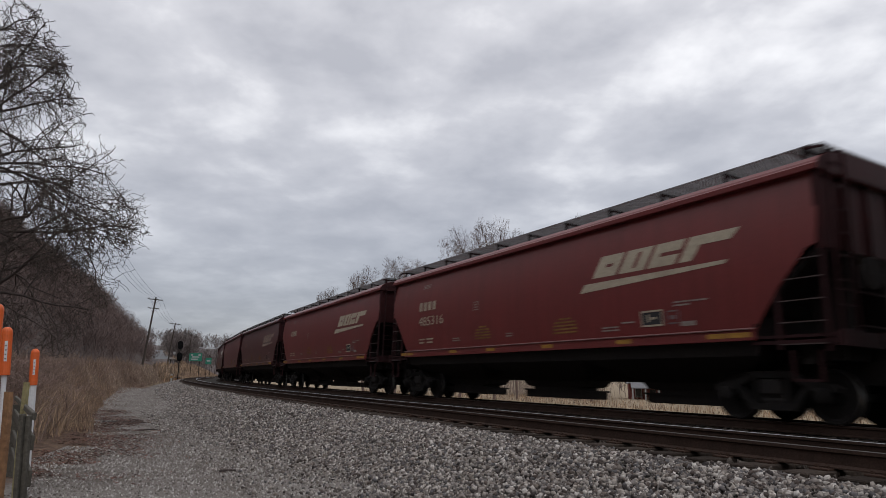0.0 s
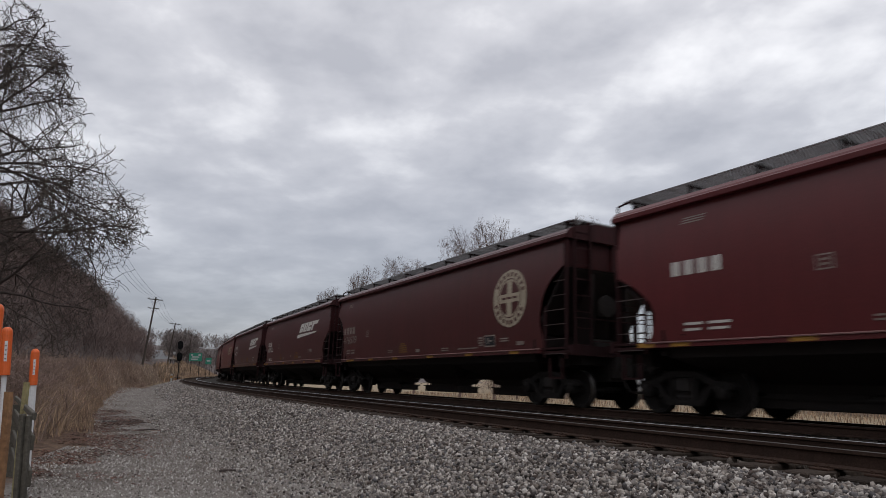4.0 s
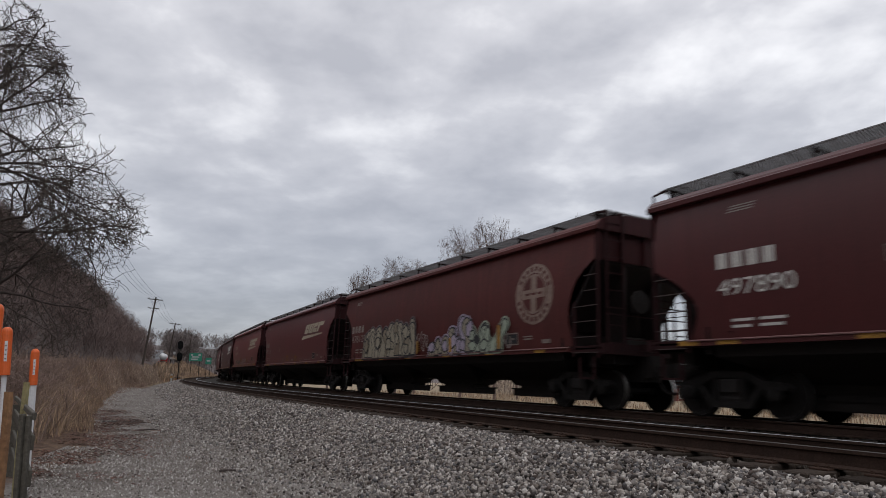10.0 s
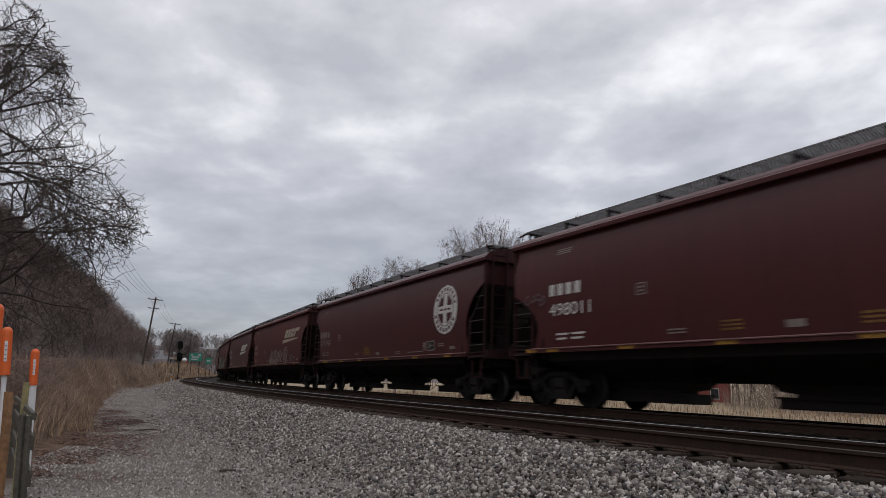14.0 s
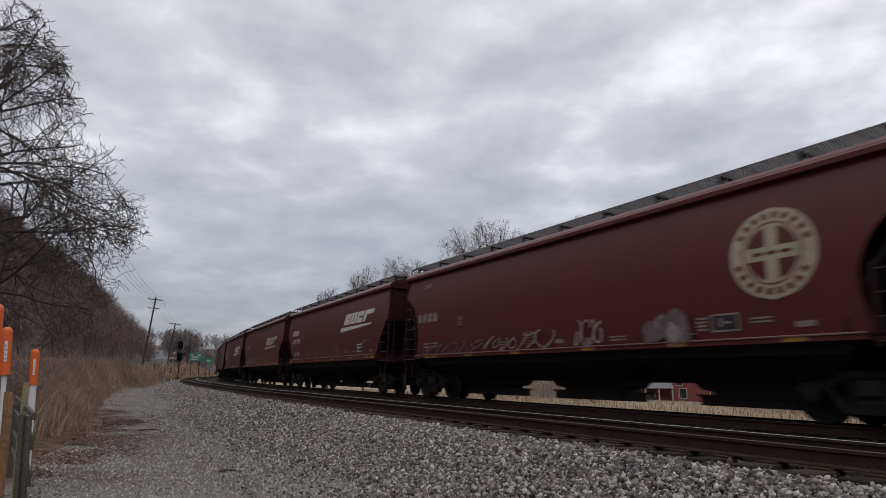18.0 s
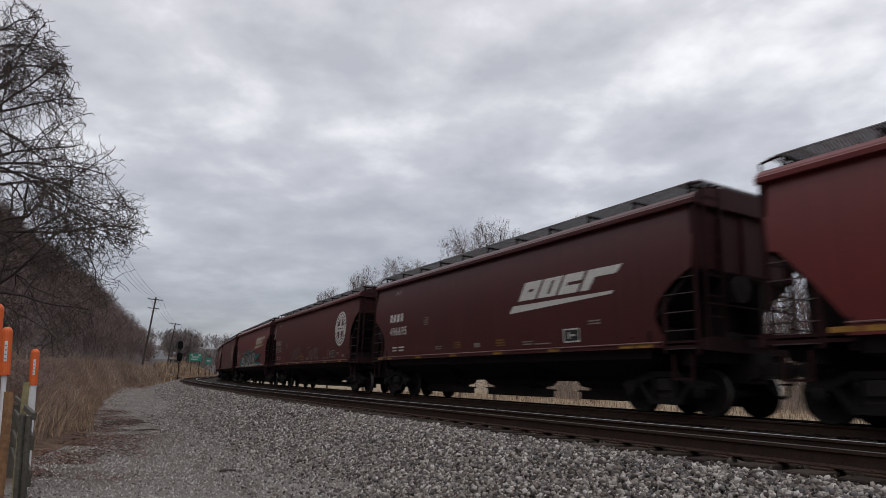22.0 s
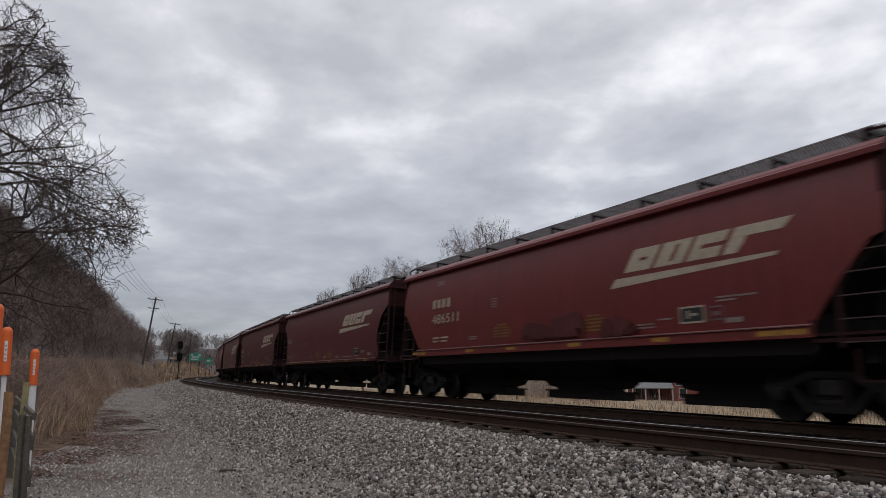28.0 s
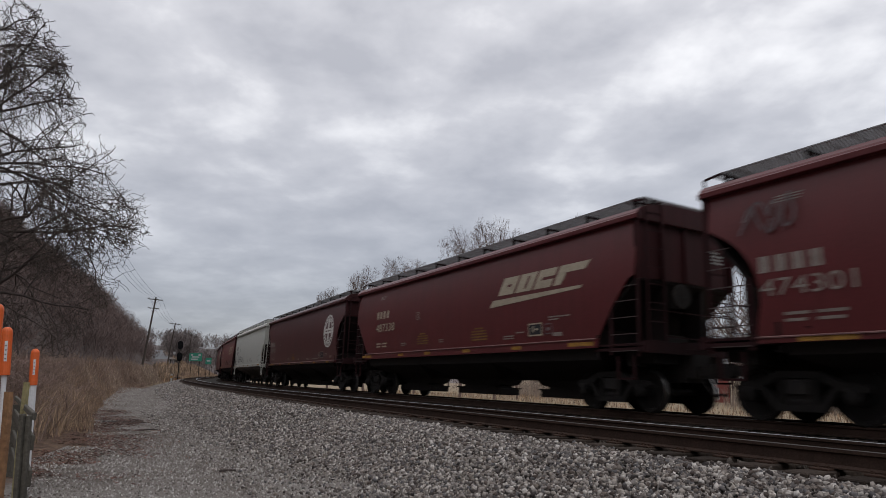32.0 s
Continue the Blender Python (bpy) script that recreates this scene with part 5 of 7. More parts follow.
def low_bushes():
    rng = np.random.default_rng(55)
    out = []
    while len(out) < 420:
        s, w = rng.uniform(-8, 80), rng.uniform(-30, -13.5)
        x, y, _ = plan_point(s, w)
        q, n = hwy_coords(x, y)
        if n > -6 or math.hypot(x, y) < 9:
            continue
        out.append((x, y, ground_z(x, y, w)))
    return out


wood("roadside_brush", low_bushes(), "tangled leafless brush between the grass and the highway", M_BRUSH, 0.7, 1.6, 56, BUSHES)


def shoulder(rng):
    q = 4 + 130 * rng.random() ** 1.5
    n = rng.uniform(-13.0, -4.8)
    c = HWY_A + HWY_DIR * q + HWY_N * n
    w = track_w(c.x, c.y)
    if w > road_edge(0) - 1.0 or noise.noise((c.x * 0.5, c.y * 0.5, 4)) < rng.uniform(-0.8, 0.2):
        return (np.nan, 0, 0)
    return (c.x, c.y, ground_z(c.x, c.y, w), 1.0 + 0.35 * smooth01(-6.5, -4.8, n))


blades(30000, shoulder, 0.25, 0.85, 0.010, "shoulder_weeds", "dry weeds and grass on the highway's shoulder", M_STRAW, 8, 0.7)
blades(16000, shoulder, 0.3, 1.0, 0.010, "shoulder_weeds", "mauve-brown dead weeds on the highway's shoulder", M_BRUSH, 9, 0.9)


def far_verge(rng):
    s = rng.uniform(58, 130)
    w = road_edge(s) - abs(rng.normal(0, 6.0))
    x, y, _ = plan_point(s, w)
    if hwy_coords(x, y)[1] > -5.2:
        return (np.nan, 0, 0)
    return (x, y, ground_z(x, y, w), min(1.0, 0.30 + 0.15 * (-9.3 - w)))


def valley_grass(rng):
    s = rng.uniform(90, 260)
    w = -8.3 - 34 * rng.random() ** 1.5
    x, y, _ = plan_point(s, w)
    if -5.2 < hwy_coords(x, y)[1]:
        return (np.nan, 0, 0)
    return (x, y, ground_z(x, y, w))


blades(15000, valley_grass, 0.4, 1.3, 0.07, "valley_grass", "pale dry grass between the track and the highway", M_STRAW, 32, 0.6)
blades(16000, far_verge, 0.2, 0.7, 0.03, "far_grass", "pale dry grass where the track curves away", M_TAN, 31, 0.6)

# ---- roadside things ----
def marker_post(x, y, top, lean, r, label, cap=0.34, slim=0.8):
    """A domed utility marker: a white tube in an orange sleeve with a printed panel."""
    base = ground_z(x, y, track_w(x, y)) - 0.02
    p = empty("marker_post")
    p.matrix_basis = pose(x, y, base, lean[1], lean[0], 0)
    h = top - base
    bm = bmesh.new()
    turned(bm, [(0, r * slim), (h - cap + 0.02, r * slim)], "z", 14)
    part("post", bm, M_POSTWHITE, p, smooth=False)
    bm = bmesh.new()
    prof = [(h - cap, r), (h - r * 1.1, r)] + [(h - r * 1.1 + r * 1.1 * math.sin(a * math.pi / 12), r * math.cos(a * math.pi / 12) + 0.0005) for a in range(1, 7)]
    turned(bm, prof, "z", 16)
    part("sleeve", bm, M_ORANGE, p, "bright orange domed sleeve")
    bm = bmesh.new()
    n = 5
    ang = math.atan2(-y, -x)
    grid = [[bm.verts.new(((r + 0.002) * math.cos(ang + (i - n / 2) * 0.10), (r + 0.002) * math.sin(ang + (i - n / 2) * 0.10), z)) for i in range(n + 1)] for z in (h - cap * 0.72, h - cap * 0.30)]
    for i in range(n):
        bm.faces.new((grid[0][i], grid[0][i + 1], grid[1][i + 1], grid[1][i]))
    part("panel", bm, M_POSTWHITE, p, "small white printed panel")
    bm = bmesh.new()
    for k in range(4):
        z = h - cap * (0.68 - 0.09 * k)
        vs = [bm.verts.new(((r + 0.004) * math.cos(ang + a), (r + 0.004) * math.sin(ang + a), zz)) for a, zz in ((-0.15, z), (0.12, z), (0.12, z + 0.012), (-0.15, z + 0.012))]
        bm.faces.new(vs)
    tagged(part("panel_print", bm, M_DULLWHITE, p), kind="stuff")
    tagged(p, label, "marker post", "utility marker posts")
    return p


marker_post(-3.90, 5.9, 1.144, (-3.9, 0.5), 0.046, "white utility marker post with tall orange domed sleeve, leaning", 0.44, slim=0.45)
marker_post(-4.79, 7.7, 1.011, (-3.1, 0.5), 0.046, "white utility marker post with orange sleeve and printed panel", 0.43, slim=0.82)
marker_post(-2.90, 4.2, 1.18, (-2.0, 0.0), 0.046, "orange-topped utility marker post at the roadside", 0.44, slim=0.45)


def stake(name, x, y, z1, w, lean, mat, label, group="wooden stakes"):
    z0 = ground_z(x, y, track_w(x, y)) - 0.05
    bm = bmesh.new()
    n = 6
    rings = []
    for i in range(n + 1):
        t = i / n
        zz = z0 + (z1 - z0) * t
        k = w * (1 - 0.06 * t)
        ox = lean[0] * t + 0.006 * math.sin(5 * t + x)
        oy = lean[1] * t
        rings.append([bm.verts.new((ox + sx * k / 2, oy + sy * k / 2, zz - z0)) for sx, sy in ((-1, -0.82), (-0.82, -1), (0.82, -1), (1, -0.82), (1, 0.82), (0.82, 1), (-0.82, 1), (-1, 0.82))])
    for a, b in zip(rings, rings[1:]):
        for i in range(8):
            bm.faces.new((a[i], a[(i + 1) % 8], b[(i + 1) % 8], b[i]))
    bm.faces.new(rings[0][::-1])
    bm.faces.new(rings[-1])
    ob = part(name, bm, mat)
    ob.location = (x, y, z0)
    tagged(ob, label, "wooden stake", group)
    return ob


stake("wooden_stake", -2.87, 4.4, 0.596, 0.044, (-0.07, 0.0), M_WOODRAW, "split orange-brown wooden stake beside the marker posts")
stake("wooden_stake", -4.0, 6.3, 0.633, 0.046, (-0.045, 0.0), M_WOODPALE, "pale lichen-green wooden stake behind the old gate")


def old_gate():
    """A short length of old gate: a doubled upright with three rails running back from it."""
    g = empty("old_gate")
    bx, by = -3.12, 5.0
    z0 = ground_z(bx, by, track_w(bx, by)) - 0.03
    g.location = (bx, by, z0)
    top = 0.42 - z0
    for dx, dy, h in ((-0.016, -0.014, top), (0.018, 0.014, top - 0.015)):
        bm = bmesh.new()
        box(bm, dx - 0.015, dx + 0.015, dy - 0.022, dy + 0.022, 0, h, 0.005)
        up = part("upright", bm, M_WOODOLD, g)
        up.matrix_basis = pose(0, 0, 0, 0, -3.3, 0)
    for z, h in ((0.425, 0.055), (0.255, 0.11), (0.0, 0.12), (-0.22, 0.16)):
        bm = bmesh.new()
        box(bm, -4.4, 0.0, 0.04, 0.07, -h / 2, h / 2, 0.006)
        r = part("rail", bm, M_WOODOLD, g)
        r.matrix_basis = pose(-0.055 * (z - z0), 0, z - z0 - h / 2, 0, 0, -55)
    bm = bmesh.new()
    box(bm, -0.05, 0.05, -0.03, 0.03, 0, 0.95, 0.006)
    up = part("upright", bm, M_WOODOLD, g)
    up.matrix_basis = pose(-2.40, 3.55, 0.02, 0, -2, 0)
    tagged(g, "weathered grey timber gate section beside the gravel road", "gate")


old_gate()


def utility_pole(x, y, h, lean, arms, label):
    z = ground_z(x, y, track_w(x, y)) - 0.3
    p = empty("utility_pole")
    p.matrix_basis = pose(x, y, z, 0, lean, 0)
    bm = bmesh.new()
    turned(bm, [(0, 0.17), (h * 0.5, 0.14), (h, 0.11)], "z", 10)
    part("pole", bm, M_POLE, p)
    for z1, w in arms:
        bm = bmesh.new()
        box(bm, -w / 2, w / 2, -0.16, -0.06, z1 - 0.06, z1 + 0.06)
        arm = part("crossarm", bm, M_POLE, p)
        for k in range(4):
            bm = bmesh.new()
            xx = -w / 2 + 0.12 + (w - 0.24) * k / 3
            turned(bm, [(z1 + 0.06, 0.02), (z1 + 0.10, 0.05), (z1 + 0.2, 0.045), (z1 + 0.24, 0.02)], "z", 8, (xx, -0.11, 0))
            part("insulator", bm, M_TRIM, arm)
        bm = bmesh.new()
        rod(bm, (-w * 0.3, -0.12, z1 - 0.04), (0, -0.12, z1 - 0.7), 0.02, 4)
        part("brace", bm, M_POLE, arm)
        bm = bmesh.new()
        rod(bm, (w * 0.3, -0.12, z1 - 0.04), (0, -0.12, z1 - 0.7), 0.02, 4)
        part("brace", bm, M_POLE, arm)
    tagged(p, label, "utility pole", "line of utility poles")
    m = p.matrix_basis
    return [m @ Vector((s * arms[0][1] * 0.42, -0.11, arms[0][0] + 0.24)) for s in (-1, -0.3, 0.3, 1)]


POLES = [
    utility_pole(-46.6, 100, 11.1, 6, ((10.7, 2.4), (9.3, 1.8)), "leaning wooden utility pole with two crossarms in dead grass"),
    utility_pole(-59.4, 139, 9.6, 6, ((9.4, 2.4),), "wooden utility pole with one crossarm, leaning along the highway"),
    utility_pole(-81.0, 205, 11.0, 2, ((10.7, 2.2),), "distant wooden utility pole beside the green road sign"),
    utility_pole(-103.0, 292, 11.0, 2, ((10.7, 2.2),), "far wooden utility pole against bare trees"),
]
LAST = [Vector((-26, 44, 13.2)) + Vector((k * 0.75, 0.2 * k, 0)) for k in (-1, -0.3, 0.3, 1)]
POLES = [LAST] + POLES
WIRES = empty("overhead_wires")
tagged(WIRES, "thin dark overhead wires sagging between the utility poles", "wires")
for A, B in zip(POLES, POLES[1:]):
    for a, b in zip(A, B):
        segs, prev = [], a
        for i in range(1, 13):
            t = i / 12
            q = a.lerp(b, t) - Vector((0, 0, 1.1 * 4 * t * (1 - t)))
            segs.append(q)
        pts = [a] + segs
        V = [(p.x + 0.013 * math.cos(k * 2.094), p.y, p.z + 0.013 * math.sin(k * 2.094)) for p in pts for k in range(3)]
        F = [(i * 3 + k, i * 3 + (k + 1) % 3, i * 3 + 3 + (k + 1) % 3, i * 3 + 3 + k) for i in range(12) for k in range(3)]
        raw_mesh("wire", np.array(V), np.array(F), M_UNDER, WIRES)


def rail_signal(x, y):
    """A trackside colour-light signal: a mast with two dark round-topped targets."""
    z = ground_z(x, y, track_w(x, y)) - 0.1
    s = empty("railway_signal")
    s.location = (x, y, z)
    bm = bmesh.new()
    turned(bm, [(0, 0.16), (0.06, 0.16), (0.08, 0.08), (5.75 - z, 0.07)], "z", 10)
    part("mast", bm, M_TRUCK, s)
    for zc in (5.12 - z, 3.30 - z):
        bm = bmesh.new()
        pts = []
        for i in range(20):
            a = 2 * math.pi * i / 20
            pts.append((0.40 * math.cos(a), zc + (0.26 if math.sin(a) > 0 else -0.26) + 0.40 * math.sin(a)))
        prism(bm, pts, "y", -0.14, -0.11)
        tg = part("target", bm, M_SIGNAL, s, "black oval target")
        for dz in (0.18, -0.18):
            bm = bmesh.new()
            turned(bm, [(-0.36, 0.10), (-0.34, 0.11), (-0.14, 0.11)], "y", 12, (0, 0, zc + dz))
            part("hood", bm, M_SIGNAL, tg)
    bm = bmesh.new()
    for k in range(14):
        rod(bm, (-0.2, 0.12, 0.5 + 0.4 * k), (0.2, 0.12, 0.5 + 0.4 * k), 0.012, 4)
    rod(bm, (-0.2, 0.12, 0.1), (-0.2, 0.12, 6.1), 0.015, 4)
    rod(bm, (0.2, 0.12, 0.1), (0.2, 0.12, 6.1), 0.015, 4)
    part("ladder", bm, M_TRUCK, s)
    bm = bmesh.new()
    box(bm, -0.95, -0.62, -0.2, 0.2, 4.1, 4.5, 0.02)
    part("relay_box", bm, M_TRIM, s, "small pale metal box")
    s.rotation_euler = (0, 0, radians(22))
    tagged(s, "black two-target railway signal on a mast beside the track", "railway signal")


rail_signal(-40.9, 100.0)


def low_marker(x, y):
    z = ground_z(x, y, track_w(x, y))
    m = empty("whistle_post")
    m.location = (x, y, z)
    bm = bmesh.new()
    box(bm, -0.09, 0.09, -0.06, 0.06, -0.05, 1.0, 0.02)
    part("post", bm, M_TRIM, m)
    bm = bmesh.new()
    box(bm, -0.10, 0.10, -0.07, 0.07, 0.55, 0.8)
    part("band", bm, M_YELLOW, m, "yellow painted band")
    tagged(m, "short white track marker with a yellow band", "track marker")


low_marker(-31.4, 75.0)


def switch_box(x, y):
    z = ground_z(x, y, track_w(x, y))
    m = empty("trackside_box")
    m.location = (x, y, z)
    bm = bmesh.new()
    box(bm, -0.45, 0.45, -0.3, 0.3, 0, 0.38, 0.03)
    part("body", bm, M_WOODRAW, m)
    bm = bmesh.new()
    prism(bm, [(-0.5, 0.38), (0.5, 0.38), (0.42, 0.5), (-0.42, 0.5)], "y", -0.34, 0.34)
    part("lid", bm, M_WOODOLD, m, "dull grey lid")
    tagged(m, "low rusty brown box beside the ties", "trackside box")


switch_box(*plan_point(86.0, -7.0)[:2])


def road_sign(x, y, w, h, zc, label, rows):
    z = ground_z(x, y, track_w(x, y)) - 0.1
    s = empty("highway_sign")
    s.location = (x, y, z)
    s.rotation_euler = (0, 0, radians(21))
    for sx in (-w * 0.32, w * 0.32):
        bm = bmesh.new()
        box(bm, sx - 0.07, sx + 0.07, 0.02, 0.14, 0, zc + h / 2 - z)
        part("post", bm, M_TRUCK, s)
    bm = bmesh.new()
    box(bm, -w / 2, w / 2, -0.03, 0.02, zc - h / 2 - z, zc + h / 2 - z)
    pn = part("panel", bm, M_SIGN, s, "green reflective panel")
    for a, b, c, d in rows:
        bm = bmesh.new()
        box(bm, a * w, b * w, -0.038, -0.031, zc - z + c * h, zc - z + d * h)
        part("lettering_bar", bm, M_TRIM, pn)
    tagged(s, label, "road sign")


road_sign(-64.1, 167, 3.1, 2.0, 5.0, "green highway guide sign with white rows on two posts", ((-0.38, -0.22, 0.18, 0.36), (0.20, 0.38, 0.18, 0.36), (-0.30, 0.28, -0.06, 0.08), (-0.36, 0.18, -0.36, -0.20)))
road_sign(-67.6, 186, 1.6, 1.8, 4.4, "small green highway sign behind the larger one", ((-0.3, 0.3, -0.1, 0.15),))


def box_van(x, y, heading):
    z = 7.42
    v = empty("box_truck")
    v.matrix_basis = pose(x, y, z, 0, 0, heading)
    bm = bmesh.new()
    box(bm, -1.15, 1.15, -2.2, 2.4, 0.9, 3.5, 0.05)
    part("cargo_box", bm, M_TRIM, v)
    bm = bmesh.new()
    prism(bm, [(-2.25, 0.6), (-4.1, 0.6), (-4.1, 1.4), (-3.4, 1.6), (-3.0, 2.4), (-2.25, 2.4)], "x", -1.05, 1.05)
    cab = part("cab", bm, M_TRIM, v)
    bm = bmesh.new()
    box(bm, -0.9, 0.9, -3.42, -3.0, 1.65, 2.25)
    part("windscreen", bm, M_GLASSD, cab)
    for yy in (-3.3, 1.4):
        for xx in (-0.95, 0.95):
            bm = bmesh.new()
            turned(bm, [(xx - 0.14, 0.3), (xx - 0.1, 0.45), (xx + 0.1, 0.45), (xx + 0.14, 0.3)], "x", 14, (0, yy, 0.45))
            part("wheel", bm, M_UNDER, v)
    tagged(v, "white box truck standing on the side road", "truck")


# ---- the side road that climbs away beyond the highway ----
side_line = []
for i in range(13):
    t = i / 12
    y = 262 + 150 * t
    x = y * (-0.4355 - 0.0083 * t - 0.006 * math.sin(math.pi * t))
    side_line.append((x, y, 6.5 + 9.1 * t, 0.93, 0.36))
tagged(ribbon("side_road", M_ASPHALT, side_line, 3.6, 0.12), "pale asphalt side road climbing past the hill", "road", kind="structure")
verts, faces = [], []
for x, y, z, nx, ny in side_line:
    for k, dz in ((-20, -14.0), (-5.4, 0.0), (5.4, 0.0), (30, -16.0)):
        verts.append((x + nx * k, y + ny * k, z + dz))
for i in range(len(side_line) - 1):
    for j in range(3):
        faces.append((i * 4 + j, i * 4 + j + 1, i * 4 + j + 5, i * 4 + j + 4))
tagged(mesh_part("side_road_bank", verts, faces, M_SOIL, smooth=True), "grassy earth bank under the side road", "bank", kind="structure")
blades(6000, lambda rng: (lambda i, t: tuple(Vector(verts[i * 4 + 2]).lerp(Vector(verts[i * 4 + 3]), t)))(rng.integers(0, len(side_line)), rng.random()), 0.5, 1.6, 0.10, "bank_grass", "dry grass on the side road's bank", M_STRAW, 33, 0.6)
box_van(-125.2, 277.0, 20)


def house():
    """The red house beyond the field: two-storey block, side wing and a white porch."""
    h = empty("red_house")
    hx, hy, hz = 39.2, 106.0, -3.8
    h.matrix_basis = pose(hx, hy, hz, 0, 0, -14)
    bm = bmesh.new()
    box(bm, -1.4, 7.35, 0, 8, 0, 5.6)
    body = part("wall", bm, M_BRICKRED, h)
    bm = bmesh.new()
    box(bm, -8.2, -1.404, 1.6, 7.4, 0, 3.4)
    wing = part("wall", bm, M_BRICKRED, h, "lower red side wing")
    for x0, x1, y0, y1, z0, zr, nm in ((-1.9, 7.85, -0.5, 8.5, 5.6, 8.2, "roof"), (-8.7, -1.41, 1.1, 7.9, 3.4, 5.2, "roof")):
        bm = bmesh.new()
        ym = (y0 + y1) / 2
        prism(bm, [(y0, z0), (ym, zr), (y1, z0), (y1, z0 + 0.18), (ym, zr + 0.2), (y0, z0 + 0.18)], "x", x0, x1)
        part(nm, bm, M_ROOF, h)
    bm = bmesh.new()
    prism(bm, [(-2.6, 2.7), (-2.6, 2.85), (1.58, 4.1), (1.58, 3.95)], "x", -8.0, -1.45)
    part("porch_roof", bm, M_ROOF, h, "pale grey sloping porch roof")
    bm = bmesh.new()
    box(bm, -8.0, -1.45, -2.5, 1.58, 0.0, 0.4)
    part("porch_deck", bm, M_TRIM, h)
    for x in (-7.8, -5.8, -3.7, -1.65):
        bm = bmesh.new()
        box(bm, x - 0.11, x + 0.11, -2.5, -2.28, 0.4, 2.72)
        part("porch_column", bm, M_TRIM, h)
    for x, z, w, hh, y in ((-6.7, 1.3, 0.9, 1.3, 1.58), (0.2, 1.2, 1.0, 1.5, -0.02), (5.0, 1.2, 1.1, 1.5, -0.02), (-0.4, 3.3, 1.0, 1.6, -0.02), (5.0, 3.6, 1.1, 1.5, -0.02)):
        bm = bmesh.new()
        box(bm, x - w / 2 - 0.12, x + w / 2 + 0.12, y - 0.07, y, z - 0.12, z + hh + 0.12)
        fr = part("window", bm, M_TRIM, h)
        bm = bmesh.new()
        box(bm, x - w / 2, x + w / 2, y - 0.09, y - 0.072, z, z + hh)
        part("pane", bm, M_GLASSD, fr)
    bm = bmesh.new()
    box(bm, -4.9, -3.9, 1.5, 1.58, 0.4, 2.5)
    part("door", bm, M_BLACKP, h, "dark doorway under the porch")
    bm = bmesh.new()
    box(bm, 2.0, 2.9, 3.5, 4.4, 7.6, 9.2)
    part("chimney", bm, M_BRICKRED, h)
    tagged(h, "red house with white porch beyond the dry field", "house")


house()


def tank_truck():
    """A tank trailer behind a red cab; forward is +x."""
    t = empty("tank_truck")
    bm = bmesh.new()
    turned(bm, [(-4.0, 0.2), (-3.9, 0.55), (-3.6, 0.82), (-3.2, 0.92), (2.2, 0.92), (2.6, 0.82), (2.9, 0.55), (3.0, 0.2)], "x", 24, (0, 0, 2.45))
    tank = part("tank", bm, M_TANK, t, "shiny pale steel tank", smooth=False)
    for x in (-2.2, -0.4, 1.2):
        bm = bmesh.new()
        turned(bm, [(3.33, 0.3), (3.49, 0.3), (3.51, 0.2)], "z", 12, (x, 0, 0))
        part("manhole", bm, M_TANK, tank)
    bm = bmesh.new()
    box(bm, -3.0, 1.8, -0.32, -0.28, 3.25, 3.47)
    box(bm, -3.0, 1.8, 0.28, 0.32, 3.25, 3.47)
    part("top_rail", bm, M_TRUCK, tank)
    bm = bmesh.new()
    box(bm, -4.2, 5.9, -0.5, 0.5, 0.85, 1.3)
    part("chassis", bm, M_UNDER, t)
    bm = bmesh.new()
    prism(bm, [(3.5, 0.6), (6.3, 0.6), (6.3, 1.7), (5.4, 1.85), (5.1, 2.7), (3.5, 2.8)], "y", -1.2, 1.2)
    cab = part("cab", bm, M_CABRED, t, "red tractor cab")
    bm = bmesh.new()
    prism(bm, [(5.42, 1.93), (5.17, 2.62), (5.11, 2.62), (5.36, 1.93)], "y", -1.0, 1.0)
    part("windscreen", bm, M_GLASSD, cab)
    for y in (1.2, -1.22):
        bm = bmesh.new()
        box(bm, 4.1, 5.0, y, y + 0.02, 1.9, 2.55)
        part("side_window", bm, M_GLASSD, cab)
    for y in (-1.1, 1.1):
        bm = bmesh.new()
        turned(bm, [(1.2, 0.06), (3.0, 0.06)], "z", 8, (3.42, y, 0))
        part("exhaust_stack", bm, M_TREAD, cab)
    for x in (-3.2, -2.0, 5.5):
        for y in (-1.0, 1.0):
            bm = bmesh.new()
            turned(bm, [(y - 0.2, 0.3), (y - 0.16, 0.5), (y + 0.16, 0.5), (y + 0.2, 0.3)], "y", 16, (x, 0, 0.5))
            part("wheel", bm, M_UNDER, t)
    for y in (-0.95, 0.95):
        bm = bmesh.new()
        box(bm, -4.24, -4.2, y - 0.12, y + 0.12, 1.0, 1.15)
        part("tail_lamp", bm, M_CABRED, t)
    tagged(t, "tank truck with pale steel tank and red cab on the highway", "truck")
    return t


TANKER = tank_truck()

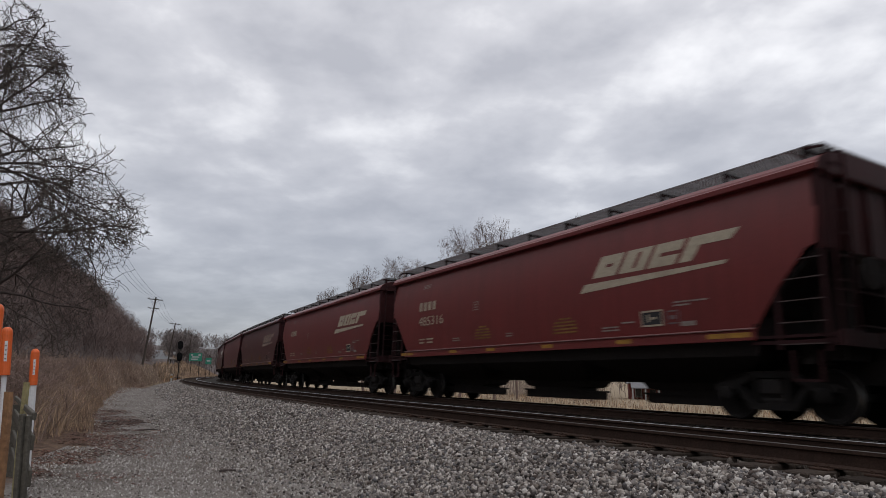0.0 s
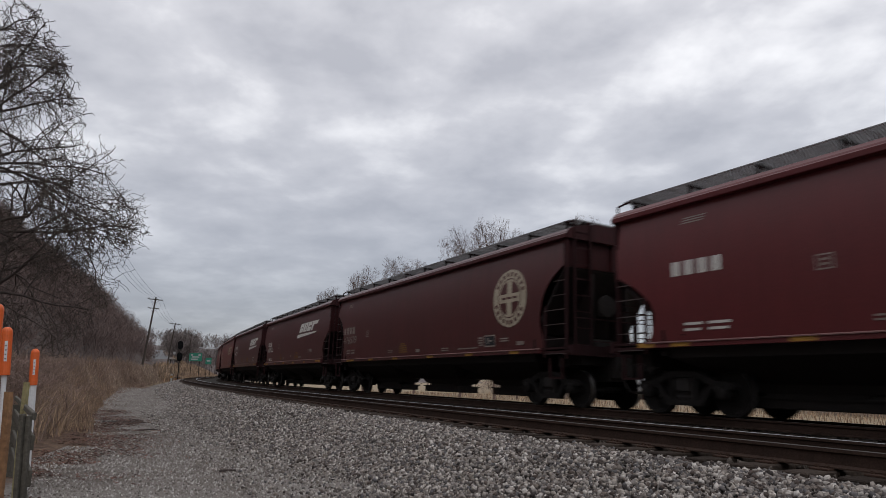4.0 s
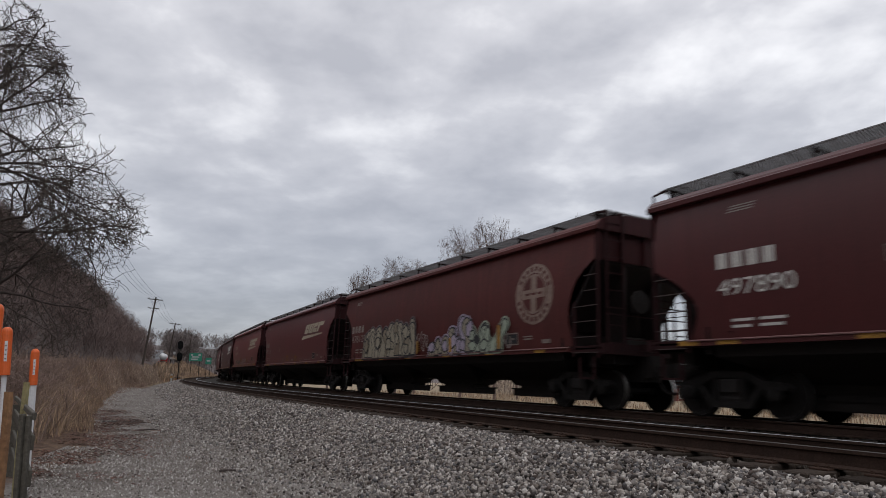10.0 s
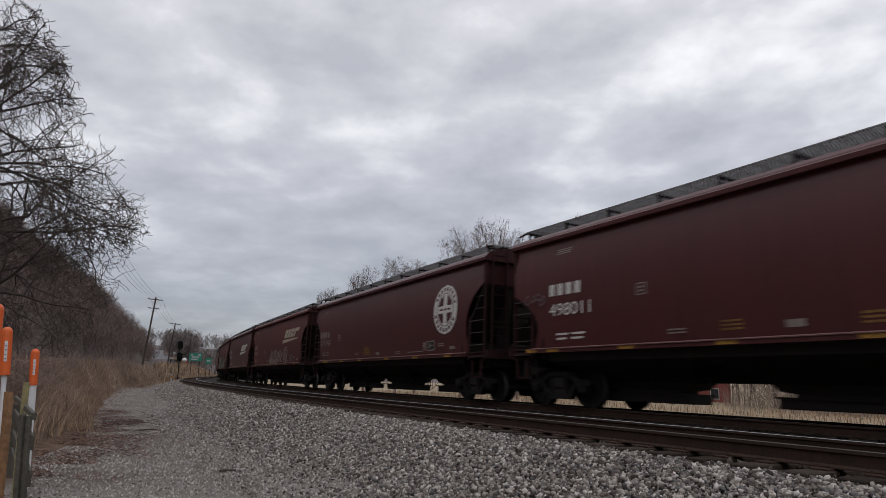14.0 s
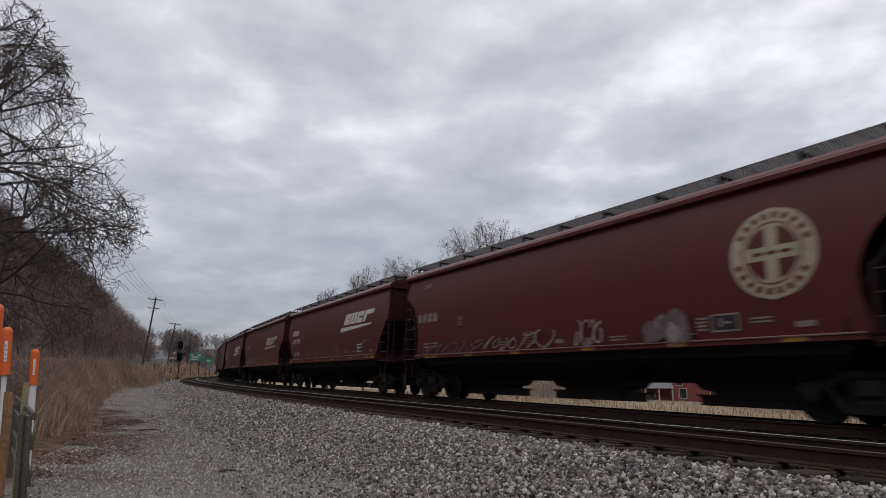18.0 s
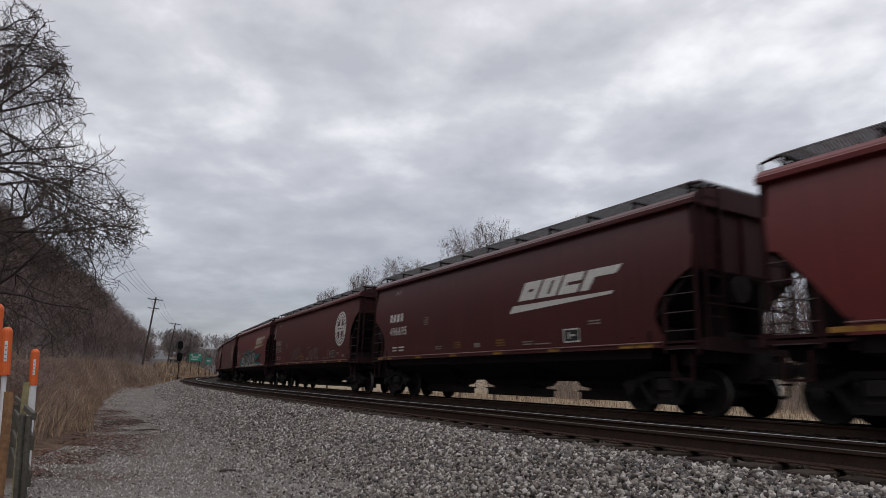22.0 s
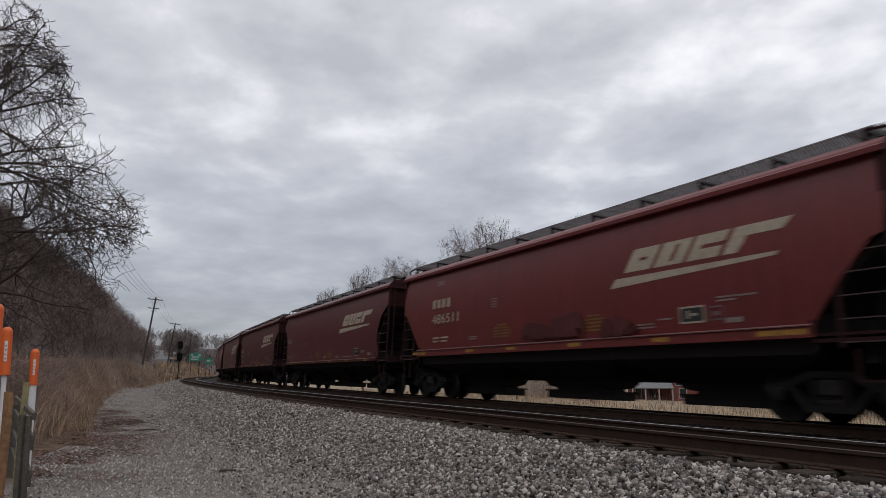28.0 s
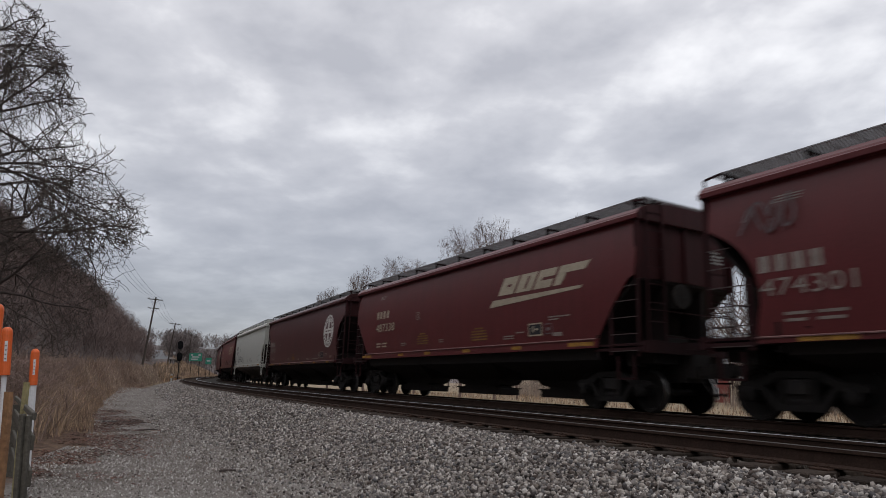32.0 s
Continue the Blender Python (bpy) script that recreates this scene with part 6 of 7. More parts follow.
# ---- litter on the ground near the road ----
def litter():
    rng = np.random.default_rng(31)
    V, F = [], []
    for i in range(11000):
        s = rng.uniform(-15, 6)
        w = road_edge(s) - 0.15 + rng.normal(0, 0.55) + (0.8 if rng.random() < 0.12 else 0)
        x, y, _ = plan_point(s, w)
        if noise.noise((x * 0.7, y * 0.7, 12)) < -0.05:
            continue
        z = ground_z(x, y, w) + 0.012
        r = rng.uniform(0.012, 0.035)
        a = rng.random() * 6.28
        k = len(V)
        for da, rr in ((0, 1.3), (1.57, 0.6), (3.14, 1.1), (4.71, 0.6)):
            V.append((x + r * rr * math.cos(a + da), y + r * rr * math.sin(a + da), z + rng.uniform(0, 0.022)))
        F.append((k, k + 1, k + 2, k + 3))
    ob = raw_mesh("leaf_litter", V, F, M_LITTER)
    tagged(ob, "russet fallen leaves along the edge of the road", "leaves", kind="stuff")


litter()


def fallen_stick(x, y, ln, a, label):
    z = ground_z(x, y, track_w(x, y)) + 0.02
    bm = bmesh.new()
    d = Vector((math.cos(a), math.sin(a), 0.02))
    rod(bm, Vector((0, 0, 0)) - d * ln / 2, d * ln * 0.1 + Vector((0, 0, 0.01)), 0.02, 6)
    rod(bm, d * ln * 0.1 + Vector((0, 0, 0.01)), d * ln / 2 + Vector((0.02, 0.03, 0)), 0.019, 6, 0.012)
    ob = part("fallen_stick", bm, M_BARK)
    ob.location = (x, y, z)
    tagged(ob, label, "stick")


fallen_stick(-3.2, 9.9, 0.22, 0.2, "short dark piece of wood on the gravel")
fallen_stick(-7.6, 16.8, 0.5, 0.5, "dark broken stick on the gravel road")


def damp_patch():
    """A dark, damp streak of dirt on the road."""
    rng = random.Random(3)
    vs = []
    n = 28
    cx, cy, _ = plan_point(-0.8, -10.45)
    for i in range(n):
        a = 2 * math.pi * i / n
        r = 1 + rng.uniform(-0.25, 0.25)
        s, w = -0.8 + 1.4 * r * math.sin(a), -10.45 + 0.6 * r * math.cos(a)
        x, y, _ = plan_point(s, w)
        vs.append((x, y, ground_z(x, y, w) + 0.014))
    vs.append((cx, cy, ground_z(cx, cy, -10.45) + 0.02))
    ob = mesh_part("damp_patch", vs, [(i, (i + 1) % n, n) for i in range(n)], M_DAMP)
    tagged(ob, "dark damp streak of dirt on the gravel road", "dirt", kind="structure")


damp_patch()

# ---- ties, plates and ballast ----
def build_ties():
    bm = bmesh.new()
    box(bm, -0.115, 0.115, -1.3, 1.3, -0.18, 0.0, 0.012)
    tie_me = bpy.data.meshes.new("tie")
    bm.to_mesh(tie_me)
    bm.free()
    tie_me.materials.append(M_TIE)
    bm = bmesh.new()
    box(bm, -0.09, 0.09, -0.17, 0.17, 0.0, 0.02, 0.004)
    for sx in (-0.05, 0.05):
        for sy in (-0.10, 0.10):
            box(bm, sx - 0.012, sx + 0.012, sy - 0.012, sy + 0.012, 0.02, 0.045)
    plate_me = bpy.data.meshes.new("tie_plate")
    bm.to_mesh(plate_me)
    bm.free()
    plate_me.materials.append(M_PLATE)
    rng = np.random.default_rng(9)
    tie_v = [v.co[:] for v in tie_me.vertices]
    for tr, off, drop in TRACKS:
        rest = []
        for i in range(300):
            s = -30 + 0.52 * i
            jig = rng.normal(0, 0.012)
            a = Vector(track_point(s + jig, off + rng.normal(0, 0.03), -0.198 - drop))
            _, _, h = centre_line(s)
            m = pose(a.x, a.y, a.z, math.degrees(math.atan(TILT)), 0, 90 - math.degrees(h) + rng.normal(0, 0.6))
            if i < 190 if off < 0 else i < 110:
                ob = new("tie", tie_me)
                ob.parent = tr
                ob.matrix_basis = m
                if off < 0:
                    b = Vector(track_point(s + jig, off - 0.7525, -0.198 - drop))
                    pl = new("tie_plate", plate_me)
                    pl.parent = tr
                    pl.matrix_basis = pose(b.x, b.y, b.z, math.degrees(math.atan(TILT)), 0, 90 - math.degrees(h))
            else:
                rest.append(np.array(m))
        faces = [list(p.vertices) for p in tie_me.polygons]
        quads = [f for f in faces if len(f) == 4]
        v, f = repeat_mesh(tie_v, quads, rest)
        ob = raw_mesh("far_ties", v, f, M_TIE, tr)
        tagged(ob, kind="stuff")


build_ties()


def stone_shapes(n, seed):
    rng = np.random.default_rng(seed)
    out = []
    octa = np.array([(1, 0, 0), (-1, 0, 0), (0, 1, 0), (0, -1, 0), (0, 0, 1), (0, 0, -1)], float) * 0.66
    tri = np.array([(0, 2, 4), (2, 1, 4), (1, 3, 4), (3, 0, 4), (2, 0, 5), (1, 2, 5), (3, 1, 5), (0, 3, 5)])
    for _ in range(n):
        v = octa * rng.uniform(0.75, 1.2, 3) + rng.normal(0, 0.17, (6, 3))
        out.append((v, tri))
    return out


def block_shapes(n, seed):
    """Broken blocks for the stones seen nearest."""
    rng = np.random.default_rng(seed)
    cube = np.array([(x, y, z) for z in (-1, 1) for y in (-1, 1) for x in (-1, 1)], float) * 0.42
    tri = np.array([(0, 2, 1), (1, 2, 3), (4, 5, 6), (5, 7, 6), (0, 1, 4), (1, 5, 4), (2, 6, 3), (3, 6, 7), (0, 4, 2), (2, 4, 6), (1, 3, 5), (3, 7, 5)])
    return [(cube * rng.uniform(0.7, 1.25, 3) + rng.normal(0, 0.11, (8, 3)), tri) for _ in range(n)]


def crumb_shapes(n, seed):
    """Small stones pressed into the road: only what stands out of it."""
    rng = np.random.default_rng(seed)
    base = np.array([(0.55, 0, -0.3), (0, 0.55, -0.3), (-0.55, 0, -0.3), (0, -0.55, -0.3), (0.32, 0.22, 0.42), (-0.32, 0.22, 0.42), (0, -0.36, 0.42)], float)
    tri = np.array([(0, 1, 4), (1, 5, 4), (1, 2, 5), (2, 6, 5), (2, 3, 6), (3, 0, 6), (0, 4, 6), (4, 5, 6)])
    return [(base * rng.uniform(0.75, 1.25, 3) + rng.normal(0, 0.12, (7, 3)), tri) for _ in range(n)]


STONES = stone_shapes(16, 2)
BLOCKS = block_shapes(20, 3)
CRUMBS = crumb_shapes(12, 4)


def random_turns(rng, n):
    q = rng.normal(0, 1, (n, 4))
    q /= np.linalg.norm(q, axis=1, keepdims=True)
    w, x, y, z = q.T
    return np.stack([np.stack([1 - 2 * (y * y + z * z), 2 * (x * y - z * w), 2 * (x * z + y * w)], 1),
                     np.stack([2 * (x * y + z * w), 1 - 2 * (x * x + z * z), 2 * (y * z - x * w)], 1),
                     np.stack([2 * (x * z - y * w), 2 * (y * z + x * w), 1 - 2 * (x * x + y * y)], 1)], 1)


def stones(name, label, beds, mat, seed, shapes=STONES, level=False):
    """beds: (s0, s1, w0, w1, how many, least and largest size)."""
    rng = np.random.default_rng(seed)
    mats = []
    for s0, s1, w0, w1, n, a, b in beds:
        s = rng.uniform(s0, s1, n)
        w = rng.uniform(w0, w1, n)
        size = a + (b - a) * rng.random(n) ** 1.6
        R = random_turns(rng, n)
        if level:
            a = rng.random(n) * 6.283
            R = np.zeros((n, 3, 3))
            R[:, 0, 0], R[:, 0, 1], R[:, 1, 0], R[:, 1, 1], R[:, 2, 2] = np.cos(a), -np.sin(a), np.sin(a), np.cos(a), 1
        R = R * size[:, None, None]
        m = np.zeros((n, 4, 4))
        m[:, :3, :3] = R
        m[:, 3, 3] = 1
        for i in range(n):
            if level:
                w[i] = max(w[i], road_edge(s[i]) - 0.1 + (w[i] + 8) * 0.12)
            x, y, _ = plan_point(s[i], w[i])
            m[i, :3, 3] = (x, y, ground_z(x, y, w[i]) + size[i] * (0.22 if level else 0.34))
        mats.append(m)
    m = np.concatenate(mats)
    kind = rng.integers(0, len(shapes), len(m))
    Vs, Fs, off = [], [], 0
    for i, (bv, bf) in enumerate(shapes):
        sel = m[kind == i]
        v, f = repeat_mesh(bv, bf, sel)
        Vs.append(v)
        Fs.append(f + off)
        off += len(v)
    ob = raw_mesh(name, np.concatenate(Vs), np.concatenate(Fs), mat)
    tagged(ob, label, "stones", kind="stuff")


stones("ballast", "loose angular grey ballast stones on the track bank", [
    (-22, -8, -8.1, -5.95, 36000, 0.023, 0.052)], M_STONE, 4, BLOCKS)
stones("ballast", "grey ballast stones along the curving track", [
    (-8, 6, -8.1, -6.0, 15000, 0.031, 0.068), (6, 30, -8.1, -6.0, 10000, 0.046, 0.092), (30, 60, -8.1, -6.0, 4500, 0.06, 0.115), (60, 115, -8.0, -6.0, 2600, 0.085, 0.145),
    (-22, 10, -8.4, -7.7, 7000, 0.02, 0.06), (-22, 6, -8.9, -8.2, 5000, 0.014, 0.05), (-22, 6, -9.8, -8.4, 3500, 0.012, 0.045), (-38, -22, -8.1, -6.0, 3500, 0.05, 0.09)], M_STONE, 6)
stones("ballast", "oily ballast stones between the rails, darkened for the train's shade", [(-22, 16, -5.9, 1.6, 9000, 0.035, 0.07), (-38, -22, -5.9, 1.6, 1500, 0.05, 0.08)], M_DARKSTONE, 8)
stones("road_gravel", "small loose gravel strewn over the service road", [
    (-21, -8, -12.2, -8.0, 34000, 0.008, 0.032), (-8, 10, -11.4, -7.9, 12000, 0.013, 0.036), (10, 45, -11.1, -7.8, 6500, 0.022, 0.046), (-20, 20, -9.4, -7.9, 3000, 0.02, 0.05), (-34, -20, -12.5, -8.0, 4000, 0.02, 0.04)], M_PEBBLE, 5, CRUMBS, True)

# ---- paintwork of each car ----
def stencil(car, name, mat, bars, label=""):
    bm = bmesh.new()
    for x, z, w, h in bars:
        bar(bm, x, z, w, h)
    return tagged(part(name, bm, mat, car, label), kind="stuff")


# where each type carries its lettering: mark (x, z, width), number (z, width), notices (x, z, width), placard (x, z), square, corner, small blocks
LETTERS = {
    "plain": dict(mark=(5.97, 2.88, 1.24), number=(2.37, 1.74), notices=((2.26, 1.75, 0.84), (-1.40, 1.71, 0.92)), placard=(-4.33, 1.72), badge=(-4.98, 1.72), square=(2.36, 2.62), corner=(5.80, 3.66),
                  bars=((3.61, 1.75, 0.43, 2), (0.63, 1.75, 0.28, 2), (-3.16, 1.67, 0.50, 2), (-3.76, 1.81, 0.36, 1), (-5.20, 2.06, 0.40, 2), (-5.62, 2.12, 0.40, 1)), blocks=((-5.35, 1.66, 0.34, 0.09),), data=(5.93, 1.76)),
    "mid": dict(mark=(6.74, 2.87, 1.30), number=(2.36, 1.60), notices=((2.16, 1.71, 0.86), (-1.10, 1.66, 0.88)), placard=(-4.48, 1.68), badge=None, square=(4.66, 2.56), corner=(6.50, 3.66),
                bars=((3.40, 1.70, 0.46, 2), (1.10, 1.72, 0.30, 1), (-2.78, 1.67, 0.48, 2), (-3.70, 1.66, 0.54, 1), (-5.10, 2.02, 0.38, 2), (-5.54, 2.10, 0.40, 1)), blocks=((-5.97, 1.63, 0.30, 0.09),), data=(6.12, 1.74)),
    "round": dict(mark=(7.33, 2.46, 1.16), number=(2.05, 1.58), notices=((1.33, 1.50, 0.72), (-0.66, 1.46, 0.84)), placard=(-4.68, 1.52), badge=None, square=(3.35, 2.10), corner=(7.05, 3.67),
                  bars=((2.35, 1.53, 0.43, 2), (-2.01, 1.46, 0.47, 2), (-3.11, 1.48, 1.20, 1), (-5.50, 1.62, 0.40, 2)), blocks=((-0.11, 1.48, 0.31, 0.10), (-6.3, 1.50, 0.34, 0.10)), data=(6.95, 1.60)),
    "short": dict(mark=(6.35, 2.65, 1.19), number=(2.15, 1.47), notices=((1.49, 1.53, 0.46), (-0.96, 1.50, 0.46)), placard=(-3.94, 1.50), badge=None, square=(3.48, 2.39), corner=(6.12, 3.70),
                  bars=((2.71, 1.53, 0.45, 2), (-2.22, 1.49, 0.45, 2), (-2.76, 1.48, 0.64, 1), (-4.85, 1.86, 0.40, 2)), blocks=((0.24, 1.51, 0.34, 0.13),), data=(6.13, 1.56)),
    "low": dict(mark=(6.25, 2.83, 1.18), number=(2.27, 1.58), notices=((1.95, 1.74, 0.62), (-1.62, 1.72, 0.76)), placard=(-4.35, 1.75), badge=None, square=(4.05, 2.62), corner=(6.05, 3.66),
                bars=((3.25, 1.66, 0.50, 3), (-2.40, 1.72, 0.40, 4), (-3.15, 1.68, 0.50, 3), (-3.75, 1.72, 0.62, 1), (-5.05, 1.92, 0.42, 2)), blocks=(), data=(6.10, 1.62)),
    "grey": dict(mark=(6.67, 2.80, 0.92), number=(2.32, 1.06), notices=(), placard=None, badge=None, square=(4.55, 2.62), corner=None,
                 bars=((2.75, 1.66, 1.0, 4), (-0.05, 1.69, 0.42, 3), (-1.21, 1.70, 0.90, 4), (-2.23, 1.66, 0.46, 2), (-5.32, 1.68, 0.5, 2), (-5.60, 1.92, 0.36, 3), (-6.02, 2.04, 0.36, 2)), blocks=(), data=(6.6, 1.80)),
}
LETTERS["deep"] = dict(LETTERS["short"], mark=(6.45, 2.49, 1.12), number=(2.14, 1.54), notices=((2.75, 1.58, 0.50), (-1.05, 1.60, 0.86)), square=(3.30, 2.30), placard=None, bars=((2.0, 1.62, 0.45, 2), (-2.05, 1.60, 0.50, 2), (-4.0, 1.86, 0.9, 3)), blocks=((-0.0, 1.70, 0.26, 0.10),))


def lettering(car, mat, number, style, old):
    """Reporting mark as four blocks, road number, data lines and notices. old: the older scheme, with fewer notices."""
    L = LETTERS[style]
    ink_black = mat == M_LEAD
    small = M_PALEINK if ink_black else M_DULLWHITE
    x, zb, wm = L["mark"]
    if old:
        wm = 1.42
    step, hb = wm / 3.86, 0.29
    stencil(car, "reporting_mark", mat, [(x - step * i - 0.36 * step * j, zb, step * 0.29, hb) for i in range(4) for j in range(2)])
    zn, wn = L["number"]
    if number:
        figures(car, number, x, zn, wn, 0.30, mat)
    dx, dz = L["data"]
    stencil(car, "data_stencil", small if style == "round" else mat, [(dx, dz + 0.11, 0.42, 0.05), (dx - 0.54, dz + 0.11, 0.48, 0.05), (dx, dz, 0.36, 0.05), (dx - 0.54, dz, 0.42, 0.05)])
    if L["corner"]:
        cx, cz = L["corner"]
        stencil(car, "corner_stencil", small, [(cx - 0.03 * i, cz + 0.05 * i, 0.52, 0.024) for i in range(3)])
    bx, bz = L["square"]
    if old:
        bx, bz = 4.62, 2.24
    stencil(car, "square_stencil", small, [(bx, bz, 0.28, 0.025), (bx, bz + 0.235, 0.28, 0.025), (bx, bz, 0.025, 0.26), (bx - 0.255, bz, 0.025, 0.26), (bx - 0.08, bz + 0.07, 0.12, 0.04), (bx - 0.08, bz + 0.15, 0.12, 0.04)])
    for x0, z0, wd in L["notices"][: 1 if old else 2]:
        rows = (1.0, 1.0, 0.94, 0.86, 0.5) if style != "short" else (1.0, 1.0, 0.9)
        pitch = 0.082 if style in ("plain", "mid", "low") else 0.074
        stencil(car, "notice", M_NOTICE, [(x0 - wd * (1 - k) / 2, z0 + pitch * i, wd * k, 0.040) for i, k in enumerate(rows)], "yellow block of unreadable notice lines")
    stencil(car, "small_stencil", small, [(a, b + 0.065 * i, w, 0.020 if ink_black else 0.032) for a, b, w, n in L["bars"] for i in range(n)])
    if L["blocks"]:
        stencil(car, "patch_stencil", small, L["blocks"])
    if L["badge"]:
        a, b = L["badge"]
        stencil(car, "badge_stencil", M_GHOST, [(a - 0.05, b, 0.26, 0.03), (a - 0.05, b + 0.24, 0.26, 0.03), (a, b + 0.04, 0.03, 0.2), (a - 0.32, b + 0.04, 0.03, 0.2), (a - 0.1, b + 0.09, 0.15, 0.08)])
    if not L["placard"]:
        return
    a, b = L["placard"]
    pl = stencil(car, "placard", M_BLACKP, [(a - 0.03, b + 0.02, 0.52, 0.25)], "black data placard in a white frame")
    bm = bmesh.new()
    for q in ((a, b - 0.02, 0.58, 0.035), (a, b + 0.275, 0.58, 0.035), (a, b - 0.02, 0.035, 0.31), (a - 0.545, b - 0.02, 0.035, 0.31)):
        bar(bm, *q, DECAL_Y + 0.004)
    bar(bm, a - 0.17, b + 0.07, 0.06, 0.16, DECAL_Y + 0.004)
    bar(bm, a - 0.27, b + 0.12, 0.14, 0.05, DECAL_Y + 0.004)
    part("placard_frame", bm, M_DULLWHITE if style == "round" else mat, pl)
    if old:
        stencil(car, "badge_stencil", M_DULLWHITE, [(a + 0.33, b + 0.02 + 0.07 * i, 0.24, 0.04) for i in range(4)])


_tape = []


def tapes(car, xs, z):
    """Reflective strips along the sill."""
    for x in xs:
        if not _tape:
            bm = bmesh.new()
            bar(bm, 0.21, 0.0, 0.44, 0.09, SIDE + 0.039)
            me = bpy.data.meshes.new("reflector_strip")
            bm.to_mesh(me)
            bm.free()
            me.materials.append(M_YELLOW)
            _tape.append(me)
        o = new("reflector_strip", _tape[0])
        o.parent = car
        o.location = (x, 0, z)


SPRAY_Y = SIDE + 0.040     # over the proud side sill


def sprayed(car, name, shapes, mat, lift, label=""):
    bm = bmesh.new()
    for pts in shapes:
        flat_shape(bm, pts, SPRAY_Y + lift)
    return tagged(part(name, bm, mat, car, label), kind="stuff")


def ribbon_pts(pts, w):
    """Quads along a stroke."""
    out = []
    for (x0, z0), (x1, z1) in zip(pts, pts[1:]):
        d = math.hypot(x1 - x0, z1 - z0) or 1e-6
        nx, nz = -(z1 - z0) / d * w / 2, (x1 - x0) / d * w / 2
        ex, ez = (x1 - x0) / d * w * 0.3, (z1 - z0) / d * w * 0.3
        out.append([(x0 + nx - ex, z0 + nz - ez), (x1 + nx + ex, z1 + nz + ez), (x1 - nx + ex, z1 - nz + ez), (x0 - nx - ex, z0 - nz - ez)])
    return out


def blob(cx, cz, rx, rz, rng, n=14, rough=0.14, k=1.0):
    rs = [1 + rng.uniform(-rough, rough) for _ in range(n)]
    return [(cx - k * rx * rs[i] * math.cos(2 * math.pi * i / n), cz + k * rz * rs[i] * math.sin(2 * math.pi * i / n)) for i in range(n)]


def clipped(pts, lo=1.29, hi=3.9):
    return [(x, min(max(z, lo), hi)) for x, z in pts]


def bubble_paint(car, x0, x1, z0, z1, n, fills, rim, seed, halo=None):
    """Swollen overlapping spray-painted forms with dark rims: leaning round-headed stems, one over another; z1 is their height at each end."""
    rng = random.Random(seed)
    outer, rims, inner, marks = bmesh.new(), bmesh.new(), [bmesh.new() for _ in fills], bmesh.new()
    wide = abs(x1 - x0) / n
    for i in range(n):
        t = (i + 0.5) / n
        cx = x0 + (x1 - x0) * t
        top = (z1[0] + (z1[1] - z1[0]) * t) * 1.0 + rng.uniform(-0.16, 0.06)
        low = z0 + (rng.uniform(0, 0.12) if i % 3 else 0)
        hw, lean, belly = wide * rng.uniform(0.5, 1.0), rng.uniform(-0.38, 0.3), rng.uniform(0.5, 1.5)

        def stem_shape(k):
            r = hw + k
            pts = [(cx + r * belly, low - k), (cx + r * 0.8, low + (top - low) * 0.4)]
            for a in range(9):
                b = math.pi * a / 8
                pts.append((cx + lean + r * math.cos(b), top - hw + (hw * 1.1 + k) * math.sin(b)))
            return clipped(pts + [(cx - r * 0.8, low + (top - low) * 0.4), (cx - r * belly, low - k)], 1.29)

        y = SPRAY_Y + 0.004 + 0.0012 * i
        if halo:
            flat_shape(outer, stem_shape(0.10), SPRAY_Y + 0.002)
        flat_shape(rims, stem_shape(0.05), y)
        flat_shape(inner[rng.randrange(len(fills))], stem_shape(0.0), y + 0.0006)
        for q in ribbon_pts([(cx + lean * 0.8 + hw * 0.4, top - hw * 0.5), (cx + lean * 0.5, top - hw * 1.2), (cx - hw * 0.3, low + (top - low) * 0.45)][: 3 if i % 2 else 2], 0.04):
            flat_shape(marks, q, y + 0.0009)
    for i in range(n):
        cx, cz = x0 + (x1 - x0) * rng.random(), z0 + (z1[0] - z0) * rng.uniform(0.2, 0.85)
        rx, rz = wide * rng.uniform(0.35, 0.75), rng.uniform(0.09, 0.24)
        shape = blob(cx, cz, rx, rz, rng, 12, 0.25)
        y = SPRAY_Y + 0.005 + 0.0012 * (n + i)
        flat_shape(rims, clipped([(cx + (px - cx) * 1.25, cz + (pz - cz) * 1.3) for px, pz in shape], 1.29), y)
        flat_shape(inner[rng.randrange(len(fills))], clipped(shape, 1.29), y + 0.0006)
    if halo:
        tagged(part("spray_paint", outer, halo, car), kind="stuff")
    tagged(part("spray_paint", rims, rim, car), kind="stuff")
    for f, bm in zip(fills, inner):
        tagged(part("spray_paint", bm, f, car), kind="stuff")
    tagged(part("spray_paint", marks, rim, car), kind="stuff")


def scribble(car, x0, x1, z0, z1, n, mat, seed, w=0.035):
    """Looping spray-painted scrawl."""
    rng = random.Random(seed)
    quads = []
    for i in range(n):
        cx = x0 + (x1 - x0) * (i + 0.5) / n
        cz = (z0 + z1) / 2 + rng.uniform(-0.06, 0.06)
        rx, rz = abs(x1 - x0) / n * rng.uniform(0.45, 0.8), (z1 - z0) / 2 * rng.uniform(0.6, 1.0)
        a0 = rng.random() * 6.28
        turns = rng.uniform(4.0, 8.5)
        pts = [(cx - rx * math.cos(a0 + turns * k / 12) * (1 - 0.03 * k), cz + rz * math.sin(a0 * 1.7 + turns * 0.8 * k / 12)) for k in range(13)]
        quads += ribbon_pts(clipped(pts), w)
    sprayed(car, "spray_paint", quads, mat, 0.003, "looping spray-painted scrawl")


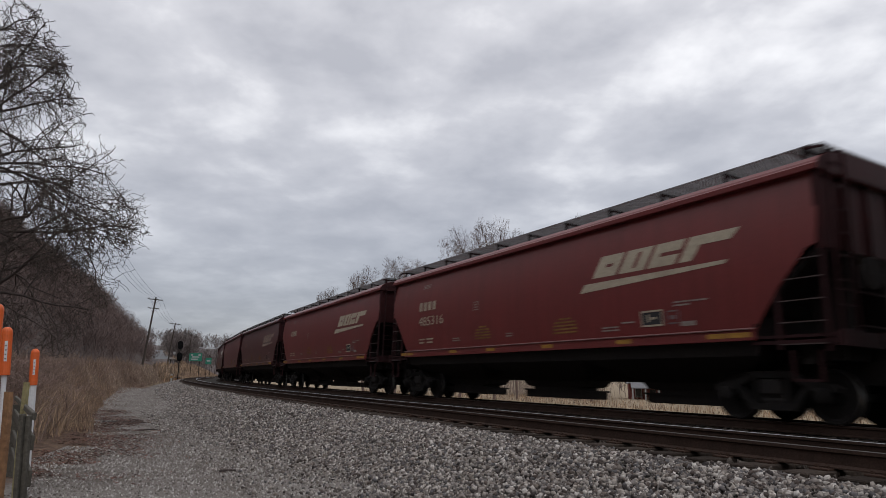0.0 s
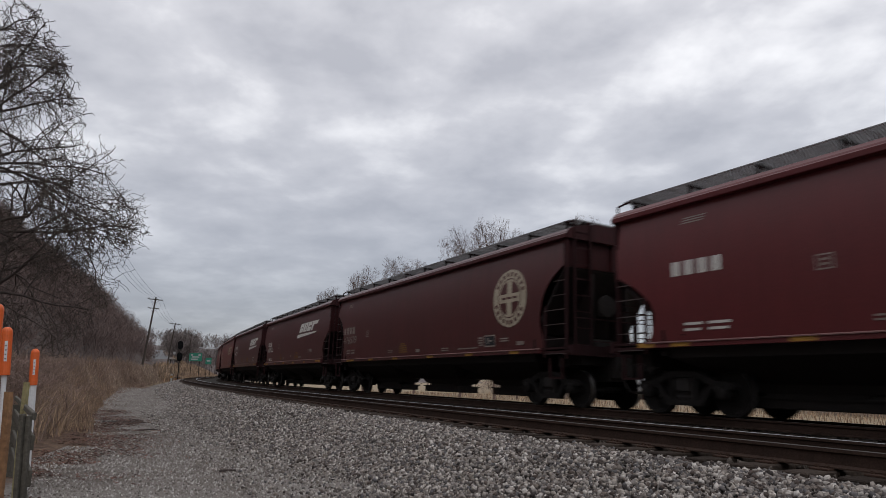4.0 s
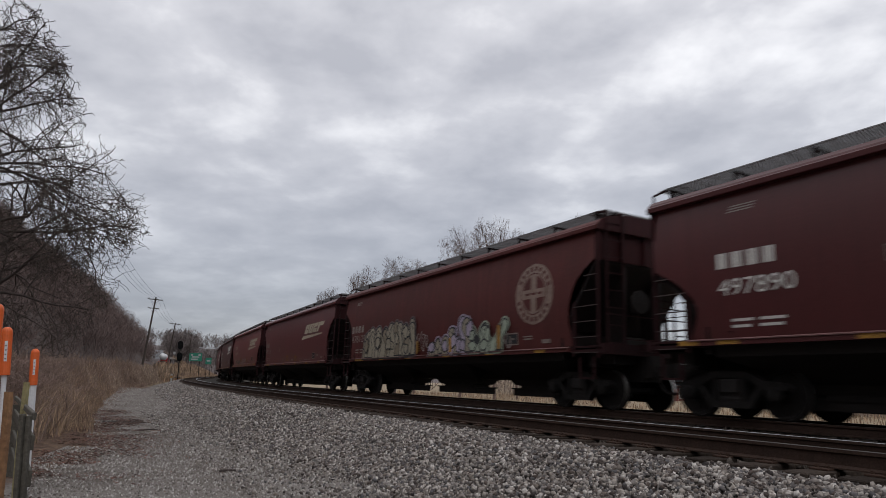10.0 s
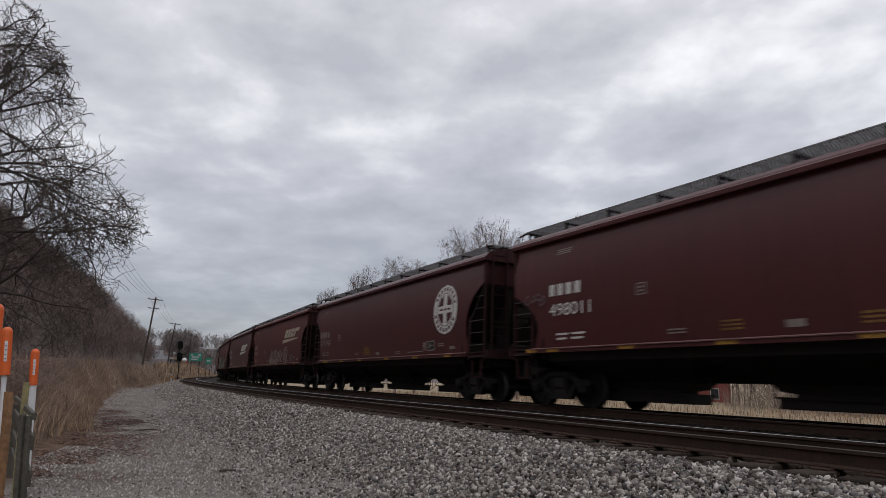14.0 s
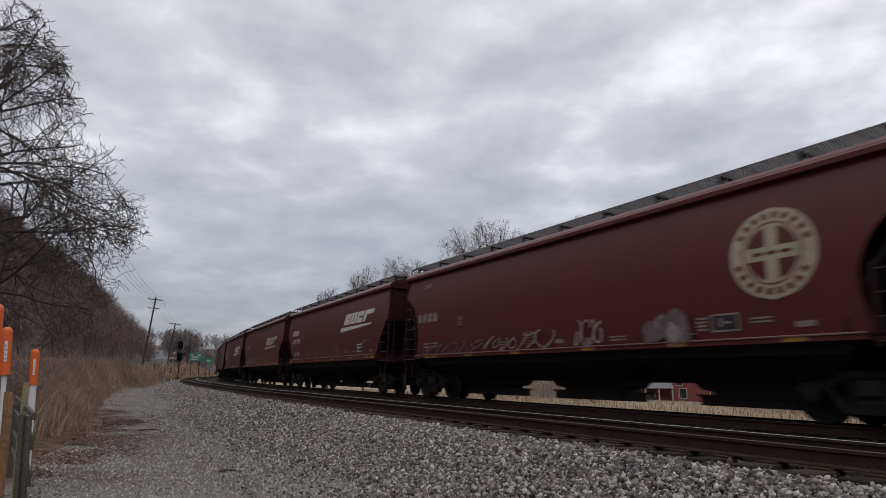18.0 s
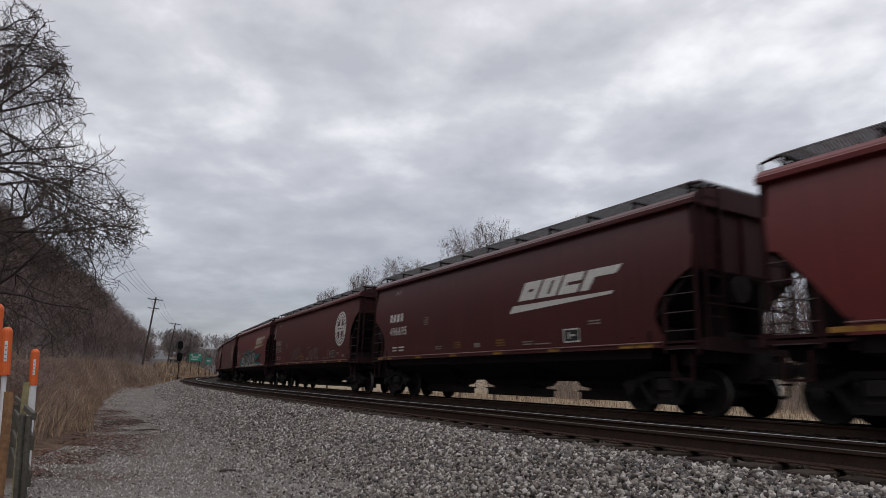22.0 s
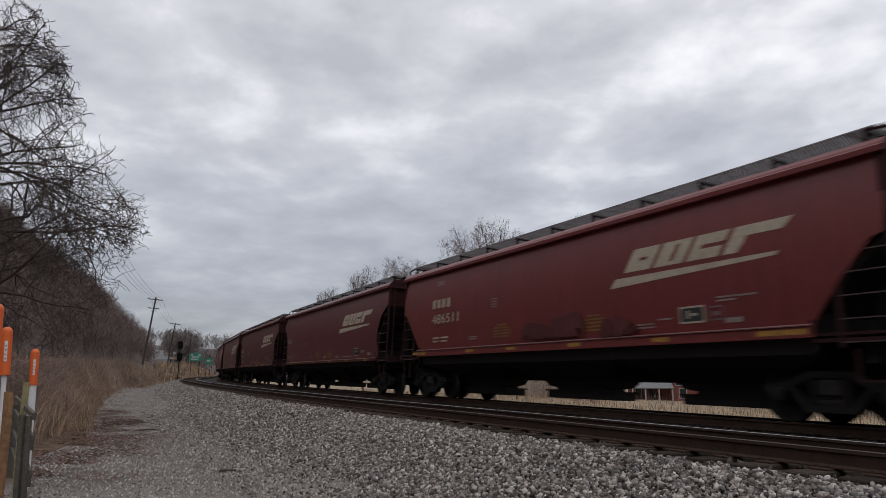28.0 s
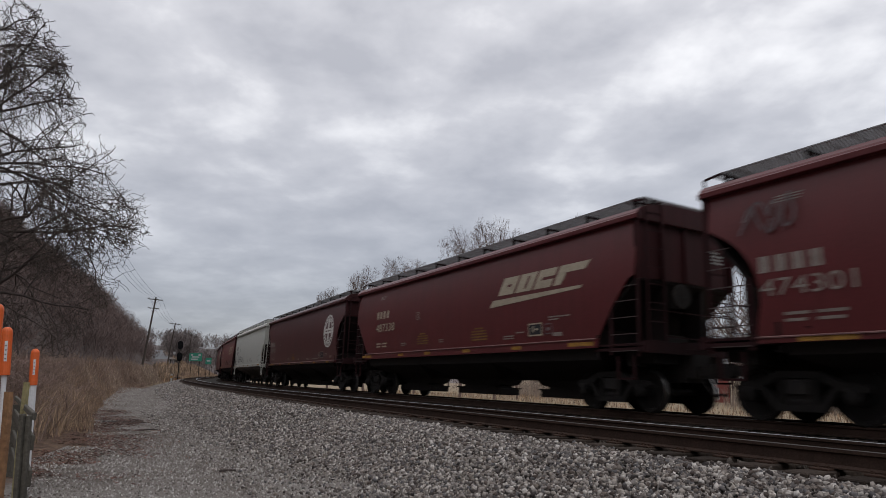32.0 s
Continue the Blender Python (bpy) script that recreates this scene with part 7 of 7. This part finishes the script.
def block_paint(car):
    """Fat silver spray-painted letters, each in a black and a pale green rim, over teal clouds."""
    rng = random.Random(5)
    clouds = ((4.15, 1.62, 0.42, 0.30), (3.55, 2.1, 0.4, 0.26), (2.2, 2.42, 0.4, 0.2), (0.3, 2.46, 0.45, 0.18), (-3.75, 1.95, 0.42, 0.28), (-4.3, 1.95, 0.28, 0.18), (-4.75, 2.1, 0.2, 0.13), (-5.3, 2.08, 0.26, 0.13), (-4.3, 1.46, 0.5, 0.14), (-5.3, 1.42, 0.9, 0.11))
    sprayed(car, "spray_paint", [clipped(blob(cx, cz, rx, rz, rng, 16, 0.16)) for cx, cz, rx, rz in clouds], M_TEAL, 0.001, "teal sprayed clouds")
    sprayed(car, "spray_paint", [[(3.7, z), (-7.0, z), (-7.0, z + 0.022), (3.7, z + 0.022)] for z in (1.335, 1.385)], M_WHITE, 0.022, "twin white sprayed lines along the sill")
    letters = (("E", 3.72, 1.36, 0.84, 4), ("K", 2.52, 1.26, 0.88, -4), ("U", 1.36, 1.10, 0.88, 3), ("A", 0.32, 1.36, 0.96, -3), ("L", -0.92, 1.12, 0.98, 4), ("R", -2.02, 1.66, 1.04, -3))
    for swell, mat, lift in ((0.225, M_MINT, 0.003), (0.200, M_BLACKP, 0.006), (0.030, M_SILVER, 0.010)):
        for i, (ch, a, wd, hgt, tilt) in enumerate(letters):
            grow_by = swell - 0.062
            me = figure_mesh(ch, swell).copy()
            for v in me.vertices:      # nothing sprayed under the sill
                v.co.y = max(v.co.y, -0.06 * 0.80 / hgt)
            ob = new("spray_paint", me)
            ob.parent = car
            ob.matrix_basis = Matrix.LocRotScale((a + grow_by * 0.8, SPRAY_Y + lift + 0.0004 * i, 1.35), Euler((radians(90), radians(tilt), radians(180))), (wd + grow_by * 1.6, hgt / 0.80, 1))
            ob.material_slots[0].link = "OBJECT"
            ob.material_slots[0].material = mat
    # cast shadows and highlights between the letters
    sprayed(car, "spray_paint", [[(x, 1.34), (x - 0.16, 1.34), (x - 0.10, 1.34 + h), (x + 0.02, 1.34 + h)] for x, h in ((2.62, 0.34), (1.42, 0.40), (0.36, 0.5), (-0.92, 0.42), (-2.0, 0.55))], M_BLACKP, 0.0085)
    sprayed(car, "spray_paint", ribbon_pts([(5.45, 2.2), (5.42, 1.95), (5.18, 1.92), (5.2, 2.16), (5.15, 1.8)], 0.05) + ribbon_pts([(5.02, 2.2), (5.0, 1.82), (4.8, 2.08), (4.98, 1.98), (4.78, 1.82)], 0.05), M_TAGGREY, 0.003, "small pale sprayed mark")


def arch_paint(car):
    """Three white-lined arches side by side and a small cloud."""
    q, fill = [], []
    for cx, r in ((-2.66, 0.39), (-3.38, 0.41), (-4.24, 0.52)):
        for k in (1.0, 0.72):
            q += ribbon_pts([(cx + r * k, 1.38)] + [(cx + r * k * math.cos(math.pi * i / 10), 1.72 + 1.05 * r * k * math.sin(math.pi * i / 10)) for i in range(11)] + [(cx - r * k, 1.38)], 0.05)
        for k in (-0.55, 0.45):
            fill.append([(cx + r * (k + 0.42), 1.37), (cx + r * (k + 0.34), 1.60), (cx + r * (k + 0.16), 1.54), (cx + r * k, 1.62), (cx + r * (k - 0.2), 1.53), (cx + r * (k - 0.36), 1.58), (cx + r * (k - 0.42), 1.37)])
        q += ribbon_pts([(cx + 0.09, 1.92), (cx, 2.04), (cx - 0.08, 1.94), (cx + 0.05, 1.9)], 0.035)
    sprayed(car, "spray_paint", fill, M_TAGGREY, 0.002)
    for i in range(8):
        a = 2 * math.pi * i / 8
        q += ribbon_pts([(4.16 + 0.33 * math.cos(a) + 0.15 * math.cos(a - 1.6 + 0.64 * j), 1.98 + 0.20 * math.sin(a) + 0.09 * math.sin(a - 1.6 + 0.64 * j)) for j in range(6)], 0.05)
    q += ribbon_pts([(4.36, 1.96), (4.24, 2.04), (4.14, 1.94), (4.02, 2.03), (3.94, 1.96)], 0.05)
    sprayed(car, "spray_paint", q, M_TAGGREY, 0.003, "white sprayed arches")
    scribble(car, 1.75, -0.9, 1.65, 2.28, 7, M_TAGGREY, 8, 0.045)


# style, paint, emblem, its paint, road number, words
SPEC = {
    -6: ("plain", "maroon", "slab", M_CREAM, None, ""), -5: ("round", "red", "slab", M_CREAM, None, ""), -4: ("plain", "brown", "slab", M_WHITE, None, ""),
    -3: ("plain", "maroon", "", M_CREAM, None, ""), -2: ("plain", "brown", "slab", M_FADED, None, ""), -1: ("plain", "red", "slab", M_CREAM, None, ""),
    0: ("plain", "red", "slab", M_CREAM, "485316", ""), 1: ("mid", "brown", "slab", M_WHITE, "497762", ""), 2: ("deep", "brown", "slab", M_WHITE, "489722", ""),
    3: ("round", "brown", "ring", M_CREAM, "476579", ""), 4: ("short", "maroon", "slab", M_WHITE, None, ""), 5: ("low", "brown", "slab", M_WHITE, "498340", ""),
    6: ("plain", "red", "slab", M_CREAM, "486879", "small scrawls"), 7: ("round", "maroon", "slab", M_CREAM, "482516", ""), 8: ("round", "rust", "ring", M_FADED, "478129", "bubble graffiti"),
    9: ("short", "brown", "slab", M_WHITE, "497890", ""), 10: ("round", "rust", "slab", M_CREAM, "481569", "looping graffiti"), 11: ("round", "brown", "ring", M_WHITE, "471740", ""),
    12: ("short", "brown", "slab", M_WHITE, "498011", ""), 13: ("short", "maroon", "slab", M_CREAM, None, "small scrawls"), 14: ("mid", "maroon", "slab", M_WHITE, "497799", ""),
    15: ("round", "maroon", "ring", M_CREAM, None, "scrawls"), 16: ("round", "red", "slab", M_CREAM, "483983", "silver graffiti"), 17: ("round", "rust", "ring", M_WHITE, "473532", "pale graffiti"),
    18: ("short", "brown", "slab", M_WHITE, "496695", ""), 19: ("plain", "red", "slab", M_CREAM, "486357", ""), 20: ("round", "maroon", "slab", M_CREAM, "481967", "sprayed arches"),
    21: ("round", "rust", "slab", M_CREAM, "482762", ""), 22: ("round", "maroon", "slab", M_CREAM, None, ""), 23: ("plain", "red", "slab", M_CREAM, "486511", ""),
    24: ("grey", "grey", "", M_LEAD, "447443", "thin black scrawl"), 25: ("round", "brown", "ring", M_WHITE, "472784", ""), 26: ("plain", "maroon", "slab", M_CREAM, "487338", ""),
    27: ("round", "maroon", "slab", M_CREAM, "474301", ""), 28: ("plain", "brown", "slab", M_WHITE, None, ""),
}
TONE = {"red": "faded red", "maroon": "maroon", "brown": "dark brown", "rust": "dull rusty brown", "grey": "light grey"}
SIGNS = {"slab": "block emblem", "ring": "round emblem", "": "plain sides"}
CARS = {}
EMBLEM_AT = {"plain": (-0.03, -0.06), "round": (-0.02, -0.08), "short": (0.76, -0.31), "mid": (0.36, -0.05), "deep": (0.95, 0.06), "low": (0.08, 0.04)}
TAPES = {"plain": (7.0, 6.50, 3.46, 1.34, -1.24, -3.86, -6.2, -6.66), "mid": (6.75, 6.28, 4.10, 1.42, -1.22, -3.84, -5.85, -6.5), "round": (6.5, 6.02, 3.88, 1.48, -1.38, -3.92, -6.3), "short": (7.05, 6.20, 3.78, 1.34, -1.16, -3.64, -6.1, -6.6)}
for k, (style, tone, sign, ink, number, words) in SPEC.items():
    car = made_car(style, tone)
    CARS[k] = car
for k, (style, tone, sign, ink, number, words) in SPEC.items():
    car = CARS[k]
    if sign == "slab":
        slab_logo(car, ink, *EMBLEM_AT.get(style, (0.0, -0.06)))
    elif sign == "ring":
        ring_logo(car, ink, PAINT[tone])
    lettering(car, M_DULLWHITE if style == "round" else ink, number, style, sign == "ring")
    z0, z1, run = SILL_OF[style]
    tapes(car, TAPES.get(style, TAPES["short"]), (z0 + z1) / 2 - 0.055 if z1 - z0 > 0.15 else z0 + 0.008)
    tagged(car, f"{TONE[tone]} covered hopper car with {SIGNS[sign]}" + (f" and {words}" if words else ""), "freight car", "cars of the freight train")

bubble_paint(CARS[8], 5.75, 0.85, 1.34, (2.42, 2.66), 15, (M_BONE, M_BONE, M_DUN), M_BLACKP, 3, M_GHOST)
bubble_paint(CARS[8], -0.35, -1.45, 1.30, (1.75, 2.0), 4, (M_LILAC, M_BONE), M_BLACKP, 14, M_LILAC)
bubble_paint(CARS[8], -1.62, -3.0, 1.30, (2.2, 2.5), 5, (M_LILAC, M_LILAC, M_BONE), M_BLACKP, 4, M_LILAC)
bubble_paint(CARS[8], -2.95, -4.6, 1.30, (2.1, 2.2), 6, (M_MINT, M_MINT, M_MINT, M_BLACKP), M_BLACKP, 5, M_MINT)
sprayed(CARS[8], "spray_paint", [[(-1.66, 1.40), (-1.80, 1.40), (-1.76, 1.86), (-1.64, 1.86)], [(-4.42, 1.42), (-4.56, 1.42), (-4.54, 2.08), (-4.38, 2.08)], [(0.72, 1.42), (0.58, 1.42), (0.60, 1.86), (0.72, 1.86)]], M_YELLOW, 0.034, "upright orange spray strokes")
scribble(CARS[8], 0.9, -0.1, 1.5, 2.2, 4, M_TAGGREY, 21, 0.035)
scribble(CARS[8], -4.6, -5.0, 1.4, 2.0, 2, M_TAGGREY, 22, 0.045)
scribble(CARS[6], 4.75, 1.75, 1.62, 1.86, 11, M_SAGE, 2, 0.05)
scribble(CARS[6], 0.75, -1.75, 1.56, 1.98, 11, M_TAGGREY, 4, 0.07)
scribble(CARS[10], 1.0, -2.8, 1.32, 2.22, 15, M_TAGGREY, 6, 0.06)
scribble(CARS[10], 0.9, -1.6, 1.28, 1.7, 8, M_TAGGREY, 36, 0.045)
scribble(CARS[10], -3.15, -4.3, 1.30, 2.35, 7, M_TAGGREY, 26, 0.05)
scribble(CARS[12], 7.3, 6.5, 2.5, 2.75, 4, M_GHOST, 27, 0.04)
scribble(CARS[13], 5.0, 1.0, 1.47, 1.9, 9, M_BONE, 7, 0.05)
scribble(CARS[15], 7.0, 3.1, 1.30, 1.75, 8, M_GHOST, 9, 0.045)
scribble(CARS[15], 2.95, -0.2, 1.32, 1.80, 8, M_TAGGREY, 19, 0.045)
scribble(CARS[15], -0.95, -1.85, 1.38, 1.98, 4, M_TAGGREY, 29, 0.055)
bubble_paint(CARS[15], -3.15, -4.2, 1.42, (1.75, 2.0), 4, (M_TAGGREY, M_GHOST), M_GHOST, 10)
block_paint(CARS[16])
scribble(CARS[17], 8.0, 7.5, 2.9, 3.7, 3, M_TAGGREY, 12, 0.05)
scribble(CARS[17], 2.95, 0.9, 1.45, 2.2, 7, M_GHOST, 13, 0.05)
scribble(CARS[17], -0.6, -2.7, 1.40, 2.1, 7, M_GHOST, 23, 0.06)
sprayed(CARS[17], "spray_paint", [[(x, 1.42), (x - 0.12, 1.42), (x - 0.12, z), (x, z)] for x, z in ((-4.35, 1.92), (-1.55, 1.86), (0.16, 1.72), (4.9, 1.66))], M_RUSTBAR, 0.004, "upright faded orange strokes")
arch_paint(CARS[20])
scribble(CARS[20], 5.8, 4.95, 1.42, 2.2, 3, M_TAGGREY, 14, 0.06)
scribble(CARS[24], 5.05, 3.4, 1.72, 2.28, 6, M_BLACKP, 15, 0.05)
scribble(CARS[24], 3.15, 2.3, 1.70, 2.15, 3, M_BLACKP, 25, 0.05)
scribble(CARS[27], 7.6, 6.6, 3.15, 3.75, 4, M_GHOST, 16, 0.05)
bubble_paint(CARS[23], 0.4, -1.15, 1.66, (2.0, 2.1), 4, (PAINT["rust"], PAINT["brown"]), PAINT["brown"], 17)
bubble_paint(CARS[23], -2.2, -3.05, 1.62, (1.9, 1.9), 3, (PAINT["rust"], PAINT["brown"]), PAINT["brown"], 18)
sprayed(CARS[5], "reflector_strip", [[(-4.50, 1.29), (-4.70, 1.29), (-4.70, 1.38), (-4.50, 1.38)], [(5.55, 1.29), (5.35, 1.29), (5.35, 1.38), (5.55, 1.38)]], M_CABRED, 0.001, "short red reflective strips")
sprayed(CARS[5], "reflector_strip", [[(-4.72, 1.30), (-5.30, 1.30), (-5.30, 1.36), (-4.72, 1.36)]], M_WHITE, 0.001, "short white reflective strip")


# ---- what moves ----
def motions():
    times = [0.0, 1 / 30] + [float(i) for i in range(1, 32)] + [32 - 1 / 30, 32.0]
    for k, car in CARS.items():
        s0 = front_of(k) - HALF_OF[SPEC[k][0]]
        walk(car, [(t, car_pose(s0 + SPEED * t)) for t in times])
        # the wheels roll while the car passes near
        t0, t1 = (-30 - s0) / SPEED, (12 - s0) / SPEED
        f0, f1 = max(0, int(t0 * FPS)), min(960, int(t1 * FPS))
        if f1 <= f0:
            continue
        marks = sorted({0, *range(f0, f1 + 1), 960})
        for tr in car.children:
            if not tr.name.startswith("truck"):
                continue
            for ws in tr.children:
                if ws.name.startswith("wheelset"):
                    x = ws.location.x
                    walk(ws, [(f / FPS, pose(x, 0, 0.457, 0, math.degrees(SPEED / FPS / 0.457) * (min(max(f, f0), f1) - f0) % 360, 0)) for f in marks])
    rows = []
    for t in times:
        q = 74 + 26.4 * (t - 5.5)
        c = HWY_A + HWY_DIR * q
        rows.append((t, pose(c.x, c.y, hwy_level(q) + 0.10, 0, 0, math.degrees(math.atan2(HWY_DIR.y, HWY_DIR.x)))))
    walk(TANKER, rows)


motions()
